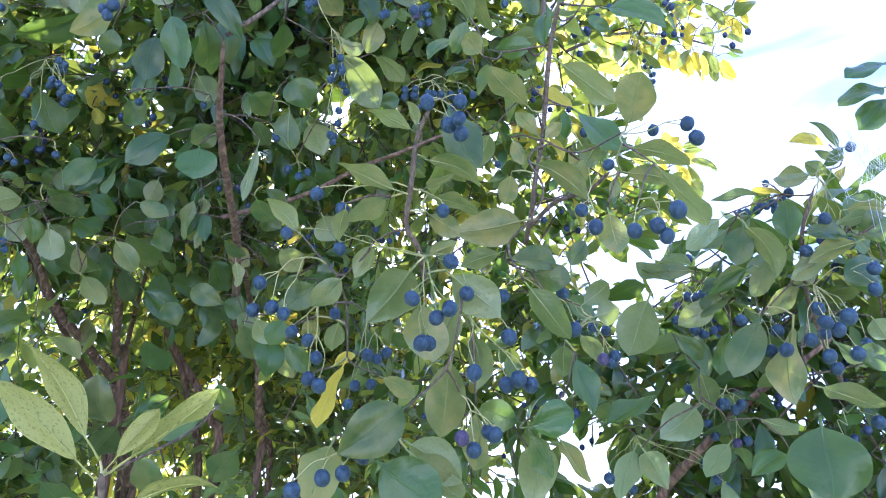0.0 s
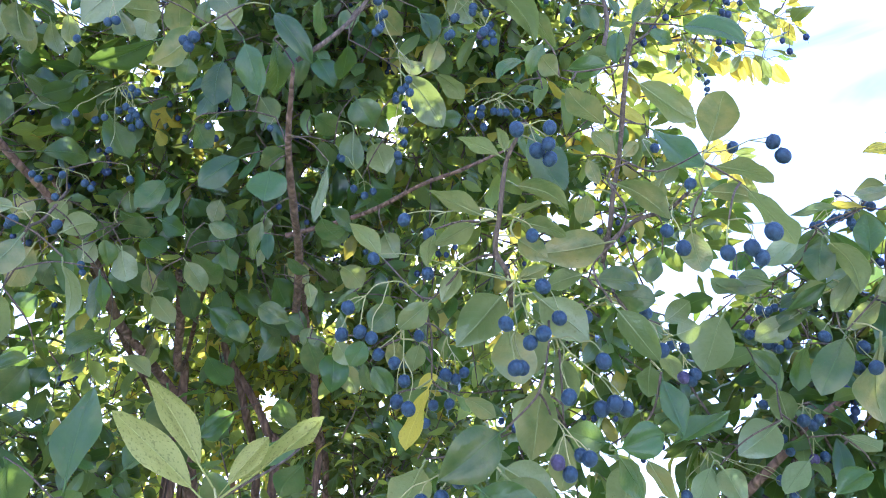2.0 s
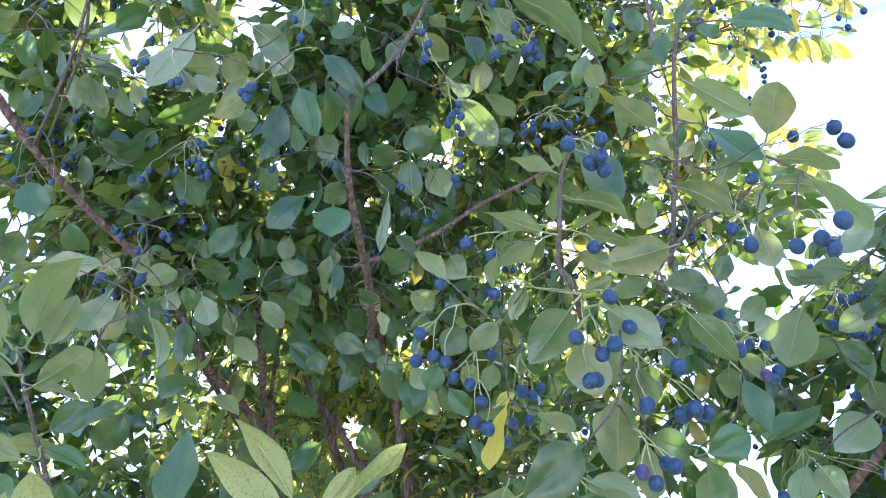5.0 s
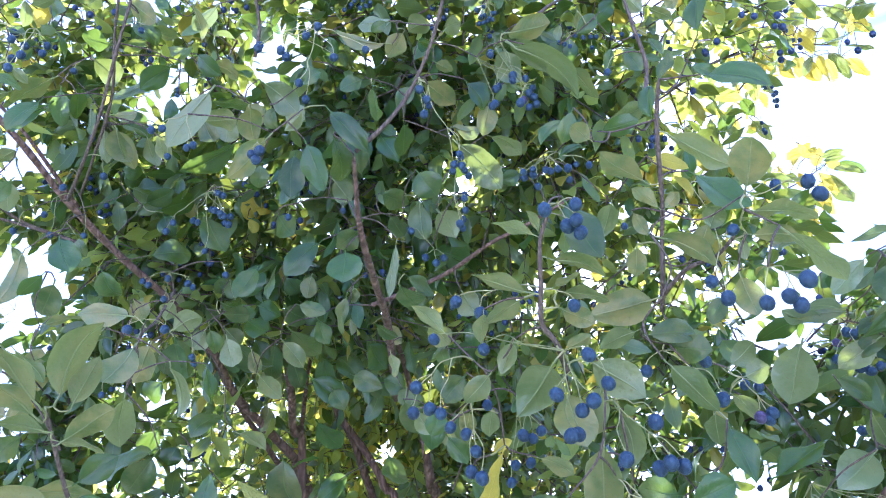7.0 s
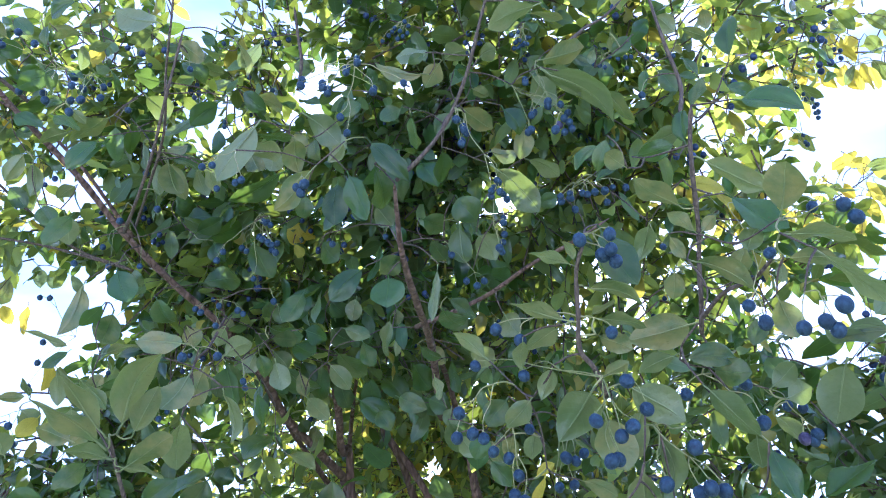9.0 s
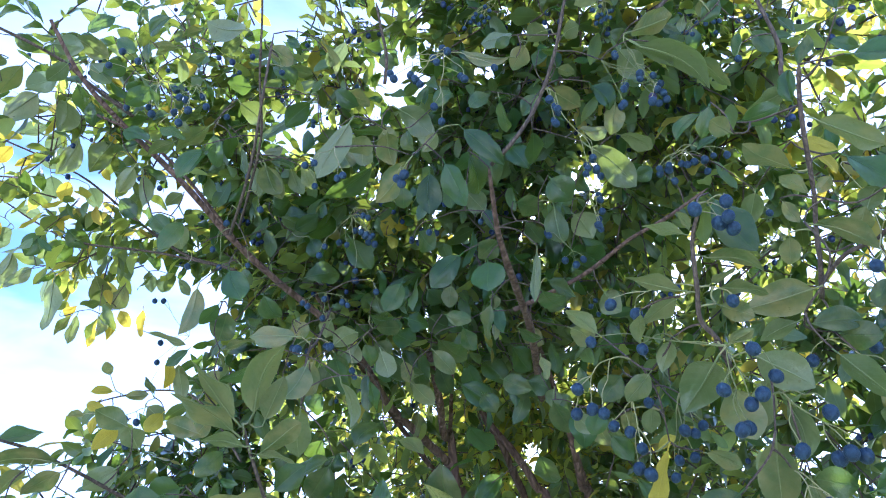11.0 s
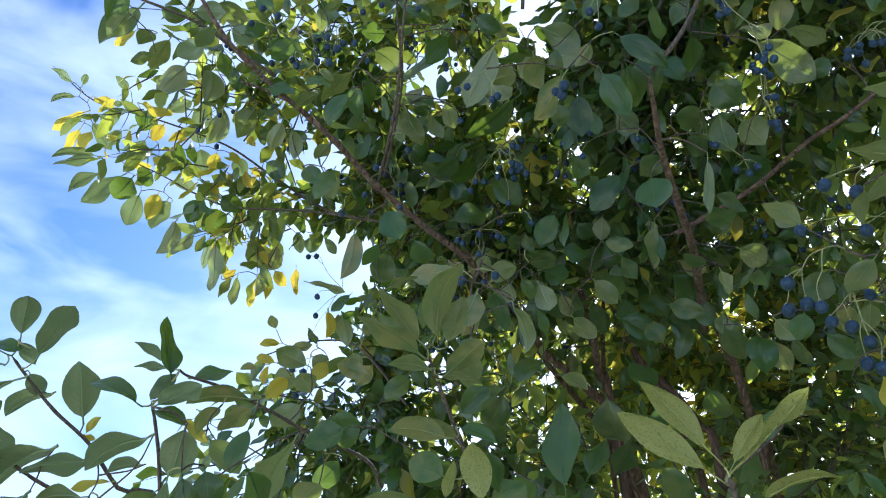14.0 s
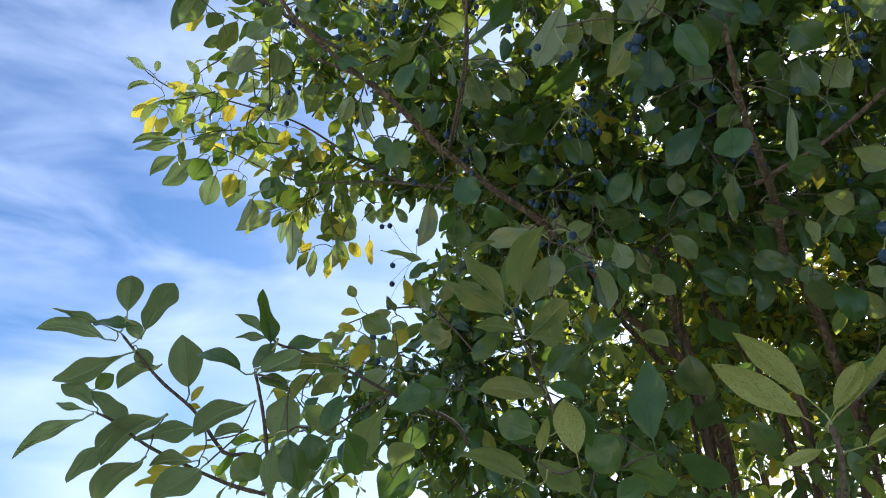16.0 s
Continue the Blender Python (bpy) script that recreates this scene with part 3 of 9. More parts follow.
leaf(hero, "U", (-0.016, 0.497, 1.783), (0.008, 0.481, 1.787), (-0.10, 0.05, 0.99), 0.013)
leaf(hero, "U", (-0.041, 0.508, 1.783), (-0.077, 0.534, 1.774), (0.03, 0.38, 0.93), 0.021)
leaf(hero, "U", (-0.077, 0.510, 1.778), (-0.086, 0.537, 1.757), (-0.57, 0.39, 0.73), 0.016)
leaf(hero, "U", (-0.014, 0.513, 1.772), (0.014, 0.537, 1.762), (-0.35, 0.70, 0.62), 0.019)
leaf(hero, "U", (-0.013, 0.516, 1.789), (0.029, 0.523, 1.775), (0.26, 0.24, 0.93), 0.021)
leaf(hero, "U", (-0.014, 0.519, 1.736), (0.010, 0.502, 1.740), (0.20, 0.49, 0.85), 0.014)
leaf(hero, "U", (-0.020, 0.512, 1.727), (-0.060, 0.560, 1.695), (0.25, 0.68, 0.69), 0.037)
leaf(hero, "U", (-0.057, 0.541, 1.759), (-0.073, 0.562, 1.735), (0.03, 0.77, 0.64), 0.017)
leaf(hero, "U", (-0.083, 0.571, 1.742), (-0.112, 0.591, 1.721), (0.13, 0.79, 0.60), 0.022)
leaf(hero, "U", (0.002, 0.551, 1.738), (0.047, 0.568, 1.702), (-0.01, 0.91, 0.41), 0.035)
leaf(hero, "T", (0.002, 0.508, 1.877), (0.028, 0.505, 1.808), (0.19, -0.98, 0.11), 0.034)
leaf(hero, "U", (-0.020, 0.560, 1.718), (-0.010, 0.583, 1.669), (-0.04, 0.91, 0.41), 0.037)
leaf(hero, "U", (0.016, 0.570, 1.722), (-0.007, 0.618, 1.684), (0.70, 0.62, 0.36), 0.030)
leaf(hero, "U", (0.008, 0.550, 1.668), (-0.004, 0.596, 1.611), (0.19, 0.79, 0.59), 0.034)
leaf(hero, "T", (-0.023, 0.538, 1.625), (-0.074, 0.519, 1.586), (0.35, -0.93, -0.01), 0.037)
leaf(hero, "T", (-0.050, 0.545, 1.586), (-0.005, 0.530, 1.548), (-0.23, -0.97, 0.11), 0.043)
leaf(hero, "U", (-0.031, 0.569, 1.604), (0.015, 0.583, 1.575), (-0.14, 0.96, 0.23), 0.035)
leaf(hero, "U", (-0.028, 0.562, 1.596), (0.015, 0.609, 1.564), (0.05, 0.53, 0.85), 0.033)
leaf(hero, "U", (-0.089, 0.609, 1.614), (-0.120, 0.665, 1.566), (0.13, 0.68, 0.72), 0.039)
leaf(hero, "U", (-0.131, 0.611, 1.798), (-0.161, 0.585, 1.825), (0.26, 0.54, 0.80), 0.022)
leaf(hero, "Y", (-0.087, 0.640, 1.690), (-0.108, 0.631, 1.625), (-0.60, -0.75, 0.29), 0.026)
leaf(hero, "Y", (-0.103, 0.653, 1.685), (-0.082, 0.661, 1.699), (0.19, -0.95, 0.23), 0.012)
leaf(hero, "U", (-0.100, 0.663, 1.735), (-0.109, 0.691, 1.711), (-0.02, 0.63, 0.77), 0.020)
leaf(hero, "T", (-0.136, 0.711, 1.678), (-0.121, 0.707, 1.634), (0.74, -0.60, 0.31), 0.021)
leaf(hero, "T", (-0.124, 0.666, 1.775), (-0.149, 0.659, 1.744), (0.41, -0.91, -0.11), 0.029)
leaf(hero, "U", (-0.062, 0.686, 1.686), (-0.027, 0.714, 1.673), (-0.18, 0.58, 0.80), 0.021)
leaf(hero, "U", (-0.115, 0.624, 1.724), (-0.128, 0.648, 1.705), (0.05, 0.63, 0.77), 0.018)
leaf(hero, "T", (-0.160, 0.700, 1.751), (-0.172, 0.696, 1.719), (0.34, -0.94, -0.02), 0.024)
leaf(hero, "U", (-0.192, 0.700, 1.751), (-0.176, 0.712, 1.725), (-0.23, 0.93, 0.29), 0.023)
leaf(hero, "T", (-0.143, 0.633, 1.705), (-0.125, 0.646, 1.677), (0.21, -0.93, -0.30), 0.020)
leaf(hero, "U", (0.025, 0.590, 1.702), (0.030, 0.627, 1.656), (0.59, 0.60, 0.54), 0.027)
leaf(hero, "U", (0.020, 0.586, 1.710), (0.026, 0.639, 1.665), (0.80, 0.33, 0.50), 0.021)
leaf(hero, "U", (0.028, 0.618, 1.641), (0.031, 0.671, 1.595), (0.74, 0.42, 0.52), 0.032)
leaf(hero, "U", (0.003, 0.626, 1.672), (-0.012, 0.647, 1.647), (0.17, 0.81, 0.57), 0.020)
berries_at(hero, (-0.012, 0.466, 1.839), [(-0.012, 0.452, 1.833, 0.0064), (0.013, 0.451, 1.833, 0.0060), (0.012, 0.457, 1.822, 0.0060), (0.004, 0.467, 1.823, 0.0067), (0.014, 0.470, 1.817, 0.0063)])
berries_at(hero, (-0.022, 0.497, 1.783), [(-0.000, 0.504, 1.768, 0.0058), (-0.104, 0.525, 1.795, 0.0061), (-0.083, 0.530, 1.783, 0.0063)])
berries_at(hero, (-0.014, 0.519, 1.735), [(0.006, 0.503, 1.724, 0.0064), (-0.023, 0.505, 1.695, 0.0063), (0.005, 0.508, 1.688, 0.0067), (-0.005, 0.511, 1.682, 0.0063), (-0.016, 0.519, 1.665, 0.0067), (-0.011, 0.529, 1.668, 0.0064), (0.018, 0.513, 1.702, 0.0064), (-0.085, 0.544, 1.754, 0.0058), (-0.133, 0.556, 1.774, 0.0058)])
berries_at(hero, (-0.119, 0.583, 1.764), [(-0.156, 0.574, 1.736, 0.0065), (-0.162, 0.584, 1.715, 0.0065), (-0.146, 0.583, 1.717, 0.0065), (-0.136, 0.585, 1.712, 0.0063)])
berries_at(hero, (-0.110, 0.601, 1.726), [(-0.133, 0.611, 1.705, 0.0060), (-0.119, 0.614, 1.698, 0.0062), (-0.098, 0.623, 1.726, 0.0056), (-0.108, 0.601, 1.678, 0.0060), (-0.115, 0.609, 1.662, 0.0065), (-0.104, 0.601, 1.654, 0.0069)])
berries_at(hero, (-0.076, 0.718, 1.758), [(-0.078, 0.726, 1.718, 0.0073), (-0.068, 0.728, 1.714, 0.0061), (-0.059, 0.735, 1.723, 0.0062), (-0.092, 0.749, 1.692, 0.0062), (-0.075, 0.748, 1.693, 0.0062), (-0.102, 0.777, 1.679, 0.0061)])
berries_at(hero, (-0.057, 0.561, 1.597), [(-0.061, 0.565, 1.590, 0.0060), (-0.088, 0.551, 1.573, 0.0066), (-0.073, 0.549, 1.576, 0.0064), (-0.108, 0.544, 1.563, 0.0069)])
berries_at(hero, (0.021, 0.548, 1.697), [(0.049, 0.517, 1.669, 0.0067), (0.023, 0.528, 1.645, 0.0067), (0.047, 0.532, 1.637, 0.0065), (0.055, 0.520, 1.638, 0.0066), (0.065, 0.532, 1.637, 0.0065)])
berries_at(hero, (0.014, 0.575, 1.640), [(0.014, 0.549, 1.601, 0.0063, 1), (0.023, 0.553, 1.593, 0.0065), (0.035, 0.577, 1.611, 0.0058), (0.039, 0.558, 1.605, 0.0066)])
upright = limb(fringe_tree, "branch", [(0.084, 0.668, 1.818), (0.088, 0.636, 1.840), (0.092, 0.622, 1.871), (0.097, 0.603, 1.898), (0.099, 0.587, 1.920), (0.101, 0.561, 1.954), (0.105, 0.547, 1.983), (0.110, 0.527, 2.003)], 0.0026, 0.0022, twig_bark)
leaf(upright, "U", (0.087, 0.586, 1.922), (0.043, 0.545, 1.942), (0.17, 0.26, 0.95), 0.029)
leaf(upright, "U", (0.096, 0.598, 1.897), (0.071, 0.587, 1.922), (0.45, 0.54, 0.71), 0.017)
leaf(upright, "U", (0.108, 0.557, 1.962), (0.162, 0.560, 1.912), (0.63, 0.30, 0.72), 0.034)
leaf(upright, "U", (0.165, 0.553, 1.876), (0.175, 0.508, 1.906), (0.31, 0.58, 0.76), 0.037)
leaf(upright, "T", (0.151, 0.536, 2.007), (0.204, 0.519, 1.966), (-0.16, -0.97, 0.20), 0.032)
leaf(upright, "T", (0.047, 0.585, 1.996), (0.089, 0.575, 1.992), (-0.24, -0.73, -0.64), 0.023)
leaf(upright, "T", (0.102, 0.585, 1.996), (0.108, 0.584, 2.044), (-0.61, -0.79, 0.06), 0.022)
leaf(upright, "T", (0.134, 0.626, 1.955), (0.183, 0.614, 1.894), (0.09, -0.96, 0.26), 0.037)
leaf(upright, "U", (0.158, 0.541, 1.854), (0.221, 0.562, 1.845), (0.13, 0.01, 0.99), 0.030)
leaf(upright, "U", (0.161, 0.568, 1.843), (0.203, 0.562, 1.828), (0.36, 0.47, 0.81), 0.021)
leaf(upright, "U", (0.180, 0.531, 1.828), (0.225, 0.554, 1.780), (0.70, 0.09, 0.71), 0.032)
leaf(upright, "U", (0.079, 0.581, 1.863), (0.133, 0.581, 1.822), (0.58, 0.25, 0.77), 0.031)
leaf(upright, "U", (0.121, 0.630, 1.853), (0.135, 0.599, 1.874), (0.31, 0.62, 0.72), 0.023)
leaf(upright, "U", (0.141, 0.637, 1.885), (0.153, 0.613, 1.901), (0.33, 0.62, 0.71), 0.024)
leaf(upright, "U", (0.068, 0.620, 1.874), (0.062, 0.649, 1.852), (0.16, 0.62, 0.77), 0.021)
leaf(upright, "Y", (0.097, 0.634, 1.987), (0.136, 0.633, 1.962), (-0.02, -1.00, 0.02), 0.021)
leaf(upright, "U", (0.098, 0.598, 1.897), (0.115, 0.587, 1.908), (0.18, 0.80, 0.58), 0.014)
leaf(upright, "U", (0.162, 0.587, 1.851), (0.159, 0.596, 1.830), (0.03, 0.91, 0.42), 0.011)
leaf(upright, "U", (0.149, 0.582, 1.813), (0.158, 0.600, 1.775), (0.22, 0.86, 0.46), 0.027)
leaf(upright, "U", (0.069, 0.623, 1.916), (0.082, 0.635, 1.890), (0.13, 0.87, 0.47), 0.015)
leaf(upright, "U", (0.075, 0.551, 1.785), (0.011, 0.586, 1.788), (0.44, 0.77, 0.47), 0.035)
leaf(upright, "T", (0.054, 0.583, 1.764), (0.105, 0.608, 1.766), (0.44, -0.89, 0.10), 0.026)
leaf(upright, "T", (0.079, 0.607, 1.760), (0.112, 0.594, 1.744), (-0.47, -0.85, -0.26), 0.027)
leaf(upright, "U", (0.054, 0.581, 1.769), (0.015, 0.596, 1.761), (0.08, 0.62, 0.78), 0.020)
leaf(upright, "U", (0.067, 0.555, 1.730), (0.105, 0.575, 1.686), (0.45, 0.59, 0.67), 0.028)
leaf(upright, "U", (0.107, 0.614, 1.698), (0.107, 0.643, 1.673), (0.20, 0.63, 0.75), 0.021)
leaf(upright, "T", (0.116, 0.618, 1.689), (0.126, 0.613, 1.632), (0.39, -0.91, 0.16), 0.027)
leaf(upright, "T", (0.068, 0.624, 1.628), (0.030, 0.611, 1.635), (0.28, -0.92, -0.29), 0.027)
leaf(upright, "T", (0.067, 0.606, 1.620), (0.111, 0.612, 1.633), (0.17, -0.98, -0.12), 0.030)
leaf(upright, "T", (0.068, 0.607, 1.619), (0.093, 0.636, 1.583), (0.57, -0.78, -0.25), 0.024)
leaf(upright, "U", (0.083, 0.628, 1.621), (0.079, 0.673, 1.564), (0.17, 0.78, 0.60), 0.035)
leaf(upright, "U", (0.099, 0.648, 1.624), (0.132, 0.682, 1.585), (0.60, 0.29, 0.75), 0.024)
leaf(upright, "U", (0.136, 0.676, 1.753), (0.163, 0.659, 1.769), (0.30, 0.85, 0.42), 0.023)
leaf(upright, "U", (0.148, 0.681, 1.743), (0.175, 0.678, 1.750), (0.04, 0.96, 0.29), 0.026)
leaf(upright, "U", (0.240, 0.783, 1.810), (0.216, 0.831, 1.750), (0.34, 0.79, 0.51), 0.050)
leaf(upright, "U", (0.138, 0.706, 1.736), (0.164, 0.738, 1.713), (0.28, 0.40, 0.87), 0.021)
leaf(upright, "T", (0.184, 0.868, 1.673), (0.265, 0.892, 1.716), (-0.22, -0.63, 0.74), 0.039)
leaf(upright, "U", (0.056, 0.703, 1.980), (0.038, 0.744, 1.951), (0.18, 0.62, 0.77), 0.026)
leaf(upright, "T", (0.159, 0.720, 1.850), (0.137, 0.716, 1.814), (0.10, -0.99, 0.03), 0.021)
leaf(upright, "U", (0.039, 0.556, 1.964), (0.019, 0.536, 1.973), (-0.19, 0.56, 0.81), 0.022)
leaf(upright, "T", (0.025, 0.540, 1.998), (0.009, 0.555, 1.966), (0.09, -0.88, -0.46), 0.018)
berries_at(upright, (0.139, 0.602, 1.842), [(0.118, 0.548, 1.792, 0.0063), (0.126, 0.536, 1.770, 0.0070), (0.150, 0.566, 1.848, 0.0061), (0.163, 0.705, 1.977, 0.0059)])
berries_at(upright, (0.156, 0.509, 1.781), [(0.171, 0.468, 1.750, 0.0072), (0.145, 0.493, 1.745, 0.0064), (0.159, 0.482, 1.744, 0.0065), (0.166, 0.485, 1.737, 0.0065)])
berries_at(upright, (0.164, 0.554, 1.873), [(0.202, 0.586, 1.899, 0.0060), (0.208, 0.517, 1.859, 0.0067), (0.216, 0.522, 1.848, 0.0072)])
berries_at(upright, (0.072, 0.609, 1.756), [(0.055, 0.616, 1.740, 0.0064), (0.108, 0.615, 1.743, 0.0064), (0.112, 0.591, 1.700, 0.0070), (0.170, 0.725, 1.744, 0.0059), (0.156, 0.723, 1.747, 0.0059)])
berries_at(upright, (0.153, 0.702, 1.746), [(0.175, 0.717, 1.714, 0.0069), (0.163, 0.718, 1.711, 0.0069, 1), (0.171, 0.719, 1.708, 0.0063)])
sidetwig = limb(fringe_tree, "branch", [(0.087, 0.647, 1.827), (0.109, 0.615, 1.837), (0.137, 0.602, 1.841), (0.156, 0.586, 1.853)], 0.0026, 0.0016, twig_bark)
right = limb(right_tree, "branch", [(0.472, 0.843, 1.704), (0.407, 0.756, 1.771), (0.373, 0.694, 1.786), (0.355, 0.645, 1.820), (0.367, 0.626, 1.860)], 0.0032, 0.0016, twig_bark)
leaf(right, "T", (0.381, 0.494, 1.907), (0.332, 0.484, 1.881), (-0.10, -0.85, 0.51), 0.021)
leaf(right, "T", (0.381, 0.503, 1.889), (0.332, 0.501, 1.865), (-0.20, -0.87, 0.44), 0.025)
leaf(right, "T", (0.381, 0.506, 1.882), (0.341, 0.502, 1.841), (-0.19, -0.94, 0.28), 0.026)
leaf(right, "Y", (0.477, 0.761, 1.997), (0.427, 0.759, 2.001), (0.05, -0.98, 0.21), 0.023)
leaf(right, "S", (0.466, 0.723, 1.960), (0.426, 0.707, 1.994), (0.68, -0.13, 0.72), 0.017)
leaf(right, "S", (0.466, 0.727, 1.953), (0.433, 0.722, 1.964), (0.30, 0.06, 0.95), 0.016)
leaf(right, "U", (0.402, 0.689, 1.915), (0.359, 0.684, 1.902), (-0.31, 0.46, 0.83), 0.021)
leaf(right, "U", (0.425, 0.691, 1.911), (0.390, 0.672, 1.916), (-0.23, 0.61, 0.76), 0.019)
leaf(right, "S", (0.348, 0.656, 1.868), (0.275, 0.658, 1.863), (-0.05, 0.15, 0.99), 0.014)
leaf(right, "Y", (0.353, 0.655, 1.869), (0.317, 0.654, 1.872), (0.07, -0.93, 0.37), 0.014)
leaf(right, "S", (0.290, 0.665, 1.849), (0.254, 0.692, 1.823), (0.33, 0.85, 0.41), 0.024)
leaf(right, "S", (0.307, 0.697, 1.851), (0.281, 0.716, 1.833), (0.34, 0.85, 0.40), 0.019)
leaf(right, "T", (0.313, 0.677, 1.847), (0.295, 0.675, 1.798), (-0.24, -0.96, 0.12), 0.031)
leaf(right, "U", (0.296, 0.640, 1.831), (0.340, 0.680, 1.786), (0.68, 0.07, 0.73), 0.034)
leaf(right, "T", (0.356, 0.678, 1.822), (0.363, 0.678, 1.873), (-0.41, -0.91, 0.07), 0.030)
leaf(right, "T", (0.395, 0.629, 1.807), (0.345, 0.618, 1.804), (0.19, -0.95, 0.26), 0.024)
leaf(right, "U", (0.393, 0.612, 1.796), (0.347, 0.634, 1.782), (0.03, 0.57, 0.82), 0.024)
leaf(right, "S", (0.420, 0.619, 1.828), (0.383, 0.634, 1.823), (0.04, 0.40, 0.92), 0.018)
leaf(right, "T", (0.430, 0.622, 1.823), (0.399, 0.628, 1.810), (-0.09, -0.97, -0.23), 0.033)
leaf(right, "T", (0.411, 0.661, 1.833), (0.441, 0.664, 1.873), (-0.14, -0.98, 0.16), 0.030)
leaf(right, "S", (0.278, 0.733, 1.821), (0.229, 0.711, 1.816), (-0.14, 0.12, 0.98), 0.023)
leaf(right, "S", (0.272, 0.778, 1.819), (0.219, 0.756, 1.835), (0.15, 0.30, 0.94), 0.028)
leaf(right, "U", (0.314, 0.766, 1.797), (0.271, 0.794, 1.772), (0.36, 0.87, 0.34), 0.029)
leaf(right, "T", (0.330, 0.759, 1.814), (0.285, 0.745, 1.795), (0.06, -0.87, 0.48), 0.023)
leaf(right, "T", (0.315, 0.680, 1.746), (0.276, 0.673, 1.680), (-0.27, -0.93, 0.25), 0.035)
leaf(right, "U", (0.336, 0.661, 1.739), (0.347, 0.720, 1.664), (-0.40, 0.75, 0.53), 0.044)
leaf(right, "T", (0.321, 0.622, 1.634), (0.310, 0.613, 1.560), (-0.43, -0.89, 0.17), 0.063)
leaf(right, "S", (0.284, 0.796, 1.685), (0.250, 0.844, 1.654), (0.57, 0.70, 0.43), 0.045)
leaf(right, "S", (0.224, 0.838, 1.644), (0.263, 0.886, 1.606), (-0.03, 0.63, 0.77), 0.033)
leaf(right, "S", (0.223, 0.856, 1.652), (0.209, 0.901, 1.595), (-0.13, 0.76, 0.64), 0.034)
leaf(right, "U", (0.303, 0.839, 1.735), (0.326, 0.886, 1.696), (0.14, 0.60, 0.79), 0.031)
leaf(right, "U", (0.376, 0.729, 1.688), (0.467, 0.759, 1.671), (0.11, 0.21, 0.97), 0.035)
leaf(right, "T", (0.432, 0.676, 1.707), (0.403, 0.681, 1.697), (-0.11, -0.99, -0.12), 0.029)
leaf(right, "S", (0.393, 0.708, 1.733), (0.445, 0.747, 1.709), (0.46, -0.07, 0.89), 0.025)
leaf(right, "S", (0.334, 0.854, 1.656), (0.312, 0.900, 1.621), (0.36, 0.67, 0.65), 0.029)
leaf(right, "T", (0.270, 0.821, 1.775), (0.306, 0.835, 1.744), (0.16, -0.95, -0.26), 0.023)
leaf(right, "T", (0.340, 0.818, 1.781), (0.319, 0.828, 1.725), (-0.79, -0.58, 0.21), 0.028)
leaf(right, "S", (0.361, 0.709, 1.825), (0.329, 0.726, 1.812), (0.33, 0.88, 0.34), 0.021)
leaf(right, "U", (0.405, 0.691, 1.816), (0.357, 0.692, 1.785), (-0.26, 0.88, 0.41), 0.026)
leaf(right, "T", (0.422, 0.639, 1.786), (0.378, 0.630, 1.759), (0.16, -0.98, 0.06), 0.033)
leaf(right, "U", (0.345, 0.735, 1.816), (0.296, 0.741, 1.805), (-0.15, 0.44, 0.88), 0.024)
leaf(right, "S", (0.345, 0.803, 1.670), (0.400, 0.835, 1.658), (0.09, 0.23, 0.97), 0.030)
leaf(right, "T", (0.382, 0.819, 1.636), (0.328, 0.804, 1.610), (-0.05, -0.81, 0.58), 0.029)
leaf(right, "S", (0.446, 0.718, 1.758), (0.476, 0.743, 1.741), (-0.01, 0.56, 0.83), 0.024)
berries_at(right, (0.360, 0.655, 1.823), [(0.349, 0.635, 1.794, 0.0065), (0.367, 0.622, 1.822, 0.0065), (0.392, 0.650, 1.809, 0.0061), (0.402, 0.650, 1.809, 0.0061), (0.448, 0.678, 1.940, 0.0065)])
berries_at(right, (0.392, 0.735, 1.912), [(0.421, 0.825, 1.979, 0.0052), (0.427, 0.786, 1.943, 0.0059), (0.375, 0.797, 1.921, 0.0059), (0.392, 0.793, 1.928, 0.0052), (0.399, 0.774, 1.922, 0.0061), (0.402, 0.778, 1.914, 0.0061), (0.414, 0.779, 1.913, 0.0061)])
berries_at(right, (0.367, 0.668, 1.772), [(0.340, 0.621, 1.730, 0.0067), (0.336, 0.607, 1.712, 0.0070), (0.334, 0.567, 1.703, 0.0077), (0.348, 0.610, 1.706, 0.0070), (0.357, 0.650, 1.716, 0.0063), (0.334, 0.633, 1.704, 0.0067), (0.340, 0.620, 1.685, 0.0070), (0.368, 0.663, 1.686, 0.0066), (0.365, 0.619, 1.687, 0.0070), (0.431, 0.711, 1.726, 0.0060), (0.391, 0.606, 1.763, 0.0067), (0.392, 0.614, 1.746, 0.0067)])
berries_at(right, (0.338, 0.736, 1.767), [(0.303, 0.701, 1.747, 0.0066), (0.331, 0.687, 1.731, 0.0070), (0.313, 0.693, 1.717, 0.0070), (0.325, 0.695, 1.713, 0.0070), (0.321, 0.656, 1.702, 0.0071)])
rightlow = limb(right_tree, "limb", [(0.323, 1.096, 1.634), (0.358, 1.021, 1.677), (0.415, 0.973, 1.732), (0.469, 0.923, 1.769), (0.506, 0.911, 1.795)], 0.0070, 0.0030, bark)
berries_at(rightlow, (0.314, 0.879, 1.862), [(0.295, 0.872, 1.807, 0.0068), (0.318, 0.877, 1.796, 0.0075), (0.329, 0.879, 1.791, 0.0068), (0.319, 0.887, 1.845, 0.0070), (0.327, 0.889, 1.842, 0.0066), (0.306, 0.892, 1.834, 0.0059, 1)])
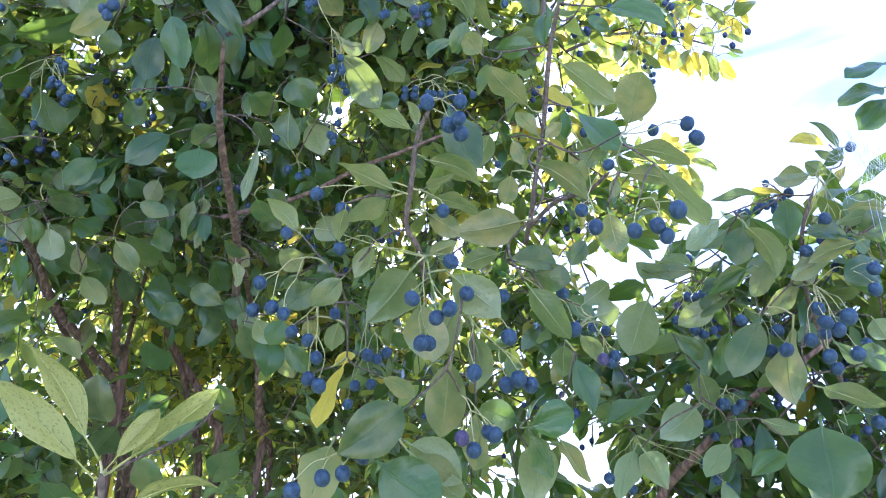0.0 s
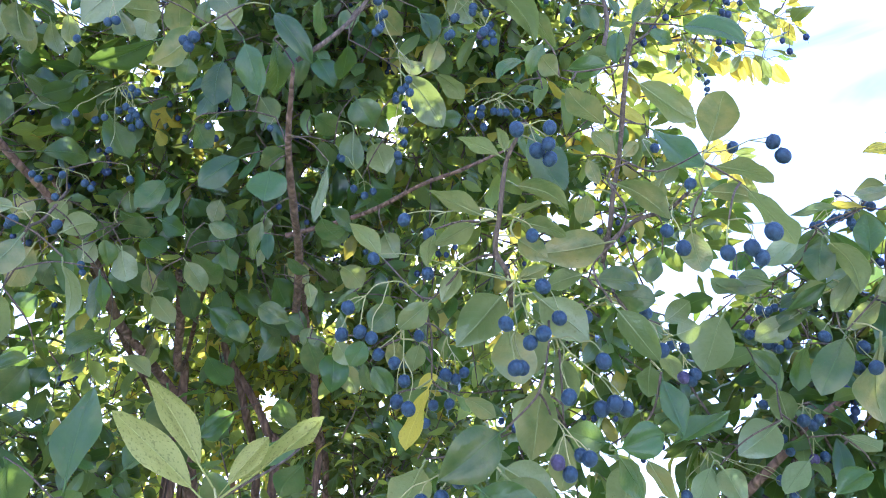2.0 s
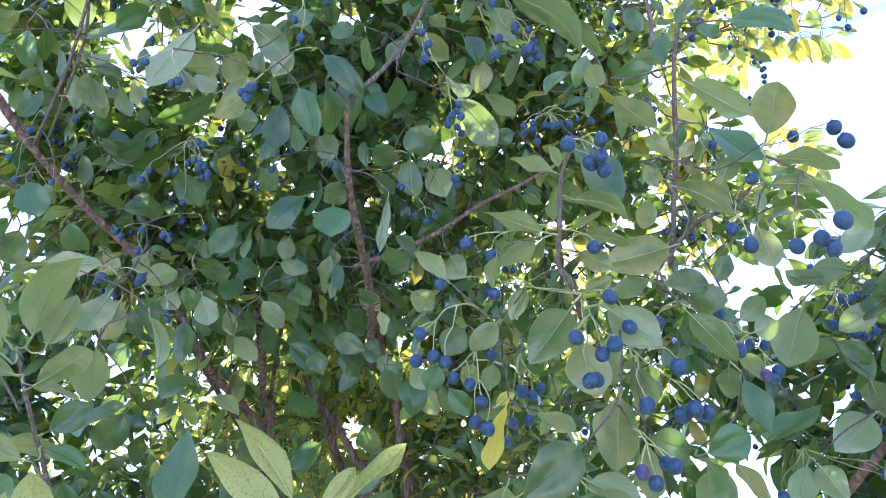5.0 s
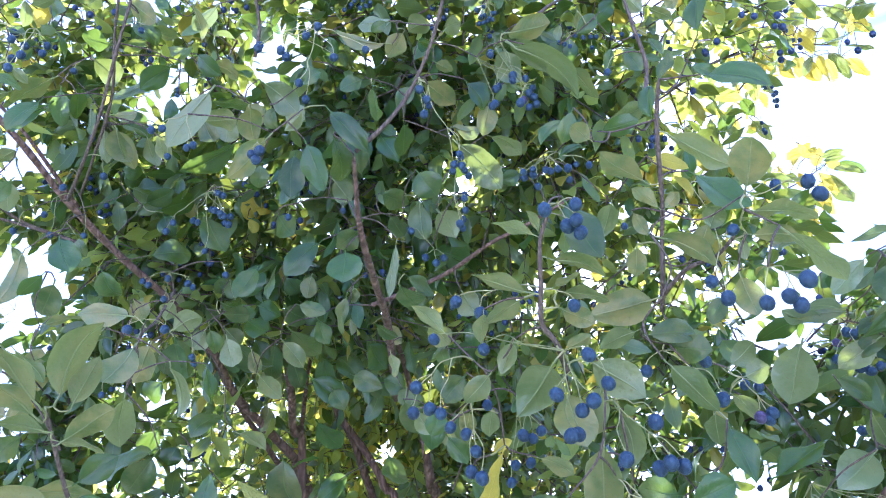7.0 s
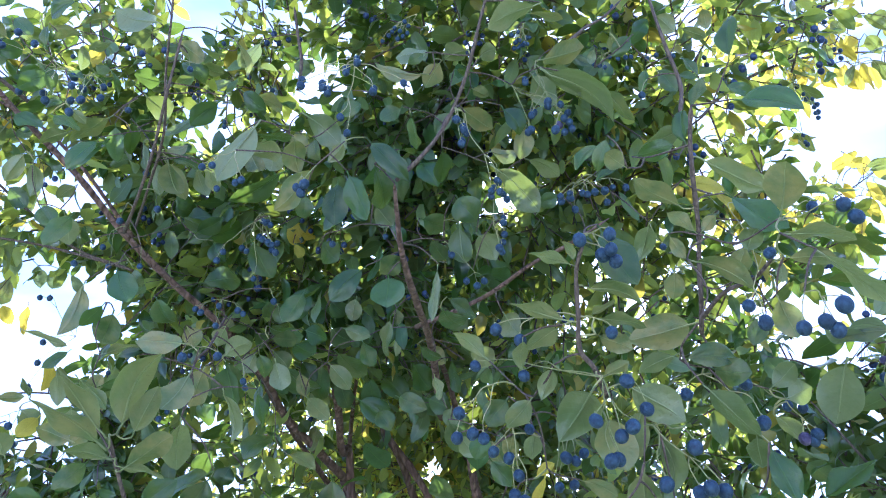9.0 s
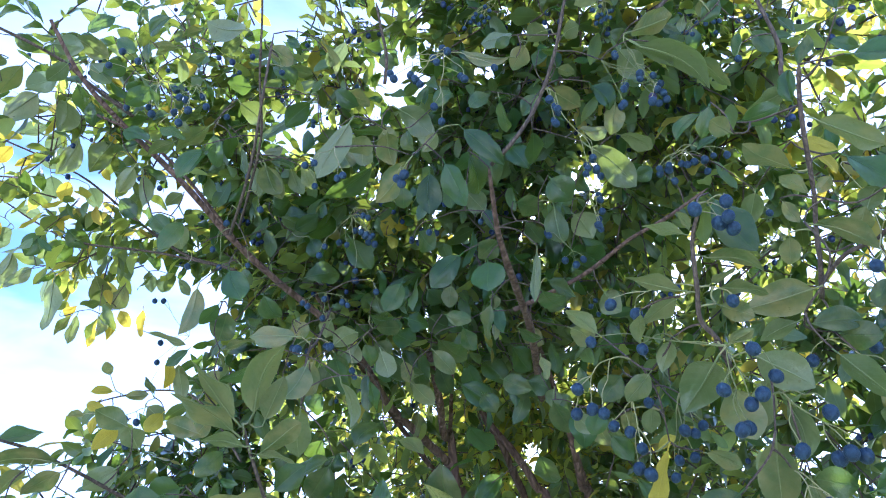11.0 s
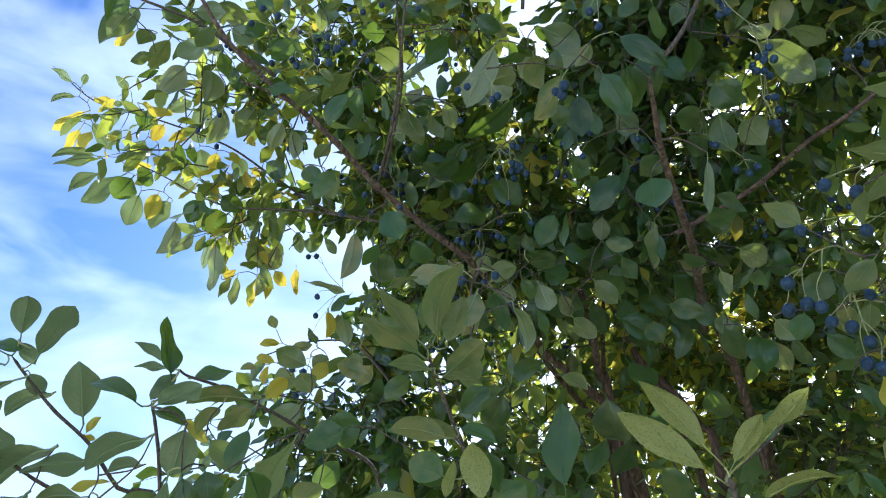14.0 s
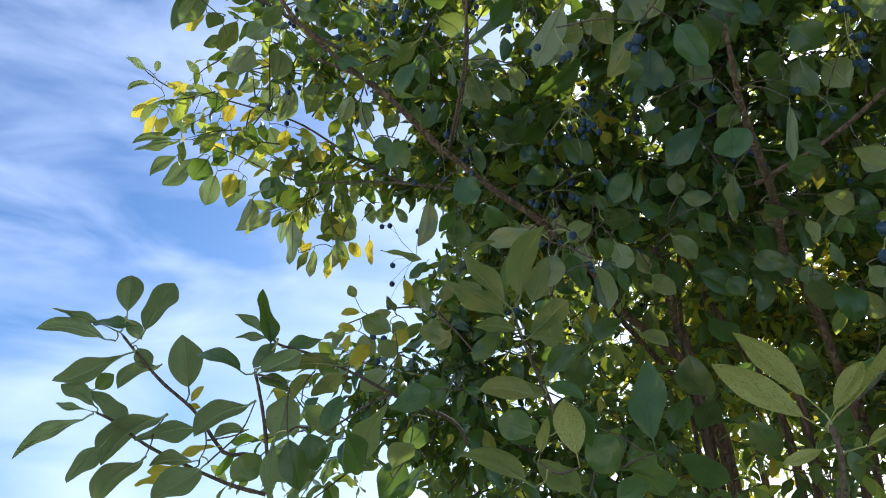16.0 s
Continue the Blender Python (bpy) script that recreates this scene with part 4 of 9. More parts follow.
berries_at(rightlow, (0.358, 0.909, 1.728), [(0.303, 0.889, 1.723, 0.0063), (0.316, 0.817, 1.688, 0.0076), (0.362, 0.900, 1.700, 0.0073), (0.369, 0.897, 1.706, 0.0073), (0.346, 0.957, 1.695, 0.0063), (0.355, 0.964, 1.680, 0.0066), (0.372, 0.938, 1.666, 0.0071, 1), (0.385, 0.936, 1.669, 0.0068)])
berries_at(rightlow, (0.472, 0.851, 1.686), [(0.403, 0.737, 1.622, 0.0073), (0.431, 0.725, 1.649, 0.0073)])
berries_at(rightlow, (0.243, 0.933, 1.676), [(0.251, 0.910, 1.631, 0.0068), (0.229, 0.920, 1.609, 0.0068), (0.192, 0.873, 1.615, 0.0072), (0.331, 0.949, 1.642, 0.0071), (0.347, 0.957, 1.624, 0.0068), (0.351, 0.941, 1.612, 0.0070)])
lead = limb(fringe_tree, "limb", [(-0.414, 1.379, 1.976), (-0.342, 1.090, 2.020), (-0.316, 0.937, 2.030), (-0.294, 0.802, 2.052), (-0.276, 0.730, 2.082), (-0.267, 0.696, 2.106)], 0.0085, 0.0020, bark)
berries_at(lead, (-0.340, 0.569, 2.055), [(-0.335, 0.566, 2.037, 0.0069), (-0.341, 0.570, 2.028, 0.0063), (-0.350, 0.575, 2.041, 0.0058)])
berries_at(lead, (-0.588, 0.874, 2.229), [(-0.610, 0.921, 2.246, 0.0062), (-0.599, 0.923, 2.241, 0.0067), (-0.621, 0.933, 2.220, 0.0067), (-0.588, 0.914, 2.191, 0.0074), (-0.587, 0.941, 2.204, 0.0062), (-0.599, 0.945, 2.194, 0.0067), (-0.659, 0.939, 2.207, 0.0067)])
berries_at(lead, (-0.150, 0.783, 2.069), [(-0.147, 0.768, 2.102, 0.0055), (-0.133, 0.760, 2.117, 0.0055), (-0.142, 0.773, 2.019, 0.0061), (-0.144, 0.802, 2.028, 0.0052), (-0.136, 0.785, 2.065, 0.0055), (-0.137, 0.792, 2.050, 0.0055)])
berries_at(lead, (-0.201, 0.854, 2.036), [(-0.213, 0.860, 2.022, 0.0058), (-0.198, 0.864, 2.013, 0.0062), (-0.186, 0.862, 2.018, 0.0058), (-0.229, 0.842, 2.060, 0.0058)])
mainlimb = limb(fringe_tree, "limb", [(-0.725, 1.584, 1.915), (-0.751, 1.464, 1.966), (-0.777, 1.359, 2.017), (-0.775, 1.241, 2.080), (-0.779, 1.072, 2.126), (-0.808, 0.958, 2.165), (-0.836, 0.836, 2.215), (-0.862, 0.723, 2.280), (-0.901, 0.615, 2.342), (-0.923, 0.525, 2.395), (-0.931, 0.452, 2.465)], 0.0105, 0.0030, bark)
leaf(mainlimb, "U", (-1.060, 0.414, 2.449), (-1.108, 0.414, 2.417), (-0.52, 0.37, 0.77), 0.037)
leaf(mainlimb, "U", (-1.053, 0.476, 2.398), (-1.083, 0.449, 2.373), (-0.67, 0.06, 0.74), 0.022)
leaf(mainlimb, "U", (-0.932, 0.505, 2.419), (-0.985, 0.511, 2.399), (-0.28, 0.44, 0.86), 0.030)
leaf(mainlimb, "T", (-0.745, 0.662, 2.282), (-0.773, 0.631, 2.207), (0.32, -0.91, 0.25), 0.039)
leaf(mainlimb, "T", (-0.799, 0.572, 2.364), (-0.824, 0.544, 2.312), (0.91, -0.33, -0.25), 0.033)
leaf(mainlimb, "T", (-0.801, 0.683, 2.166), (-0.820, 0.660, 2.097), (0.66, -0.75, 0.06), 0.034)
outer = limb(fringe_tree, "branch", [(-0.967, 1.017, 2.255), (-1.117, 0.996, 2.329), (-1.249, 0.936, 2.446), (-1.357, 0.878, 2.545), (-1.519, 0.780, 2.637), (-1.672, 0.700, 2.712), (-1.769, 0.616, 2.823)], 0.0036, 0.0014, twig_bark)
leaf(outer, "S", (-1.666, 0.637, 2.728), (-1.726, 0.593, 2.776), (0.27, 0.52, 0.81), 0.033)
leaf(outer, "S", (-1.656, 0.648, 2.721), (-1.624, 0.636, 2.739), (-0.33, 0.41, 0.85), 0.018)
leaf(outer, "S", (-1.669, 0.652, 2.698), (-1.747, 0.623, 2.699), (0.05, -0.12, 0.99), 0.030)
leaf(outer, "Y", (-1.655, 0.681, 2.667), (-1.749, 0.640, 2.627), (0.37, -0.92, 0.09), 0.043)
leaf(outer, "S", (-1.672, 0.683, 2.643), (-1.774, 0.660, 2.653), (0.11, -0.10, 0.99), 0.030)
leaf(outer, "Y", (-1.685, 0.683, 2.628), (-1.703, 0.664, 2.551), (0.44, -0.89, 0.11), 0.037)
leaf(outer, "Y", (-1.663, 0.702, 2.623), (-1.677, 0.687, 2.552), (0.66, -0.75, 0.01), 0.034)
leaf(outer, "S", (-1.661, 0.688, 2.647), (-1.679, 0.770, 2.600), (-0.37, 0.40, 0.84), 0.044)
leaf(outer, "S", (-1.645, 0.696, 2.653), (-1.617, 0.738, 2.646), (-0.66, 0.52, 0.54), 0.047)
leaf(outer, "S", (-1.602, 0.743, 2.624), (-1.656, 0.747, 2.588), (-0.48, 0.41, 0.77), 0.032)
leaf(outer, "S", (-1.558, 0.725, 2.707), (-1.569, 0.682, 2.735), (-0.34, 0.57, 0.75), 0.024)
leaf(outer, "Y", (-1.639, 0.673, 2.700), (-1.585, 0.701, 2.646), (0.69, -0.63, 0.36), 0.037)
leaf(outer, "S", (-1.575, 0.727, 2.684), (-1.613, 0.713, 2.684), (-0.05, 0.16, 0.99), 0.019)
leaf(outer, "S", (-1.554, 0.789, 2.602), (-1.634, 0.794, 2.550), (-0.47, 0.44, 0.77), 0.047)
leaf(outer, "S", (-1.537, 0.811, 2.585), (-1.668, 0.812, 2.554), (-0.22, -0.36, 0.91), 0.060)
leaf(outer, "Y", (-1.560, 0.824, 2.535), (-1.621, 0.812, 2.540), (0.11, -0.77, -0.63), 0.029)
leaf(outer, "T", (-1.533, 0.765, 2.669), (-1.550, 0.769, 2.607), (0.84, -0.47, -0.26), 0.055)
leaf(outer, "S", (-1.428, 0.826, 2.688), (-1.511, 0.809, 2.666), (-0.28, 0.13, 0.95), 0.040)
leaf(outer, "S", (-1.410, 0.846, 2.677), (-1.462, 0.867, 2.623), (-0.56, 0.43, 0.71), 0.050)
leaf(outer, "S", (-1.458, 0.835, 2.638), (-1.469, 0.894, 2.604), (-0.66, 0.28, 0.70), 0.047)
leaf(outer, "Y", (-1.508, 0.803, 2.634), (-1.528, 0.783, 2.579), (0.92, -0.34, -0.21), 0.035)
leaf(outer, "S", (-1.452, 0.874, 2.578), (-1.484, 0.923, 2.536), (-0.58, 0.29, 0.77), 0.047)
leaf(outer, "Y", (-1.419, 0.904, 2.567), (-1.424, 0.900, 2.501), (0.83, -0.56, -0.03), 0.035)
leaf(outer, "Y", (-1.534, 0.895, 2.560), (-1.521, 0.905, 2.510), (0.69, -0.72, 0.05), 0.026)
leaf(outer, "S", (-1.511, 0.904, 2.573), (-1.520, 0.937, 2.536), (-0.69, 0.46, 0.56), 0.030)
leaf(outer, "S", (-1.421, 0.960, 2.583), (-1.437, 1.017, 2.546), (-0.62, 0.30, 0.72), 0.044)
droop = limb(fringe_tree, "branch", [(-0.994, 0.992, 2.262), (-1.122, 0.926, 2.297), (-1.269, 0.850, 2.323), (-1.389, 0.825, 2.394), (-1.463, 0.791, 2.450), (-1.579, 0.738, 2.527)], 0.0030, 0.0014, twig_bark)
leaf(droop, "S", (-1.647, 0.729, 2.548), (-1.722, 0.645, 2.531), (-0.14, -0.08, 0.99), 0.042)
leaf(droop, "S", (-1.646, 0.732, 2.544), (-1.724, 0.653, 2.515), (-0.20, -0.16, 0.97), 0.042)
leaf(droop, "S", (-1.655, 0.743, 2.516), (-1.740, 0.711, 2.469), (-0.40, -0.23, 0.89), 0.047)
leaf(droop, "S", (-1.605, 0.781, 2.509), (-1.690, 0.725, 2.425), (-0.63, -0.19, 0.75), 0.061)
leaf(droop, "T", (-1.592, 0.794, 2.502), (-1.616, 0.769, 2.429), (0.92, -0.35, -0.17), 0.064)
leaf(droop, "T", (-1.549, 0.820, 2.511), (-1.571, 0.790, 2.478), (0.89, -0.30, -0.33), 0.054)
leaf(droop, "S", (-1.589, 0.818, 2.466), (-1.646, 0.823, 2.389), (-0.70, 0.45, 0.55), 0.054)
leaf(droop, "Y", (-1.551, 0.845, 2.465), (-1.567, 0.829, 2.381), (0.90, -0.43, -0.09), 0.042)
leaf(droop, "S", (-1.536, 0.864, 2.451), (-1.628, 0.890, 2.401), (-0.45, 0.11, 0.89), 0.049)
leaf(droop, "T", (-1.420, 0.967, 2.413), (-1.475, 0.927, 2.366), (0.74, -0.51, -0.44), 0.060)
leaf(droop, "S", (-1.475, 0.959, 2.362), (-1.533, 0.989, 2.293), (0.04, 0.93, 0.38), 0.044)
leaf(droop, "S", (-1.418, 0.976, 2.399), (-1.459, 1.026, 2.350), (-0.74, 0.06, 0.67), 0.037)
leaf(droop, "Y", (-1.440, 0.980, 2.367), (-1.464, 0.981, 2.289), (0.78, -0.57, -0.26), 0.050)
leaf(droop, "S", (-1.378, 0.997, 2.411), (-1.407, 1.006, 2.383), (-0.49, 0.52, 0.69), 0.032)
leaf(droop, "S", (-1.365, 1.015, 2.397), (-1.405, 1.024, 2.378), (-0.25, 0.55, 0.80), 0.035)
leaf(droop, "S", (-1.339, 1.029, 2.403), (-1.372, 1.095, 2.348), (-0.56, 0.34, 0.75), 0.042)
leaf(droop, "S", (-1.298, 1.082, 2.361), (-1.309, 1.116, 2.320), (-0.61, 0.52, 0.60), 0.032)
leaf(droop, "S", (-1.263, 1.108, 2.359), (-1.299, 1.137, 2.325), (-0.38, 0.46, 0.80), 0.039)
leaf(droop, "S", (-1.244, 1.125, 2.352), (-1.236, 1.170, 2.318), (-0.33, 0.61, 0.72), 0.027)
leaf(droop, "S", (-1.523, 0.852, 2.486), (-1.462, 0.887, 2.459), (-0.13, 0.74, 0.66), 0.035)
leaf(droop, "S", (-1.531, 0.873, 2.441), (-1.571, 0.860, 2.416), (-0.56, 0.56, 0.61), 0.035)
leaf(droop, "S", (-1.319, 1.016, 2.448), (-1.371, 1.028, 2.425), (-0.24, 0.55, 0.80), 0.039)
berries_at(droop, (-1.070, 1.011, 2.120), [(-1.098, 0.929, 2.176, 0.0062), (-1.084, 0.939, 2.177, 0.0062), (-1.104, 0.968, 2.097, 0.0068), (-1.117, 0.979, 2.060, 0.0068), (-1.136, 0.988, 2.016, 0.0068), (-1.040, 0.982, 2.163, 0.0062)])
upleft = limb(fringe_tree, "branch", [(-0.951, 0.666, 2.421), (-0.987, 0.594, 2.454), (-1.007, 0.540, 2.478), (-1.033, 0.487, 2.490), (-1.070, 0.439, 2.506), (-1.098, 0.396, 2.523)], 0.0040, 0.0020, twig_bark)
leaf(upleft, "S", (-1.067, 0.444, 2.501), (-1.197, 0.447, 2.470), (-0.23, -0.31, 0.92), 0.061)
leaf(upleft, "S", (-1.111, 0.401, 2.522), (-1.200, 0.380, 2.534), (0.18, -0.23, 0.96), 0.030)
leaf(upleft, "T", (-1.086, 0.413, 2.530), (-1.103, 0.401, 2.445), (0.94, -0.31, -0.15), 0.043)
leaf(upleft, "S", (-0.991, 0.535, 2.435), (-1.044, 0.514, 2.409), (-0.54, 0.47, 0.70), 0.039)
leaf(upleft, "S", (-0.999, 0.500, 2.485), (-0.961, 0.543, 2.491), (-0.59, 0.43, 0.68), 0.039)
leaf(upleft, "S", (-0.950, 0.548, 2.462), (-0.935, 0.591, 2.438), (-0.57, 0.54, 0.62), 0.039)
leaf(upleft, "T", (-0.939, 0.567, 2.443), (-0.906, 0.590, 2.469), (0.73, -0.38, -0.57), 0.034)
leaf(upleft, "Y", (-1.164, 0.495, 2.529), (-1.210, 0.480, 2.500), (0.42, -0.89, -0.20), 0.026)
leftone = limb(left_shrub, "branch", [(-0.997, 0.720, -0.030), (-0.964, 0.607, 1.090), (-0.928, 0.533, 1.579), (-0.951, 0.468, 1.637), (-0.947, 0.418, 1.683), (-0.959, 0.376, 1.716), (-0.962, 0.343, 1.744), (-0.964, 0.312, 1.773)], 0.0032, 0.0016, twig_bark)
leaf(leftone, "S", (-0.946, 0.330, 1.766), (-0.874, 0.329, 1.819), (-0.58, -0.15, 0.80), 0.041)
leaf(leftone, "S", (-0.952, 0.312, 1.790), (-0.908, 0.287, 1.828), (-0.55, 0.25, 0.79), 0.032)
leaf(leftone, "S", (-0.966, 0.294, 1.778), (-1.011, 0.245, 1.801), (-0.11, 0.50, 0.86), 0.018)
leaf(leftone, "S", (-0.962, 0.307, 1.761), (-1.033, 0.240, 1.779), (-0.14, 0.39, 0.91), 0.036)
leaf(leftone, "S", (-0.956, 0.331, 1.751), (-1.048, 0.275, 1.719), (-0.33, -0.00, 0.94), 0.041)
leaf(leftone, "T", (-0.945, 0.323, 1.780), (-0.988, 0.286, 1.784), (0.55, -0.59, 0.60), 0.024)
leaf(leftone, "S", (-0.962, 0.315, 1.794), (-0.964, 0.341, 1.769), (-0.85, 0.34, 0.39), 0.019)
leaf(leftone, "S", (-0.963, 0.334, 1.760), (-0.974, 0.362, 1.737), (-0.81, 0.15, 0.57), 0.023)
leaf(leftone, "S", (-0.944, 0.362, 1.737), (-1.026, 0.351, 1.719), (-0.22, -0.02, 0.98), 0.037)
leaf(leftone, "S", (-0.919, 0.390, 1.698), (-0.872, 0.343, 1.754), (-0.64, 0.24, 0.73), 0.043)
leaf(leftone, "Y", (-0.949, 0.410, 1.693), (-0.935, 0.420, 1.715), (0.43, -0.90, 0.12), 0.013)
leaf(leftone, "Y", (-0.962, 0.413, 1.696), (-0.945, 0.424, 1.689), (0.58, -0.59, 0.56), 0.010)
leaf(leftone, "S", (-0.916, 0.414, 1.659), (-1.009, 0.375, 1.652), (-0.20, 0.31, 0.93), 0.039)
leaf(leftone, "S", (-0.915, 0.410, 1.618), (-0.995, 0.389, 1.620), (-0.09, 0.44, 0.89), 0.031)
leaf(leftone, "Y", (-0.946, 0.417, 1.611), (-1.003, 0.391, 1.612), (0.30, -0.64, 0.71), 0.019)
leaf(leftone, "Y", (-0.962, 0.409, 1.602), (-1.007, 0.378, 1.595), (0.34, -0.65, 0.68), 0.022)
leaf(leftone, "S", (-0.890, 0.406, 1.612), (-0.977, 0.389, 1.571), (-0.45, 0.31, 0.83), 0.045)
leaf(leftone, "S", (-0.807, 0.409, 1.674), (-0.911, 0.399, 1.647), (-0.26, 0.10, 0.96), 0.049)
leaf(leftone, "S", (-0.874, 0.450, 1.654), (-0.930, 0.439, 1.650), (-0.14, 0.38, 0.91), 0.026)
leaf(leftone, "Y", (-0.934, 0.452, 1.641), (-0.976, 0.421, 1.636), (0.39, -0.63, 0.68), 0.020)
lefttwo = limb(left_shrub, "branch", [(-0.933, 0.527, 1.584), (-0.969, 0.489, 1.600), (-1.013, 0.419, 1.637), (-1.026, 0.383, 1.657), (-1.033, 0.353, 1.677), (-1.038, 0.329, 1.687)], 0.0030, 0.0015, twig_bark)
leaf(lefttwo, "S", (-1.039, 0.329, 1.686), (-1.171, 0.290, 1.642), (-0.31, -0.02, 0.95), 0.032)
leaf(lefttwo, "S", (-1.041, 0.327, 1.688), (-1.074, 0.294, 1.699), (-0.20, 0.49, 0.85), 0.014)
leaf(lefttwo, "S", (-1.033, 0.331, 1.690), (-1.030, 0.280, 1.715), (-0.48, 0.36, 0.80), 0.026)
leaf(lefttwo, "T", (-1.032, 0.320, 1.712), (-1.021, 0.340, 1.734), (0.93, -0.34, -0.14), 0.022)
leaf(lefttwo, "S", (-1.039, 0.311, 1.717), (-1.028, 0.368, 1.676), (-0.41, 0.59, 0.70), 0.033)
leaf(lefttwo, "S", (-0.948, 0.379, 1.677), (-1.081, 0.371, 1.630), (-0.32, -0.08, 0.94), 0.065)
leaf(lefttwo, "S", (-1.027, 0.345, 1.650), (-1.080, 0.328, 1.604), (-0.64, -0.07, 0.76), 0.033)
leaf(lefttwo, "S", (-0.984, 0.377, 1.629), (-1.094, 0.376, 1.582), (-0.39, -0.08, 0.92), 0.055)
leftthree = limb(left_shrub, "branch", [(-0.959, 0.720, -0.030), (-0.889, 0.551, 1.047), (-0.778, 0.422, 1.494), (-0.745, 0.390, 1.548), (-0.727, 0.365, 1.618), (-0.715, 0.346, 1.655), (-0.708, 0.332, 1.678)], 0.0026, 0.0016, twig_bark)
leaf(leftthree, "T", (-0.689, 0.338, 1.695), (-0.703, 0.332, 1.765), (0.95, 0.22, 0.21), 0.032)
leaf(leftthree, "T", (-0.688, 0.345, 1.709), (-0.700, 0.326, 1.677), (0.57, -0.79, 0.25), 0.018)
leaf(leftthree, "S", (-0.696, 0.336, 1.714), (-0.707, 0.303, 1.732), (-0.06, 0.50, 0.87), 0.017)
leaf(leftthree, "S", (-0.692, 0.340, 1.710), (-0.738, 0.326, 1.718), (0.04, 0.40, 0.91), 0.013)
leaf(leftthree, "T", (-0.715, 0.328, 1.674), (-0.772, 0.305, 1.703), (0.54, -0.41, 0.73), 0.028)
leaf(leftthree, "S", (-0.700, 0.328, 1.671), (-0.639, 0.335, 1.682), (-0.21, 0.39, 0.90), 0.029)
leaf(leftthree, "T", (-0.701, 0.328, 1.670), (-0.665, 0.342, 1.650), (0.57, -0.55, 0.61), 0.020)
leaf(leftthree, "S", (-0.662, 0.341, 1.652), (-0.709, 0.364, 1.611), (-0.42, 0.51, 0.75), 0.035)
leaf(leftthree, "T", (-0.668, 0.346, 1.610), (-0.665, 0.359, 1.556), (0.76, -0.64, -0.10), 0.029)
leaf(leftthree, "T", (-0.676, 0.377, 1.619), (-0.671, 0.389, 1.578), (0.74, -0.66, -0.10), 0.032)
leaf(leftthree, "S", (-0.686, 0.345, 1.611), (-0.710, 0.362, 1.547), (-0.91, -0.31, 0.26), 0.027)
leaf(leftthree, "T", (-0.732, 0.370, 1.602), (-0.747, 0.342, 1.573), (0.88, -0.47, -0.01), 0.029)
leftfour = limb(fringe_tree, "branch", [(-0.791, 0.797, 1.653), (-0.787, 0.754, 1.687), (-0.814, 0.659, 1.716), (-0.824, 0.599, 1.735), (-0.842, 0.530, 1.757), (-0.850, 0.478, 1.763), (-0.842, 0.455, 1.766)], 0.0030, 0.0016, twig_bark)
leaf(leftfour, "T", (-0.860, 0.484, 1.764), (-0.835, 0.536, 1.779), (0.67, -0.50, 0.56), 0.027)
leaf(leftfour, "U", (-0.803, 0.556, 1.742), (-0.877, 0.499, 1.738), (-0.25, 0.25, 0.94), 0.039)
leaf(leftfour, "U", (-0.850, 0.535, 1.738), (-0.903, 0.542, 1.709), (-0.46, 0.06, 0.89), 0.028)
leaf(leftfour, "U", (-0.816, 0.563, 1.736), (-0.873, 0.552, 1.710), (-0.44, 0.40, 0.80), 0.029)
leaf(leftfour, "T", (-0.798, 0.539, 1.705), (-0.806, 0.521, 1.643), (0.47, -0.86, 0.19), 0.030)
leaf(leftfour, "U", (-0.844, 0.509, 1.693), (-0.848, 0.572, 1.653), (-0.51, 0.43, 0.74), 0.034)
leaf(leftfour, "U", (-0.676, 0.502, 1.671), (-0.729, 0.500, 1.598), (-0.81, -0.03, 0.59), 0.042)
leaf(leftfour, "T", (-0.771, 0.635, 1.623), (-0.792, 0.599, 1.570), (0.79, -0.61, 0.09), 0.044)
leaf(leftfour, "T", (-0.765, 0.668, 1.621), (-0.786, 0.634, 1.566), (0.01, -0.85, 0.53), 0.031)
leaf(leftfour, "T", (-0.741, 0.697, 1.727), (-0.785, 0.672, 1.711), (0.56, -0.79, -0.25), 0.051)
leaf(leftfour, "U", (-0.802, 0.635, 1.752), (-0.843, 0.619, 1.722), (-0.55, 0.76, 0.35), 0.033)
leaf(leftfour, "U", (-0.886, 0.803, 1.954), (-0.891, 0.828, 1.904), (-0.61, 0.69, 0.39), 0.027)
leaf(leftfour, "T", (-0.855, 0.642, 1.664), (-0.872, 0.614, 1.609), (0.80, -0.60, 0.07), 0.031)
leaf(leftfour, "T", (-0.779, 0.692, 1.682), (-0.798, 0.663, 1.635), (0.78, -0.62, 0.08), 0.033)
leaf(leftfour, "U", (-0.782, 0.626, 1.796), (-0.803, 0.579, 1.816), (-0.76, 0.51, 0.40), 0.033)
leaf(leftfour, "U", (-0.960, 0.817, 1.825), (-0.957, 0.785, 1.859), (-0.67, 0.50, 0.54), 0.040)
leaf(leftfour, "U", (-0.811, 0.794, 1.829), (-0.850, 0.754, 1.844), (-0.62, 0.72, 0.30), 0.034)
leftfive = limb(fringe_tree, "branch", [(-0.537, 0.649, 1.607), (-0.525, 0.607, 1.649), (-0.522, 0.578, 1.680), (-0.518, 0.548, 1.713), (-0.513, 0.522, 1.742)], 0.0028, 0.0017, twig_bark)
leaf(leftfive, "U", (-0.502, 0.507, 1.734), (-0.517, 0.435, 1.787), (0.26, 0.54, 0.80), 0.031)
leaf(leftfive, "U", (-0.508, 0.526, 1.743), (-0.450, 0.499, 1.814), (-0.76, 0.07, 0.64), 0.044)
leaf(leftfive, "U", (-0.497, 0.536, 1.740), (-0.460, 0.519, 1.785), (-0.63, 0.41, 0.66), 0.028)
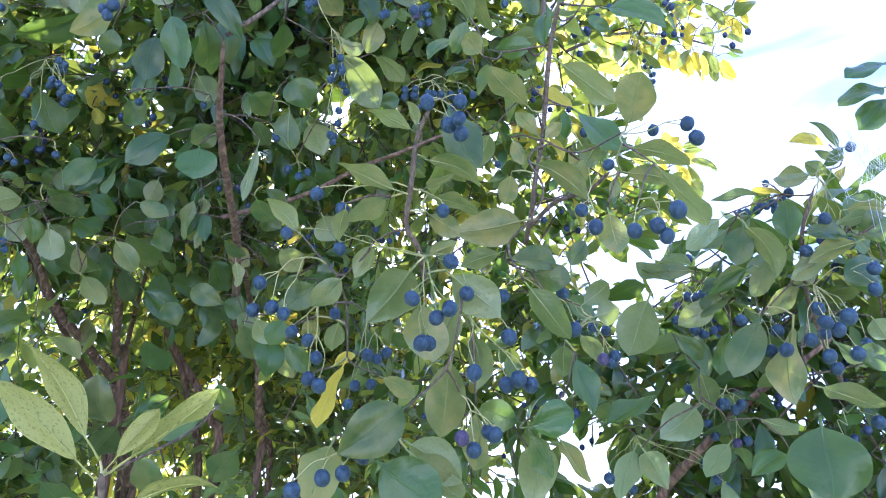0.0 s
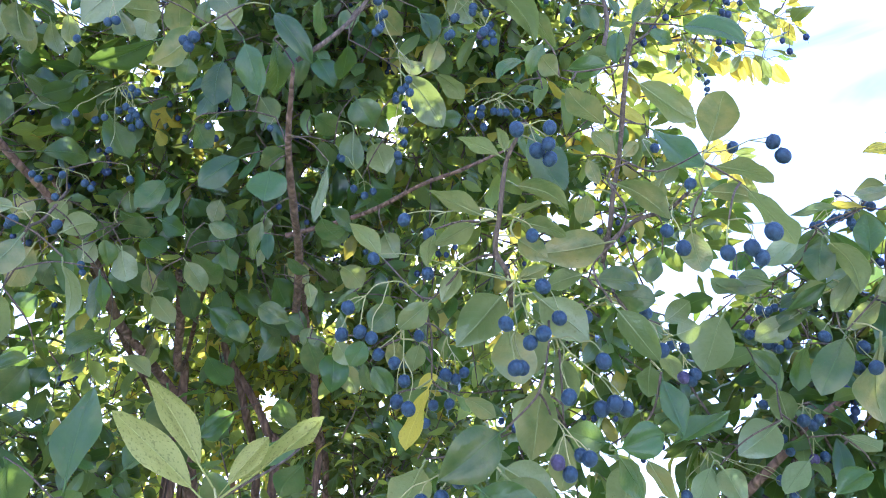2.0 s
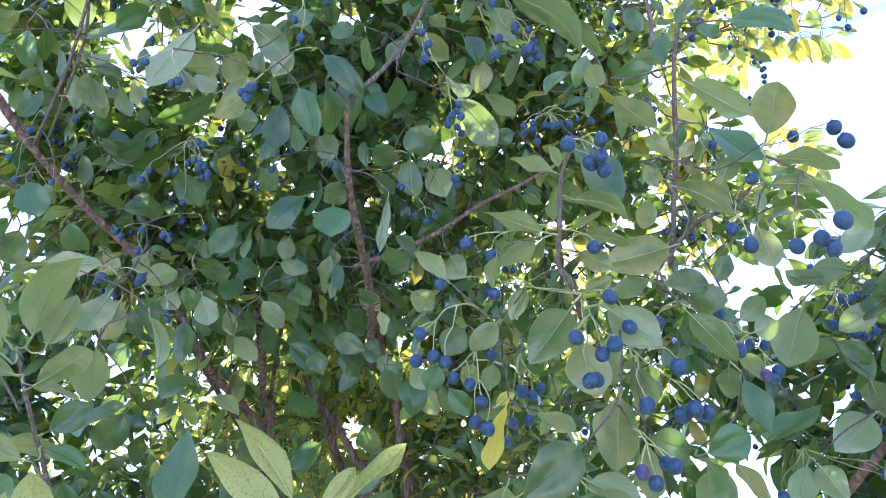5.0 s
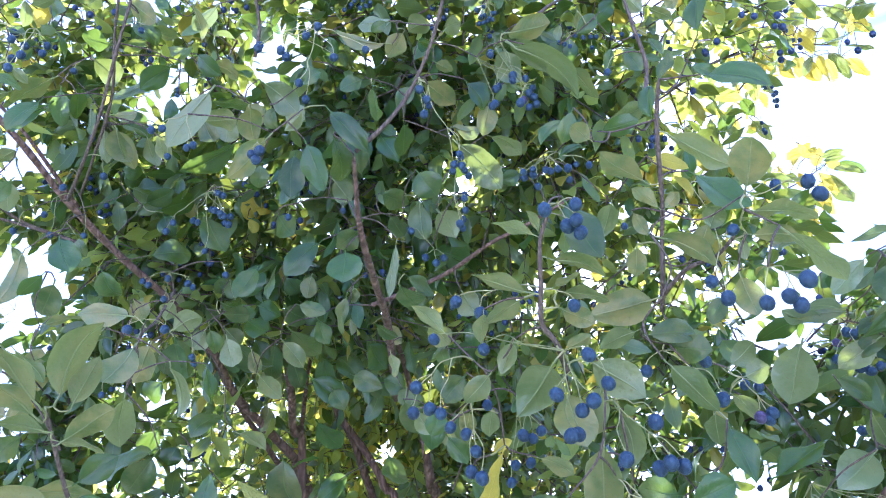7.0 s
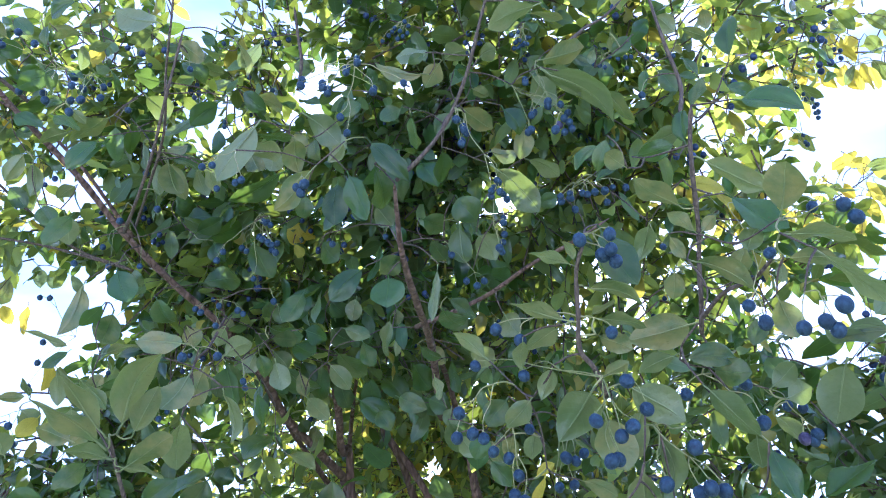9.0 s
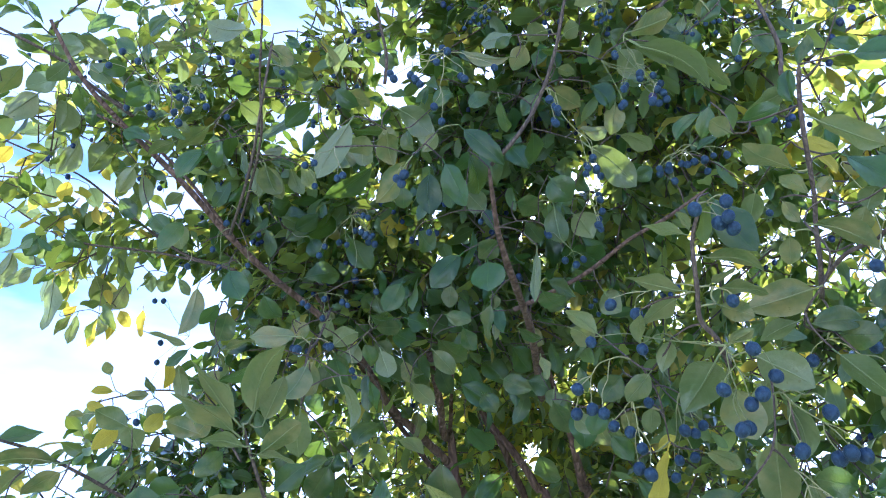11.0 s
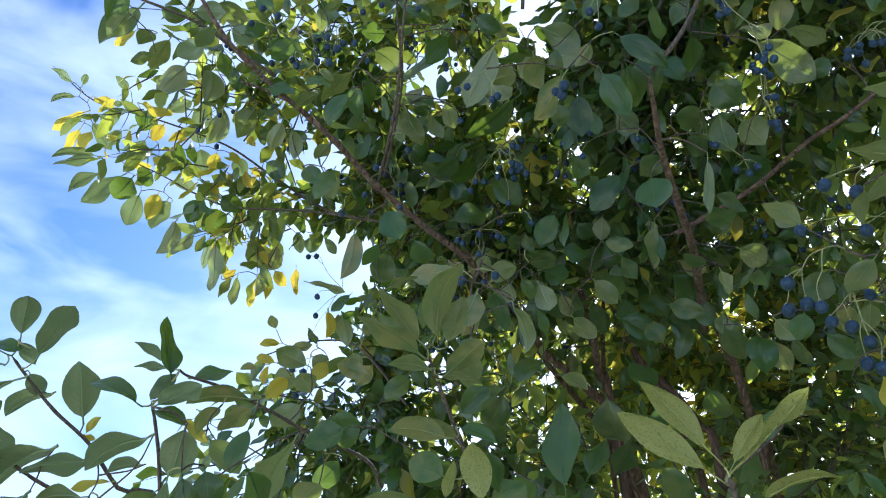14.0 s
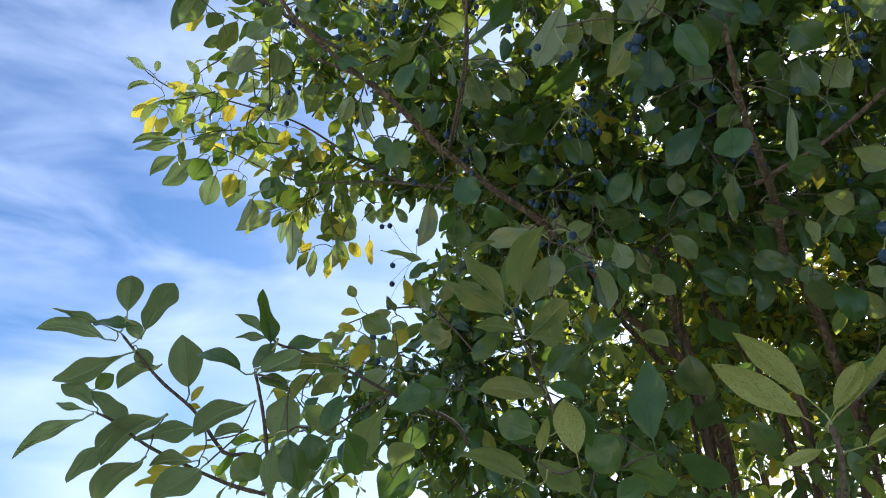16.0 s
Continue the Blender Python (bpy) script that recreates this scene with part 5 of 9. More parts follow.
leaf(leftfive, "U", (-0.510, 0.520, 1.726), (-0.543, 0.442, 1.761), (0.08, 0.38, 0.92), 0.040)
leaf(leftfive, "U", (-0.511, 0.536, 1.720), (-0.550, 0.502, 1.725), (-0.20, 0.37, 0.91), 0.024)
leaf(leftfive, "U", (-0.510, 0.543, 1.709), (-0.454, 0.548, 1.740), (-0.46, 0.51, 0.73), 0.030)
leaf(leftfive, "U", (-0.512, 0.538, 1.714), (-0.477, 0.572, 1.704), (-0.07, 0.35, 0.94), 0.016)
leaf(leftfive, "T", (-0.516, 0.583, 1.678), (-0.486, 0.607, 1.709), (0.67, -0.74, -0.09), 0.029)
leaf(leftfive, "U", (-0.513, 0.573, 1.651), (-0.565, 0.526, 1.661), (-0.34, 0.54, 0.77), 0.033)
leaf(leftfive, "T", (-0.519, 0.587, 1.668), (-0.478, 0.599, 1.645), (0.49, -0.69, 0.53), 0.022)
leaf(leftfive, "T", (-0.552, 0.616, 1.618), (-0.596, 0.602, 1.645), (0.31, -0.95, -0.01), 0.038)
leaf(leftfive, "P", (-0.433, 0.492, 1.561), (-0.426, 0.465, 1.619), (-0.47, 0.78, 0.42), 0.028)
leaf(leftfive, "P", (-0.466, 0.475, 1.569), (-0.448, 0.469, 1.606), (-0.77, 0.45, 0.45), 0.013)
leaf(leftfive, "T", (-0.459, 0.558, 1.605), (-0.433, 0.566, 1.564), (0.35, -0.94, 0.05), 0.038)
leaf(leftfive, "T", (-0.447, 0.527, 1.628), (-0.450, 0.548, 1.586), (0.82, -0.49, -0.31), 0.021)
leaf(leftfive, "T", (-0.471, 0.748, 1.600), (-0.472, 0.760, 1.717), (-0.21, -0.97, 0.10), 0.054)
leaf(leftfive, "U", (-0.480, 0.489, 1.549), (-0.504, 0.401, 1.572), (-0.22, 0.31, 0.93), 0.034)
leaf(leftfive, "U", (-0.467, 0.561, 1.540), (-0.486, 0.503, 1.576), (-0.29, 0.57, 0.77), 0.032)
leaf(leftfive, "U", (-0.470, 0.649, 1.825), (-0.479, 0.696, 1.771), (0.51, 0.69, 0.52), 0.032)
leaf(leftfive, "T", (-0.494, 0.698, 1.581), (-0.461, 0.778, 1.569), (0.87, -0.30, 0.39), 0.040)
leaf(leftfive, "T", (-0.543, 0.537, 1.723), (-0.560, 0.513, 1.689), (0.78, -0.62, 0.04), 0.023)
pale = limb(sapling, "branch", [(-0.266, 0.628, -0.020), (-0.246, 0.608, 0.722), (-0.246, 0.578, 1.444), (-0.226, 0.514, 1.521), (-0.218, 0.491, 1.546), (-0.216, 0.477, 1.566)], 0.0026, 0.0022, twig_bark)
leaf(pale, "P", (-0.218, 0.476, 1.574), (-0.261, 0.445, 1.640), (0.10, 0.88, 0.47), 0.021)
leaf(pale, "P", (-0.220, 0.481, 1.562), (-0.284, 0.453, 1.621), (-0.11, 0.94, 0.32), 0.023)
leaf(pale, "P", (-0.220, 0.491, 1.570), (-0.185, 0.474, 1.607), (-0.12, 0.85, 0.51), 0.015)
leaf(pale, "P", (-0.225, 0.508, 1.571), (-0.150, 0.484, 1.621), (-0.44, 0.35, 0.83), 0.024)
leaf(pale, "P", (-0.213, 0.496, 1.549), (-0.144, 0.491, 1.560), (-0.13, 0.32, 0.94), 0.018)
leaf(pale, "P", (-0.221, 0.483, 1.552), (-0.258, 0.487, 1.544), (0.05, 0.97, 0.22), 0.010)
leaf(pale, "T", (-0.176, 0.573, 1.632), (-0.212, 0.545, 1.601), (0.15, -0.81, 0.57), 0.021)
trunk = limb(fringe_tree, "trunk", [(-0.783, 1.777, -0.030), (-0.806, 1.948, 0.677), (-0.844, 2.069, 1.256), (-0.775, 1.902, 1.526), (-0.729, 1.761, 1.718), (-0.720, 1.664, 1.830), (-0.725, 1.584, 1.915)], 0.0254, 0.0133, bark)
stemone = limb(fringe_tree, "stem", [(-0.737, 1.609, -0.030), (-0.713, 1.608, 1.031), (-0.712, 1.589, 1.899), (-0.693, 1.487, 1.958), (-0.661, 1.393, 2.022), (-0.632, 1.281, 2.088)], 0.0127, 0.0070, bark)
stemtwo = limb(fringe_tree, "stem", [(-0.696, 1.700, -0.030), (-0.631, 1.792, 0.908), (-0.596, 1.849, 1.675), (-0.634, 1.778, 1.945), (-0.669, 1.706, 2.053), (-0.666, 1.603, 2.131), (-0.665, 1.495, 2.198)], 0.0127, 0.0062, bark)
stemthree = limb(fringe_tree, "stem", [(-0.637, 1.700, -0.030), (-0.511, 1.792, 0.908), (-0.426, 1.849, 1.675), (-0.425, 1.696, 1.885), (-0.424, 1.613, 1.969), (-0.427, 1.492, 2.087), (-0.390, 1.268, 2.093)], 0.0108, 0.0055, bark)
stemfour = limb(fringe_tree, "stem", [(-0.671, 1.658, -0.030), (-0.580, 1.707, 0.946), (-0.524, 1.730, 1.745), (-0.549, 1.718, 1.863), (-0.605, 1.709, 1.963), (-0.667, 1.704, 2.055), (-0.690, 1.634, 2.174)], 0.0137, 0.0062, bark)
stemfive = limb(fringe_tree, "stem", [(-0.634, 1.648, -0.030), (-0.506, 1.686, 0.941), (-0.419, 1.700, 1.735), (-0.415, 1.644, 1.840), (-0.407, 1.574, 1.929), (-0.404, 1.494, 2.013)], 0.0117, 0.0062, bark)
stemsix = limb(fringe_tree, "stem", [(-0.763, 1.700, -0.030), (-0.766, 1.792, 0.908), (-0.786, 1.849, 1.675), (-0.786, 1.769, 1.847), (-0.799, 1.619, 1.932), (-0.823, 1.465, 2.025), (-0.808, 1.264, 2.102), (-0.831, 1.097, 2.224)], 0.0108, 0.0039, bark)
stemseven = limb(fringe_tree, "stem", [(-0.764, 1.663, -0.030), (-0.767, 1.716, 0.993), (-0.789, 1.741, 1.831), (-0.706, 1.573, 2.068), (-0.647, 1.471, 2.172), (-0.602, 1.370, 2.270)], 0.0078, 0.0031, bark)
boughone = limb(fringe_tree, "limb", [(-0.351, 1.030, 2.036), (-0.221, 0.992, 2.053), (-0.125, 0.942, 2.075), (-0.066, 0.899, 2.072), (0.007, 0.896, 2.106)], 0.0042, 0.0022, bark)
boughtwo = limb(fringe_tree, "branch", [(-0.777, 0.769, 2.171), (-0.701, 0.703, 2.198), (-0.653, 0.661, 2.241), (-0.610, 0.618, 2.303), (-0.577, 0.590, 2.401)], 0.0030, 0.0020, twig_bark)
boughthree = limb(fringe_tree, "limb", [(-0.943, 0.973, 2.306), (-0.951, 0.932, 2.332), (-0.988, 0.839, 2.412), (-1.037, 0.757, 2.469), (-1.135, 0.674, 2.522)], 0.0049, 0.0021, bark)
trunkr = limb(right_tree, "trunk", [(0.660, 1.500, -0.030), (0.600, 1.460, 0.550), (0.470, 1.360, 1.050), (0.301, 1.257, 1.454), (0.305, 1.170, 1.570), (0.323, 1.096, 1.634)], 0.0300, 0.0070, bark)
boughfour = limb(fringe_tree, "branch", [(-0.819, 0.838, 2.230), (-0.737, 0.759, 2.243), (-0.660, 0.684, 2.288), (-0.618, 0.616, 2.343), (-0.581, 0.563, 2.412), (-0.565, 0.533, 2.473)], 0.0026, 0.0016, twig_bark)
leaf(boughfour, "T", (-0.706, 0.606, 2.234), (-0.738, 0.591, 2.172), (0.38, -0.92, 0.03), 0.033)
leaf(boughfour, "U", (-0.713, 0.628, 2.296), (-0.802, 0.640, 2.274), (-0.26, -0.27, 0.93), 0.043)
leaf(boughfour, "T", (-0.855, 0.573, 2.424), (-0.832, 0.613, 2.366), (0.95, -0.20, 0.24), 0.032)
leaf(boughfour, "U", (-0.893, 0.644, 2.282), (-0.949, 0.666, 2.248), (-0.16, 0.69, 0.71), 0.032)
leaf(boughfour, "U", (-0.884, 0.654, 2.269), (-0.898, 0.681, 2.216), (-0.30, 0.82, 0.49), 0.028)
leaf(boughfour, "T", (-0.889, 0.691, 2.204), (-0.852, 0.701, 2.153), (0.36, -0.93, 0.08), 0.034)
leaf(boughfour, "U", (-0.851, 0.707, 2.194), (-0.859, 0.746, 2.152), (-0.63, 0.50, 0.59), 0.035)
leaf(boughfour, "U", (-0.717, 0.585, 2.472), (-0.758, 0.569, 2.452), (-0.33, -0.27, 0.91), 0.022)
leaf(boughfour, "U", (-0.767, 0.586, 2.446), (-0.807, 0.556, 2.447), (-0.06, 0.14, 0.99), 0.023)
leaf(boughfour, "Y", (-0.986, 0.834, 2.731), (-1.030, 0.834, 2.671), (0.54, -0.75, -0.39), 0.034)
leaf(boughfour, "T", (-0.840, 0.777, 1.975), (-0.868, 0.756, 1.940), (0.38, -0.89, 0.24), 0.023)
leaf(boughfour, "T", (-0.879, 0.536, 2.476), (-0.840, 0.553, 2.441), (0.16, -0.94, -0.29), 0.028)
leaf(boughfour, "T", (-0.767, 0.556, 2.497), (-0.836, 0.570, 2.495), (-0.17, -0.90, -0.39), 0.032)
leaf(boughfour, "T", (-0.906, 0.608, 2.338), (-0.846, 0.617, 2.299), (0.33, -0.89, 0.32), 0.033)
leaf(boughfour, "T", (-0.886, 0.581, 2.394), (-0.856, 0.593, 2.408), (0.52, -0.53, -0.67), 0.020)
leaf(boughfour, "U", (-0.689, 0.571, 2.392), (-0.736, 0.572, 2.391), (-0.03, -0.14, 0.99), 0.021)
leaf(boughfour, "U", (-0.727, 0.537, 2.394), (-0.759, 0.526, 2.379), (-0.36, -0.22, 0.91), 0.017)
leaf(boughfour, "U", (-0.735, 0.558, 2.394), (-0.763, 0.591, 2.372), (0.02, 0.58, 0.82), 0.022)
leaf(boughfour, "T", (-0.788, 0.550, 2.345), (-0.776, 0.565, 2.302), (0.96, -0.09, 0.26), 0.020)
leaf(boughfour, "T", (-0.769, 0.519, 2.408), (-0.774, 0.529, 2.368), (-0.06, -0.97, -0.24), 0.019)
leaf(boughfour, "T", (-0.756, 0.559, 2.343), (-0.723, 0.564, 2.317), (0.43, -0.82, 0.38), 0.019)
leaf(boughfour, "T", (-0.765, 0.581, 2.301), (-0.806, 0.586, 2.305), (-0.13, -0.99, -0.00), 0.019)
leaf(boughfour, "U", (-0.760, 0.587, 2.292), (-0.752, 0.617, 2.280), (-0.65, 0.41, 0.64), 0.015)
leaf(boughfour, "T", (-0.790, 0.584, 2.285), (-0.737, 0.591, 2.245), (0.49, -0.70, 0.52), 0.029)
leaf(boughfour, "U", (-0.798, 0.636, 2.294), (-0.855, 0.630, 2.279), (-0.26, 0.02, 0.97), 0.027)
leaf(boughfour, "U", (-0.840, 0.711, 2.246), (-0.895, 0.726, 2.241), (-0.05, 0.20, 0.98), 0.026)
berries_at(boughfour, (-0.808, 0.585, 2.386), [(-0.835, 0.524, 2.415, 0.0067), (-0.863, 0.526, 2.398, 0.0062), (-0.813, 0.540, 2.398, 0.0067), (-0.743, 0.565, 2.329, 0.0070), (-0.732, 0.577, 2.313, 0.0065), (-0.721, 0.603, 2.334, 0.0062), (-0.791, 0.568, 2.299, 0.0070), (-0.774, 0.598, 2.318, 0.0067), (-0.850, 0.567, 2.333, 0.0062), (-0.814, 0.580, 2.330, 0.0062)])
boughfive = limb(fringe_tree, "branch", [(-0.257, 0.674, 2.093), (-0.219, 0.669, 2.120), (-0.183, 0.674, 2.172), (-0.146, 0.652, 2.227), (-0.117, 0.625, 2.287), (-0.090, 0.600, 2.344)], 0.0034, 0.0020, twig_bark)
leaf(boughfive, "U", (-0.027, 0.600, 2.273), (-0.100, 0.593, 2.248), (-0.34, 0.15, 0.93), 0.036)
leaf(boughfive, "T", (0.025, 0.777, 2.301), (-0.002, 0.767, 2.322), (0.06, -0.93, -0.35), 0.016)
leaf(boughfive, "T", (0.019, 0.665, 2.080), (-0.018, 0.650, 2.039), (-0.13, -0.89, 0.44), 0.026)
leaf(boughfive, "T", (0.037, 0.687, 2.052), (0.002, 0.668, 2.029), (0.17, -0.87, 0.47), 0.014)
leaf(boughfive, "U", (0.114, 0.601, 2.032), (0.054, 0.598, 2.008), (-0.37, 0.27, 0.89), 0.030)
leaf(boughfive, "T", (0.158, 0.539, 2.059), (0.170, 0.536, 2.116), (-0.65, -0.75, 0.11), 0.027)
leaf(boughfive, "T", (0.109, 0.542, 2.008), (0.127, 0.530, 2.037), (-0.55, -0.83, 0.01), 0.017)
leaf(boughfive, "T", (0.234, 0.781, 2.192), (0.195, 0.764, 2.202), (0.26, -0.86, -0.44), 0.020)
leaf(boughfive, "T", (0.089, 0.771, 2.343), (0.051, 0.776, 2.315), (0.25, -0.83, -0.50), 0.026)
leaf(boughfive, "T", (0.113, 0.804, 2.298), (0.137, 0.810, 2.251), (-0.32, -0.91, -0.27), 0.026)
leaf(boughfive, "U", (0.154, 0.791, 2.341), (0.126, 0.769, 2.365), (0.06, 0.70, 0.71), 0.029)
berries_at(boughfive, (-0.364, 0.656, 2.318), [(-0.400, 0.656, 2.299, 0.0064), (-0.365, 0.654, 2.280, 0.0063), (-0.359, 0.660, 2.272, 0.0063), (-0.327, 0.654, 2.298, 0.0067), (-0.316, 0.666, 2.324, 0.0060), (-0.299, 0.694, 2.284, 0.0060)])
berries_at(boughfive, (-0.088, 0.676, 2.215), [(-0.069, 0.678, 2.219, 0.0054), (-0.043, 0.685, 2.179, 0.0061), (-0.065, 0.702, 2.180, 0.0054), (-0.071, 0.696, 2.147, 0.0061), (-0.034, 0.704, 2.151, 0.0061, 1), (-0.021, 0.716, 2.178, 0.0054), (-0.026, 0.719, 2.171, 0.0050)])
berries_at(boughfive, (-0.156, 0.674, 2.183), [(-0.161, 0.683, 2.166, 0.0062), (-0.158, 0.688, 2.158, 0.0054), (-0.166, 0.691, 2.149, 0.0054), (-0.122, 0.689, 2.072, 0.0052), (-0.131, 0.693, 2.060, 0.0052), (-0.121, 0.697, 2.059, 0.0055)])
berries_at(boughfive, (-0.001, 0.748, 2.091), [(-0.012, 0.732, 2.052, 0.0052), (-0.034, 0.725, 2.054, 0.0048), (-0.046, 0.723, 2.051, 0.0048), (0.021, 0.737, 2.059, 0.0044), (0.037, 0.742, 2.058, 0.0052)])
leaf(boughfive, "U", (-0.058, 0.674, 2.340), (-0.006, 0.702, 2.341), (0.10, -0.21, 0.97), 0.021)
leaf(boughfive, "U", (-0.045, 0.662, 2.221), (0.040, 0.722, 2.154), (0.57, 0.10, 0.81), 0.054)
leaf(boughfive, "U", (0.029, 0.712, 2.207), (0.064, 0.746, 2.164), (0.63, 0.26, 0.73), 0.030)
leaf(boughfive, "U", (0.030, 0.724, 2.291), (0.019, 0.733, 2.270), (-0.13, 0.88, 0.46), 0.013)
leaf(boughfive, "U", (0.056, 0.758, 2.344), (0.059, 0.790, 2.327), (-0.00, 0.49, 0.87), 0.019)
leaf(boughfive, "U", (0.156, 0.782, 2.346), (0.190, 0.792, 2.321), (0.50, 0.33, 0.80), 0.020)
leaf(boughfive, "U", (0.194, 0.777, 2.371), (0.199, 0.802, 2.348), (0.12, 0.66, 0.74), 0.022)
leaf(boughfive, "T", (0.153, 0.802, 2.309), (0.168, 0.807, 2.266), (0.54, -0.84, 0.09), 0.020)
leaf(boughfive, "U", (0.118, 0.808, 2.284), (0.151, 0.845, 2.277), (0.31, -0.10, 0.94), 0.023)
leaf(boughfive, "T", (0.099, 0.796, 2.297), (0.086, 0.812, 2.263), (-0.49, -0.84, -0.22), 0.018)
berries_at(boughfive, (-0.095, 0.862, 2.506), [(-0.102, 0.873, 2.484, 0.0050), (-0.107, 0.865, 2.496, 0.0050), (-0.082, 0.875, 2.490, 0.0050), (-0.090, 0.879, 2.480, 0.0050), (-0.106, 0.877, 2.475, 0.0050)])
berries_at(boughfive, (-0.241, 0.735, 2.463), [(-0.286, 0.737, 2.439, 0.0042), (-0.281, 0.736, 2.445, 0.0042), (-0.273, 0.740, 2.440, 0.0042), (-0.270, 0.746, 2.432, 0.0042), (-0.279, 0.745, 2.429, 0.0042), (-0.262, 0.745, 2.436, 0.0042), (-0.258, 0.740, 2.446, 0.0042), (-0.263, 0.735, 2.453, 0.0042), (-0.304, 0.740, 2.427, 0.0042), (-0.292, 0.739, 2.434, 0.0042)])
berries_at(boughfive, (0.065, 0.887, 2.432), [(0.034, 0.894, 2.406, 0.0044), (0.042, 0.898, 2.403, 0.0044), (0.025, 0.891, 2.409, 0.0044), (0.053, 0.892, 2.418, 0.0044), (0.066, 0.897, 2.415, 0.0044), (0.079, 0.900, 2.416, 0.0044), (0.088, 0.902, 2.416, 0.0044), (0.078, 0.908, 2.400, 0.0044)])
berries_at(boughfive, (-0.076, 0.826, 2.478), [(-0.090, 0.830, 2.464, 0.0039), (-0.090, 0.838, 2.452, 0.0039), (-0.097, 0.837, 2.450, 0.0039), (-0.094, 0.843, 2.441, 0.0039), (-0.073, 0.840, 2.455, 0.0039), (-0.078, 0.844, 2.445, 0.0039), (-0.083, 0.842, 2.447, 0.0039)])
berries_at(boughfive, (0.131, 0.826, 2.361), [(0.106, 0.831, 2.342, 0.0045), (0.121, 0.832, 2.346, 0.0045), (0.139, 0.838, 2.343, 0.0045), (0.146, 0.840, 2.343, 0.0045)])
backtwig = limb(fringe_tree, "branch", [(0.238, 1.240, 2.533), (0.352, 1.281, 2.621), (0.454, 1.334, 2.682), (0.570, 1.400, 2.728), (0.704, 1.478, 2.763)], 0.0040, 0.0020, twig_bark)
leaf(backtwig, "Y", (0.644, 1.567, 2.832), (0.618, 1.579, 2.766), (-0.52, -0.85, 0.06), 0.033)
leaf(backtwig, "Y", (0.660, 1.575, 2.824), (0.658, 1.579, 2.741), (0.45, -0.89, -0.05), 0.039)
leaf(backtwig, "Y", (0.686, 1.580, 2.826), (0.708, 1.603, 2.748), (0.37, -0.91, -0.16), 0.039)
leaf(backtwig, "U", (0.715, 1.584, 2.828), (0.767, 1.661, 2.794), (0.62, -0.08, 0.78), 0.045)
leaf(backtwig, "Y", (0.743, 1.595, 2.821), (0.807, 1.635, 2.772), (0.37, -0.89, -0.25), 0.041)
leaf(backtwig, "U", (0.768, 1.565, 2.885), (0.845, 1.615, 2.896), (-0.03, -0.16, 0.99), 0.043)
leaf(backtwig, "U", (0.744, 1.545, 2.912), (0.816, 1.559, 2.916), (-0.07, 0.14, 0.99), 0.034)
leaf(backtwig, "T", (0.775, 1.592, 2.839), (0.832, 1.605, 2.837), (0.24, -0.95, 0.18), 0.020)
leaf(backtwig, "Y", (0.680, 1.551, 2.876), (0.656, 1.550, 2.813), (-0.55, -0.80, 0.22), 0.031)
leaf(backtwig, "Y", (0.630, 1.539, 2.878), (0.590, 1.533, 2.805), (-0.48, -0.81, 0.33), 0.038)
leaf(backtwig, "U", (0.718, 1.528, 2.933), (0.780, 1.558, 2.935), (-0.01, -0.05, 1.00), 0.032)
leaf(backtwig, "Y", (0.615, 1.514, 2.918), (0.596, 1.524, 2.864), (-0.56, -0.83, 0.03), 0.027)
leaf(backtwig, "U", (0.585, 1.535, 2.867), (0.583, 1.563, 2.814), (-0.26, 0.85, 0.46), 0.027)
leaf(backtwig, "Y", (0.533, 1.398, 2.715), (0.546, 1.404, 2.632), (-0.93, -0.34, -0.17), 0.038)
leaf(backtwig, "Y", (0.566, 1.410, 2.709), (0.563, 1.414, 2.644), (0.35, -0.93, -0.08), 0.030)
leaf(backtwig, "Y", (0.595, 1.419, 2.708), (0.596, 1.424, 2.629), (-0.93, -0.36, -0.03), 0.036)
leaf(backtwig, "Y", (0.617, 1.422, 2.714), (0.629, 1.429, 2.623), (-0.97, -0.19, -0.14), 0.040)
leaf(backtwig, "Y", (0.518, 1.389, 2.721), (0.492, 1.384, 2.680), (-0.08, -0.98, 0.19), 0.022)
leaf(backtwig, "Y", (0.584, 1.402, 2.731), (0.626, 1.414, 2.781), (0.32, -0.95, -0.05), 0.032)
leaf(backtwig, "Y", (0.542, 1.393, 2.727), (0.567, 1.394, 2.754), (0.22, -0.96, -0.17), 0.026)
leaf(backtwig, "U", (0.644, 1.428, 2.717), (0.682, 1.480, 2.680), (0.41, 0.30, 0.86), 0.034)
leaf(backtwig, "Y", (0.503, 1.356, 2.771), (0.553, 1.368, 2.840), (-0.22, -0.92, 0.32), 0.039)
leaf(backtwig, "U", (0.641, 1.398, 2.767), (0.677, 1.445, 2.736), (0.10, 0.50, 0.86), 0.034)
leaf(backtwig, "U", (0.603, 1.387, 2.768), (0.570, 1.363, 2.792), (0.12, 0.63, 0.77), 0.032)
leaf(backtwig, "Y", (0.572, 1.601, 2.587), (0.604, 1.632, 2.550), (-0.13, -0.71, -0.70), 0.031)
leaf(backtwig, "Y", (0.600, 1.621, 2.567), (0.535, 1.588, 2.530), (0.16, -0.86, 0.49), 0.038)
leaf(backtwig, "Y", (0.635, 1.639, 2.554), (0.669, 1.651, 2.522), (-0.23, -0.80, -0.55), 0.028)
leaf(backtwig, "Y", (0.613, 1.650, 2.524), (0.656, 1.702, 2.490), (0.40, -0.71, -0.58), 0.035)
leaf(backtwig, "Y", (0.352, 1.415, 2.389), (0.369, 1.418, 2.344), (-0.33, -0.93, -0.18), 0.027)
leaf(backtwig, "Y", (0.200, 1.185, 2.300), (0.227, 1.189, 2.241), (0.51, -0.84, 0.17), 0.030)
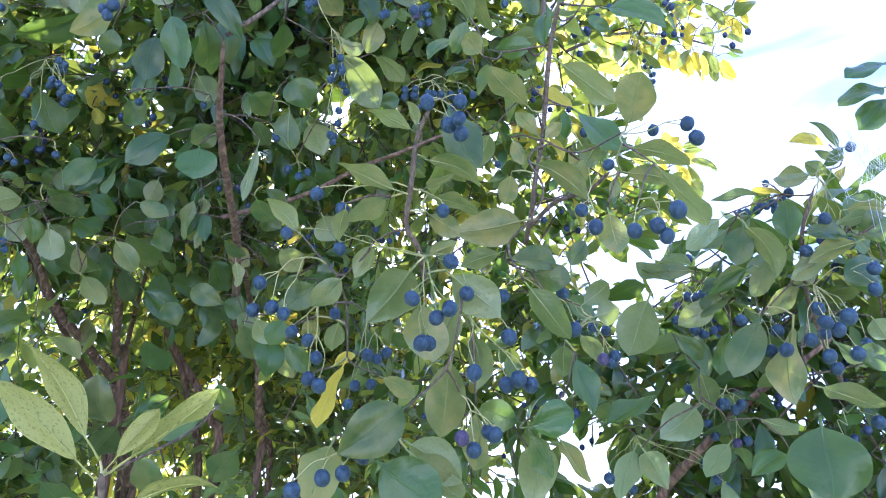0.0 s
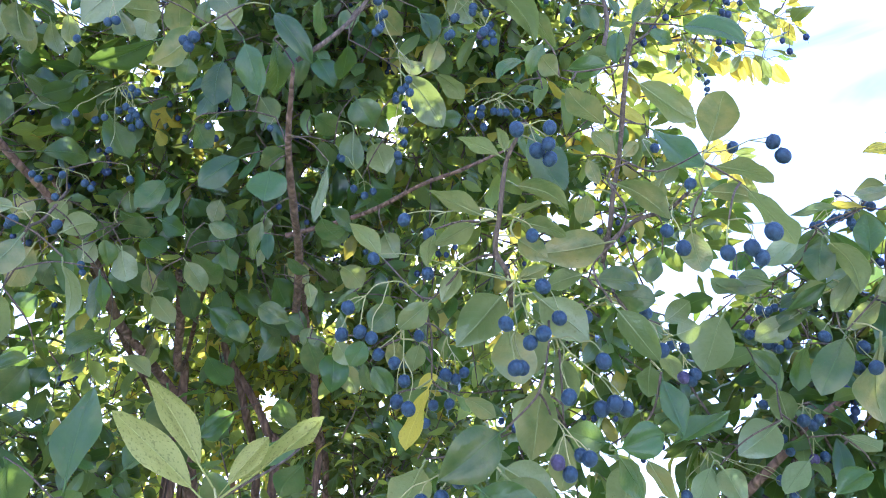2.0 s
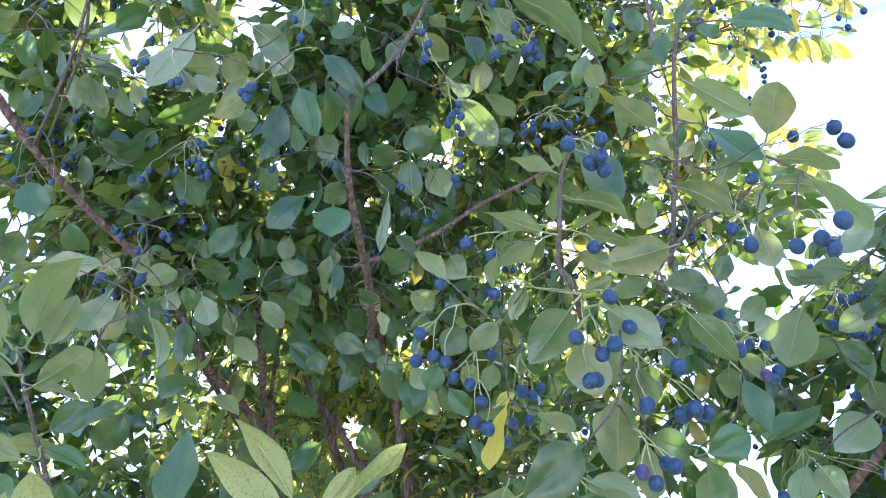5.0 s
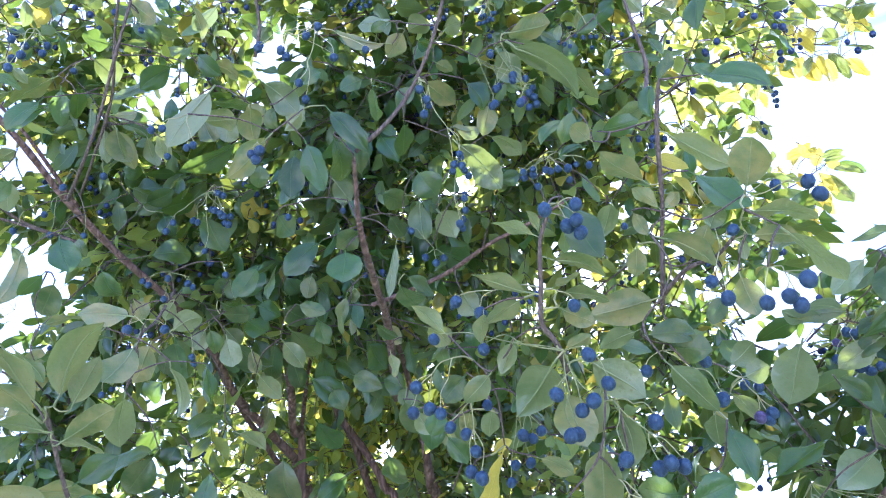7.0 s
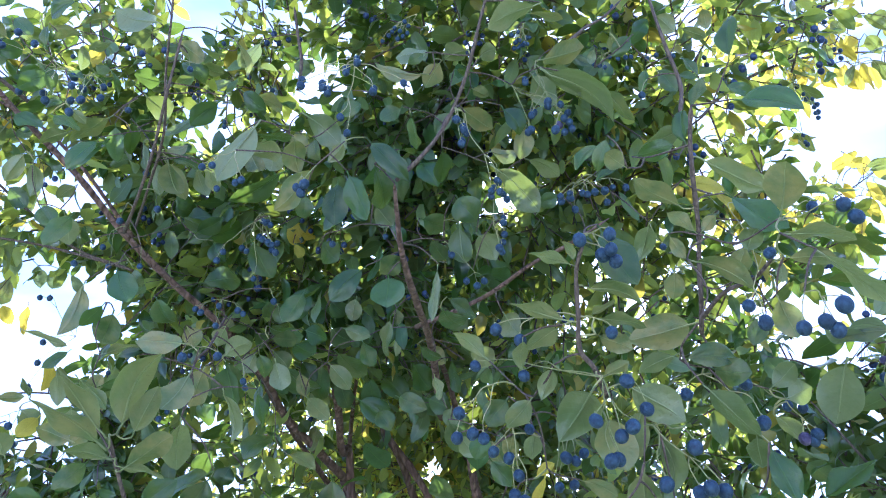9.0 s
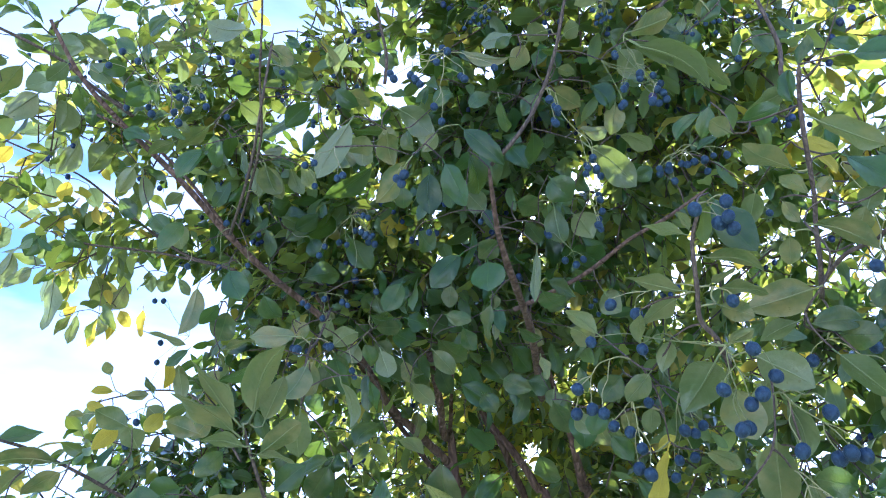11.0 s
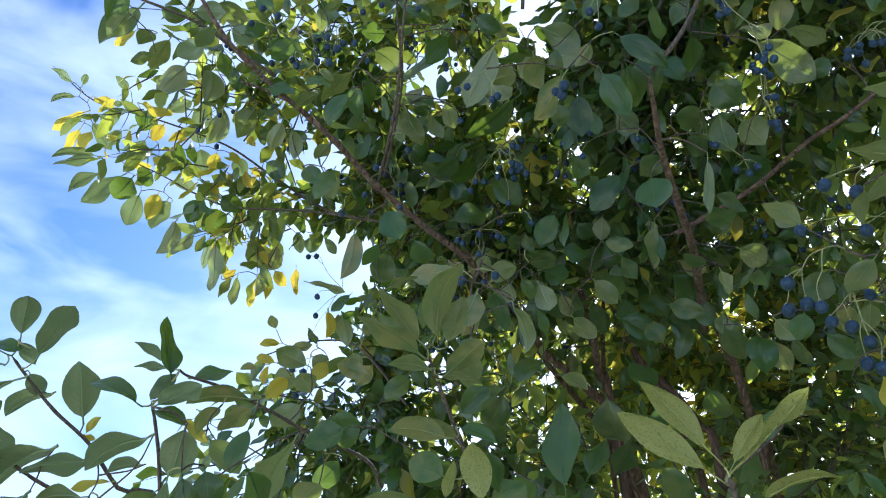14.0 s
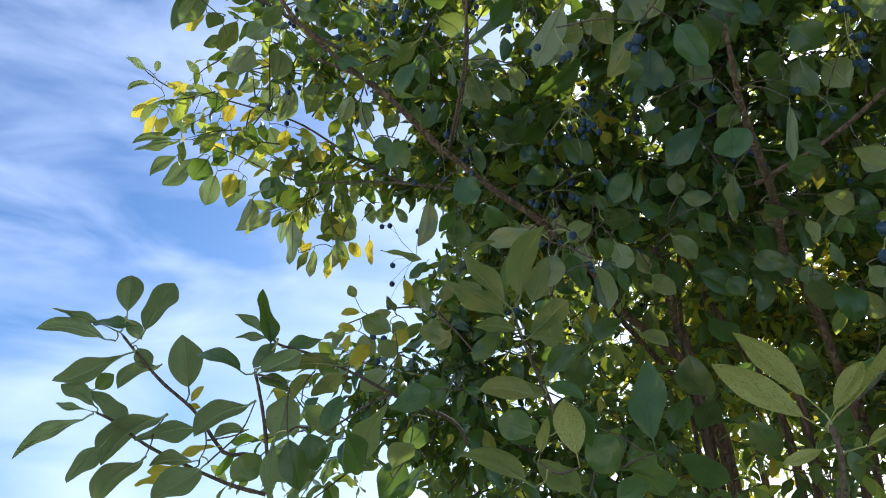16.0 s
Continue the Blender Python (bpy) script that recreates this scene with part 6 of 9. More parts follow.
leaf(backtwig, "Y", (0.228, 1.313, 2.298), (0.198, 1.303, 2.259), (0.58, -0.78, -0.23), 0.023)
leaf(backtwig, "Y", (0.402, 1.287, 2.636), (0.361, 1.274, 2.588), (0.11, -0.98, 0.17), 0.030)
leaf(backtwig, "T", (0.399, 1.330, 2.559), (0.424, 1.348, 2.511), (-0.28, -0.85, -0.45), 0.030)
leaf(backtwig, "U", (0.390, 1.269, 2.454), (0.436, 1.335, 2.431), (0.52, -0.06, 0.86), 0.038)
berries_at(backtwig, (0.386, 1.141, 2.468), [(0.400, 1.155, 2.452, 0.0043), (0.415, 1.164, 2.443, 0.0043), (0.416, 1.172, 2.429, 0.0049), (0.416, 1.178, 2.419, 0.0043), (0.386, 1.190, 2.382, 0.0043), (0.388, 1.198, 2.371, 0.0043), (0.531, 1.310, 2.762, 0.0064), (0.510, 1.317, 2.740, 0.0077), (0.523, 1.329, 2.725, 0.0058), (0.550, 1.350, 2.701, 0.0064), (0.586, 1.319, 2.774, 0.0077)])
boughsix = limb(fringe_tree, "branch", [(-0.625, 0.865, 2.033), (-0.604, 0.799, 1.951), (-0.580, 0.738, 1.904), (-0.587, 0.740, 1.857)], 0.0024, 0.0015, twig_bark)
leaf(boughsix, "U", (-0.568, 0.709, 1.817), (-0.611, 0.769, 1.764), (-0.64, 0.19, 0.74), 0.042)
leaf(boughsix, "T", (-0.540, 0.753, 1.754), (-0.638, 0.782, 1.735), (-0.33, -0.85, 0.42), 0.043)
leaf(boughsix, "T", (-0.494, 0.764, 1.862), (-0.487, 0.779, 1.810), (0.98, -0.15, 0.08), 0.024)
leaf(boughsix, "T", (-0.448, 1.099, 1.922), (-0.425, 1.102, 1.879), (0.19, -0.98, 0.03), 0.036)
leaf(boughsix, "T", (-0.446, 0.929, 2.010), (-0.396, 0.929, 1.985), (-0.09, -0.98, -0.18), 0.026)
leaf(boughsix, "T", (-0.381, 1.006, 1.910), (-0.327, 1.006, 1.879), (-0.07, -0.99, -0.09), 0.034)
leaf(boughsix, "U", (-0.478, 0.948, 1.962), (-0.456, 0.993, 1.925), (-0.52, 0.68, 0.52), 0.032)
leaf(boughsix, "U", (-0.546, 1.006, 1.931), (-0.529, 1.064, 1.900), (-0.63, 0.50, 0.59), 0.033)
berries_at(boughsix, (-0.558, 0.715, 1.914), [(-0.566, 0.690, 1.891, 0.0072), (-0.521, 0.703, 1.891, 0.0064)])
sprig = limb(fringe_tree, "branch", [(-0.896, 1.003, 1.834), (-0.949, 0.988, 1.911), (-0.997, 0.960, 1.966), (-1.062, 0.929, 1.978), (-1.130, 0.907, 1.970), (-1.200, 0.898, 1.962)], 0.0024, 0.0013, twig_bark)
leaf(sprig, "Y", (-1.116, 0.888, 1.974), (-1.144, 0.853, 1.968), (0.73, -0.63, 0.26), 0.021)
leaf(sprig, "Y", (-1.134, 0.894, 1.938), (-1.179, 0.878, 1.955), (0.40, -0.88, 0.26), 0.023)
leaf(sprig, "Y", (-1.146, 0.885, 1.937), (-1.159, 0.883, 1.896), (0.17, -0.99, 0.01), 0.020)
leaf(sprig, "U", (-1.110, 0.898, 1.965), (-1.071, 0.926, 1.971), (-0.53, 0.62, 0.57), 0.022)
leaf(sprig, "Y", (-1.120, 0.919, 1.914), (-1.146, 0.880, 1.867), (0.86, -0.51, -0.04), 0.033)
leaf(sprig, "U", (-1.108, 0.923, 1.924), (-1.166, 0.921, 1.907), (-0.18, 0.83, 0.53), 0.047)
leaf(sprig, "U", (-1.065, 0.933, 1.967), (-1.054, 0.895, 1.996), (0.16, 0.63, 0.76), 0.023)
leaf(sprig, "U", (-1.012, 0.946, 1.970), (-0.994, 0.916, 2.015), (-0.33, 0.72, 0.61), 0.026)
leaf(sprig, "U", (-0.999, 0.965, 1.954), (-1.008, 0.991, 1.920), (-0.57, 0.57, 0.59), 0.030)
leaf(sprig, "Y", (-1.040, 0.942, 1.937), (-1.057, 0.919, 1.893), (0.81, -0.59, 0.01), 0.032)
leaf(sprig, "U", (-1.066, 0.916, 1.946), (-1.044, 0.949, 1.920), (-0.65, 0.69, 0.31), 0.037)
leaf(sprig, "U", (-1.165, 0.872, 1.934), (-1.206, 0.864, 1.932), (-0.14, 0.55, 0.83), 0.019)
leaf(sprig, "Y", (-1.016, 0.908, 2.031), (-1.014, 0.904, 1.967), (1.00, -0.02, 0.03), 0.030)
leaf(sprig, "U", (-0.965, 0.957, 1.967), (-0.920, 0.940, 1.998), (-0.23, 0.67, 0.70), 0.029)
leaf(sprig, "U", (-0.960, 0.985, 1.925), (-1.017, 0.997, 1.892), (-0.19, 0.76, 0.63), 0.034)
leaf(sprig, "U", (-1.119, 0.872, 1.998), (-1.116, 0.850, 2.022), (-0.68, 0.50, 0.55), 0.021)
berries_at(sprig, (-1.081, 0.932, 1.947), [(-1.073, 0.941, 1.942, 0.0070), (-1.098, 0.932, 1.921, 0.0076), (-1.114, 0.916, 1.927, 0.0076), (-1.098, 0.949, 1.891, 0.0076), (-1.122, 0.937, 1.879, 0.0070)])
backlow = limb(fringe_tree, "branch", [(0.219, 1.606, 2.376), (0.327, 1.663, 2.421), (0.414, 1.704, 2.488), (0.516, 1.761, 2.529), (0.626, 1.809, 2.592), (0.710, 1.803, 2.636)], 0.0030, 0.0015, twig_bark)
leaf(backlow, "Y", (0.586, 1.742, 2.593), (0.651, 1.758, 2.680), (-0.52, -0.68, 0.52), 0.050)
leaf(backlow, "Y", (0.645, 1.756, 2.591), (0.678, 1.761, 2.658), (-0.02, -1.00, 0.09), 0.036)
leaf(backlow, "U", (0.676, 1.756, 2.603), (0.725, 1.752, 2.630), (-0.25, 0.78, 0.57), 0.026)
leaf(backlow, "T", (0.691, 1.760, 2.602), (0.763, 1.745, 2.551), (0.06, -0.93, 0.35), 0.036)
leaf(backlow, "U", (0.655, 1.773, 2.563), (0.753, 1.846, 2.527), (0.40, -0.07, 0.92), 0.057)
leaf(backlow, "Y", (0.638, 1.776, 2.551), (0.723, 1.837, 2.554), (0.56, -0.79, 0.23), 0.046)
leaf(backlow, "Y", (0.607, 1.776, 2.539), (0.635, 1.834, 2.443), (0.61, -0.74, -0.27), 0.046)
leaf(backlow, "Y", (0.620, 1.783, 2.531), (0.670, 1.779, 2.459), (0.30, -0.92, 0.25), 0.040)
leaf(backlow, "Y", (0.430, 1.734, 2.546), (0.439, 1.736, 2.467), (-0.84, -0.53, -0.11), 0.037)
leaf(backlow, "Y", (0.473, 1.747, 2.537), (0.427, 1.757, 2.455), (-0.64, -0.72, 0.28), 0.044)
leaf(backlow, "Y", (0.300, 1.695, 2.565), (0.307, 1.698, 2.486), (0.38, -0.93, 0.00), 0.036)
leaf(backlow, "Y", (0.410, 1.699, 2.601), (0.382, 1.694, 2.540), (-0.50, -0.82, 0.30), 0.031)
leaf(backlow, "Y", (0.499, 1.765, 2.516), (0.532, 1.818, 2.470), (0.43, -0.73, -0.53), 0.036)
leaf(backlow, "Y", (0.281, 1.680, 2.586), (0.288, 1.707, 2.539), (0.43, -0.81, -0.40), 0.025)
leaf(backlow, "U", (0.542, 1.779, 2.508), (0.481, 1.797, 2.450), (-0.49, 0.54, 0.69), 0.040)
boughseven = limb(fringe_tree, "branch", [(0.121, 0.716, 2.137), (0.131, 0.724, 2.190), (0.124, 0.714, 2.245), (0.120, 0.712, 2.287), (0.117, 0.715, 2.342), (0.114, 0.714, 2.406)], 0.0030, 0.0020, twig_bark)
boughnine = limb(fringe_tree, "branch", [(-0.004, 0.763, 2.352), (0.020, 0.775, 2.382), (0.053, 0.790, 2.411), (0.084, 0.800, 2.448)], 0.0030, 0.0016, twig_bark)
boughten = limb(fringe_tree, "branch", [(-0.454, 0.739, 2.364), (-0.440, 0.719, 2.404), (-0.438, 0.696, 2.445), (-0.436, 0.674, 2.486)], 0.0032, 0.0020, twig_bark)

berries_at(boughtwo, (-0.611, 0.480, 2.222), [(-0.619, 0.460, 2.187, 0.0055), (-0.611, 0.471, 2.170, 0.0060), (-0.585, 0.476, 2.170, 0.0051), (-0.628, 0.474, 2.157, 0.0059)])
berries_at(boughfive, (-0.272, 0.562, 2.208), [(-0.274, 0.541, 2.175, 0.0053), (-0.258, 0.539, 2.185, 0.0054), (-0.245, 0.560, 2.151, 0.0058), (-0.306, 0.542, 2.161, 0.0054), (-0.301, 0.547, 2.154, 0.0055), (-0.206, 0.565, 2.158, 0.0050), (-0.332, 0.534, 2.165, 0.0058), (-0.290, 0.564, 2.126, 0.0055), (-0.285, 0.575, 2.108, 0.0053)])
berries_at(boughfive, (-0.155, 0.617, 2.146), [(-0.150, 0.601, 2.113, 0.0058), (-0.143, 0.609, 2.101, 0.0053), (-0.149, 0.616, 2.086, 0.0055)])
berries_at(boughfive, (-0.437, 0.565, 2.113), [(-0.433, 0.568, 2.063, 0.0051), (-0.425, 0.568, 2.065, 0.0054), (-0.458, 0.550, 2.084, 0.0052), (-0.471, 0.548, 2.083, 0.0053)])
berries_at(boughfour, (-0.690, 0.646, 2.338), [(-0.700, 0.641, 2.312, 0.0058)])
berries_at(boughtwo, (-0.592, 0.626, 2.387), [(-0.591, 0.637, 2.362, 0.0053)])
berries_at(boughtwo, (-0.682, 0.686, 2.240), [(-0.687, 0.693, 2.220, 0.0055)])
berries_at(boughtwo, (-0.687, 0.718, 2.205), [(-0.679, 0.723, 2.169, 0.0060)])
berries_at(boughtwo, (-0.739, 0.722, 2.194), [(-0.741, 0.716, 2.156, 0.0060)])
berries_at(boughtwo, (-0.819, 0.733, 2.138), [(-0.825, 0.728, 2.101, 0.0057)])
berries_at(boughtwo, (-0.772, 0.741, 2.160), [(-0.771, 0.744, 2.093, 0.0055), (-0.775, 0.728, 2.121, 0.0053)])
berries_at(boughtwo, (-0.726, 0.756, 2.129), [(-0.721, 0.756, 2.090, 0.0052)])
berries_at(boughsix, (-0.545, 0.795, 2.159), [(-0.599, 0.783, 2.091, 0.0060), (-0.586, 0.779, 2.102, 0.0055), (-0.550, 0.788, 2.101, 0.0051), (-0.522, 0.786, 2.116, 0.0056), (-0.514, 0.789, 2.111, 0.0058), (-0.509, 0.793, 2.107, 0.0056), (-0.505, 0.800, 2.096, 0.0059), (-0.546, 0.810, 2.062, 0.0050), (-0.513, 0.775, 2.139, 0.0055)])
berries_at(boughsix, (-0.514, 0.784, 2.156), [(-0.506, 0.779, 2.135, 0.0055)])
berries_at(lead, (-0.326, 0.831, 2.125), [(-0.332, 0.831, 2.107, 0.0051)])
berries_at(lead, (-0.247, 0.865, 2.101), [(-0.237, 0.867, 2.079, 0.0056)])
berries_at(boughtwo, (-0.589, 0.726, 2.223), [(-0.580, 0.732, 2.191, 0.0059)])
berries_at(lead, (-0.404, 0.817, 2.125), [(-0.415, 0.816, 2.102, 0.0056)])
berries_at(boughsix, (-0.614, 0.832, 2.047), [(-0.644, 0.808, 2.025, 0.0053), (-0.637, 0.813, 2.020, 0.0058), (-0.606, 0.815, 2.027, 0.0055), (-0.617, 0.828, 2.000, 0.0055), (-0.578, 0.825, 2.019, 0.0058), (-0.571, 0.830, 2.014, 0.0051), (-0.622, 0.849, 1.959, 0.0058)])
berries_at(boughsix, (-0.531, 0.834, 2.053), [(-0.520, 0.833, 2.028, 0.0057)])
berries_at(boughsix, (-0.590, 0.870, 1.955), [(-0.588, 0.877, 1.920, 0.0058), (-0.587, 0.883, 1.911, 0.0052)])
berries_at(boughsix, (-0.666, 0.834, 1.994), [(-0.677, 0.835, 1.962, 0.0058)])
berries_at(boughsix, (-0.721, 0.866, 1.909), [(-0.730, 0.871, 1.875, 0.0052)])
berries_at(boughone, (-0.144, 0.859, 2.191), [(-0.146, 0.836, 2.172, 0.0051), (-0.144, 0.847, 2.154, 0.0059), (-0.139, 0.852, 2.146, 0.0059), (-0.156, 0.839, 2.163, 0.0059), (-0.149, 0.863, 2.121, 0.0055), (-0.156, 0.879, 2.088, 0.0053)])
berries_at(boughthree, (-0.867, 0.825, 2.638), [(-0.865, 0.826, 2.614, 0.0050), (-0.853, 0.826, 2.619, 0.0056)])
berries_at(boughthree, (-0.731, 0.918, 2.526), [(-0.722, 0.921, 2.496, 0.0057), (-0.719, 0.917, 2.504, 0.0058)])
berries_at(boughten, (-0.687, 0.839, 2.670), [(-0.695, 0.845, 2.647, 0.0053)])
berries_at(boughten, (-0.647, 0.882, 2.604), [(-0.655, 0.889, 2.581, 0.0052)])
berries_at(boughten, (-0.605, 0.905, 2.577), [(-0.612, 0.913, 2.554, 0.0056)])
berries_at(boughthree, (-1.013, 0.774, 2.664), [(-1.009, 0.777, 2.648, 0.0058)])
berries_at(sprig, (-0.933, 1.141, 2.010), [(-0.932, 1.151, 1.987, 0.0060)])
berries_at(sprig, (-1.037, 1.077, 2.085), [(-1.040, 1.086, 2.064, 0.0052)])
berries_at(mainlimb, (-0.802, 1.185, 2.020), [(-0.805, 1.182, 1.981, 0.0055)])
berries_at(stemthree, (-0.259, 1.241, 2.138), [(-0.255, 1.236, 2.102, 0.0059), (-0.244, 1.246, 2.086, 0.0054), (-0.244, 1.233, 2.111, 0.0056)])
berries_at(boughnine, (-0.101, 0.991, 2.631), [(-0.112, 0.993, 2.607, 0.0050), (-0.119, 0.999, 2.593, 0.0057), (-0.095, 0.995, 2.609, 0.0059), (-0.107, 1.006, 2.585, 0.0058)])
berries_at(backtwig, (0.053, 1.067, 2.587), [(0.030, 1.059, 2.541, 0.0059), (0.040, 1.060, 2.543, 0.0057), (0.048, 1.061, 2.546, 0.0052), (0.061, 1.056, 2.560, 0.0058)])
berries_at(backtwig, (0.167, 1.090, 2.584), [(0.159, 1.078, 2.558, 0.0052), (0.165, 1.081, 2.556, 0.0058)])
berries_at(backtwig, (0.237, 1.116, 2.574), [(0.236, 1.100, 2.548, 0.0051), (0.238, 1.108, 2.535, 0.0058)])
berries_at(backtwig, (0.231, 1.086, 2.616), [(0.230, 1.075, 2.592, 0.0052)])
berries_at(boughten, (-0.347, 0.917, 2.664), [(-0.364, 0.923, 2.636, 0.0054), (-0.350, 0.924, 2.639, 0.0053), (-0.343, 0.929, 2.632, 0.0057), (-0.336, 0.926, 2.642, 0.0052), (-0.326, 0.931, 2.636, 0.0054)])
berries_at(boughfive, (-0.052, 0.689, 2.234), [(-0.068, 0.665, 2.203, 0.0050), (-0.044, 0.687, 2.173, 0.0053), (-0.067, 0.687, 2.164, 0.0054), (-0.027, 0.690, 2.174, 0.0051), (-0.075, 0.696, 2.144, 0.0056), (-0.026, 0.699, 2.157, 0.0054), (-0.020, 0.703, 2.152, 0.0057), (-0.018, 0.708, 2.144, 0.0057), (-0.028, 0.708, 2.141, 0.0054)])
berries_at(upright, (-0.022, 0.608, 2.096), [(-0.032, 0.612, 2.074, 0.0059)])
berries_at(boughone, (-0.017, 0.765, 2.098), [(-0.048, 0.748, 2.059, 0.0056), (-0.036, 0.749, 2.062, 0.0058), (-0.032, 0.757, 2.048, 0.0053), (-0.003, 0.753, 2.067, 0.0055), (-0.019, 0.750, 2.067, 0.0052), (0.010, 0.756, 2.068, 0.0060), (0.010, 0.763, 2.054, 0.0052)])
berries_at(boughone, (0.060, 0.811, 2.040), [(0.058, 0.801, 2.003, 0.0053), (0.071, 0.807, 1.997, 0.0051)])
berries_at(boughseven, (0.090, 0.713, 2.203), [(0.079, 0.711, 2.177, 0.0053)])
berries_at(backtwig, (0.467, 1.156, 2.623), [(0.456, 1.137, 2.568, 0.0058), (0.465, 1.144, 2.558, 0.0057), (0.490, 1.159, 2.540, 0.0051), (0.471, 1.127, 2.592, 0.0054), (0.489, 1.166, 2.527, 0.0054)])
berries_at(backtwig, (0.402, 1.192, 2.522), [(0.366, 1.161, 2.487, 0.0057), (0.398, 1.170, 2.484, 0.0055), (0.411, 1.185, 2.461, 0.0056), (0.429, 1.195, 2.450, 0.0058), (0.429, 1.202, 2.437, 0.0057), (0.427, 1.207, 2.427, 0.0054)])
berries_at(backtwig, (0.391, 1.226, 2.419), [(0.398, 1.225, 2.382, 0.0054)])

leaf(boughtwo, "U", (-0.667, 0.638, 2.488), (-0.751, 0.617, 2.531), (-0.28, 0.96, -0.09), 0.060)
leaf(boughtwo, "U", (-0.705, 0.667, 2.515), (-0.745, 0.652, 2.488), (-0.59, 0.10, 0.80), 0.029)
leaf(boughtwo, "U", (-0.623, 0.629, 2.432), (-0.587, 0.659, 2.395), (0.11, 0.71, 0.69), 0.036)
leaf(boughfour, "U", (-0.628, 0.689, 2.432), (-0.600, 0.737, 2.442), (-0.08, -0.17, 0.98), 0.035)
leaf(boughfour, "T", (-0.649, 0.676, 2.437), (-0.618, 0.711, 2.405), (0.80, -0.57, 0.16), 0.052)
leaf(boughtwo, "U", (-0.514, 0.634, 2.401), (-0.516, 0.685, 2.364), (0.57, 0.49, 0.66), 0.028)
leaf(boughten, "U", (-0.495, 0.683, 2.438), (-0.522, 0.670, 2.372), (-0.49, 0.87, 0.02), 0.031)
leaf(boughtwo, "T", (-0.483, 0.622, 2.276), (-0.450, 0.647, 2.248), (-0.01, -0.75, -0.66), 0.029)
leaf(boughtwo, "T", (-0.558, 0.683, 2.327), (-0.603, 0.673, 2.280), (0.72, -0.32, -0.61), 0.037)
leaf(boughfour, "U", (-0.563, 0.703, 2.353), (-0.671, 0.694, 2.294), (-0.10, 0.99, 0.04), 0.032)
leaf(boughten, "U", (-0.454, 0.641, 2.225), (-0.510, 0.634, 2.127), (-0.26, 0.96, 0.09), 0.047)
leaf(boughten, "T", (-0.513, 0.714, 2.268), (-0.457, 0.738, 2.268), (-0.04, 0.11, -0.99), 0.028)
leaf(boughten, "U", (-0.415, 0.670, 2.206), (-0.430, 0.727, 2.182), (-0.59, 0.17, 0.79), 0.040)
leaf(boughten, "U", (-0.405, 0.673, 2.251), (-0.353, 0.705, 2.204), (0.04, 0.79, 0.61), 0.043)
leaf(lead, "T", (-0.389, 0.681, 2.207), (-0.383, 0.696, 2.172), (-0.42, -0.81, -0.40), 0.029)
leaf(boughfive, "U", (-0.346, 0.614, 2.100), (-0.390, 0.595, 2.028), (-0.86, 0.23, 0.46), 0.035)
leaf(boughfive, "T", (-0.373, 0.640, 2.078), (-0.380, 0.657, 2.050), (0.27, -0.80, -0.54), 0.025)
leaf(boughten, "T", (-0.514, 0.832, 2.278), (-0.660, 0.879, 2.271), (0.04, -0.01, -1.00), 0.047)
leaf(boughfour, "U", (-0.550, 0.757, 2.271), (-0.490, 0.768, 2.264), (0.07, 0.19, 0.98), 0.048)
leaf(boughfour, "T", (-0.691, 0.746, 2.287), (-0.653, 0.771, 2.272), (0.60, -0.70, 0.40), 0.039)
leaf(boughfour, "U", (-0.636, 0.773, 2.284), (-0.646, 0.820, 2.254), (0.25, 0.55, 0.80), 0.037)
leaf(boughfour, "U", (-0.726, 0.775, 2.317), (-0.699, 0.796, 2.245), (-0.84, 0.51, -0.16), 0.049)
leaf(boughfour, "U", (-0.758, 0.789, 2.331), (-0.771, 0.829, 2.281), (0.19, 0.79, 0.58), 0.040)
leaf(boughfour, "T", (-0.734, 0.744, 2.467), (-0.781, 0.717, 2.479), (-0.06, -0.32, -0.95), 0.043)
leaf(mainlimb, "U", (-0.769, 0.739, 2.449), (-0.750, 0.788, 2.414), (0.15, 0.54, 0.83), 0.061)
leaf(boughfour, "T", (-0.768, 0.721, 2.375), (-0.806, 0.780, 2.349), (0.66, 0.09, -0.75), 0.030)
leaf(mainlimb, "T", (-0.813, 0.732, 2.386), (-0.829, 0.777, 2.335), (0.03, -0.74, -0.67), 0.040)
leaf(boughfour, "U", (-0.755, 0.747, 2.342), (-0.755, 0.765, 2.289), (0.15, 0.93, 0.32), 0.021)
leaf(boughfour, "U", (-0.701, 0.734, 2.299), (-0.666, 0.753, 2.313), (-0.33, 0.88, -0.33), 0.033)
leaf(boughfive, "U", (-0.313, 0.629, 2.142), (-0.348, 0.653, 2.131), (0.32, 0.76, 0.56), 0.021)
leaf(boughten, "T", (-0.460, 0.751, 2.455), (-0.461, 0.766, 2.418), (0.53, -0.78, -0.33), 0.028)
leaf(boughten, "T", (-0.447, 0.776, 2.466), (-0.473, 0.780, 2.445), (0.59, -0.20, -0.79), 0.030)
leaf(boughten, "T", (-0.684, 0.811, 2.603), (-0.710, 0.795, 2.626), (0.29, -0.90, -0.32), 0.022)
leaf(boughten, "U", (-0.547, 0.749, 2.392), (-0.514, 0.793, 2.377), (0.29, 0.11, 0.95), 0.047)
leaf(boughfive, "U", (-0.194, 0.658, 2.291), (-0.254, 0.665, 2.307), (0.07, 0.99, -0.15), 0.036)
leaf(boughfive, "T", (-0.197, 0.632, 2.268), (-0.220, 0.626, 2.249), (0.58, -0.66, -0.48), 0.016)
leaf(boughfive, "U", (-0.204, 0.670, 2.262), (-0.269, 0.622, 2.260), (-0.57, 0.79, -0.22), 0.032)
leaf(boughfive, "U", (-0.184, 0.667, 2.282), (-0.214, 0.686, 2.254), (-0.49, 0.38, 0.78), 0.033)
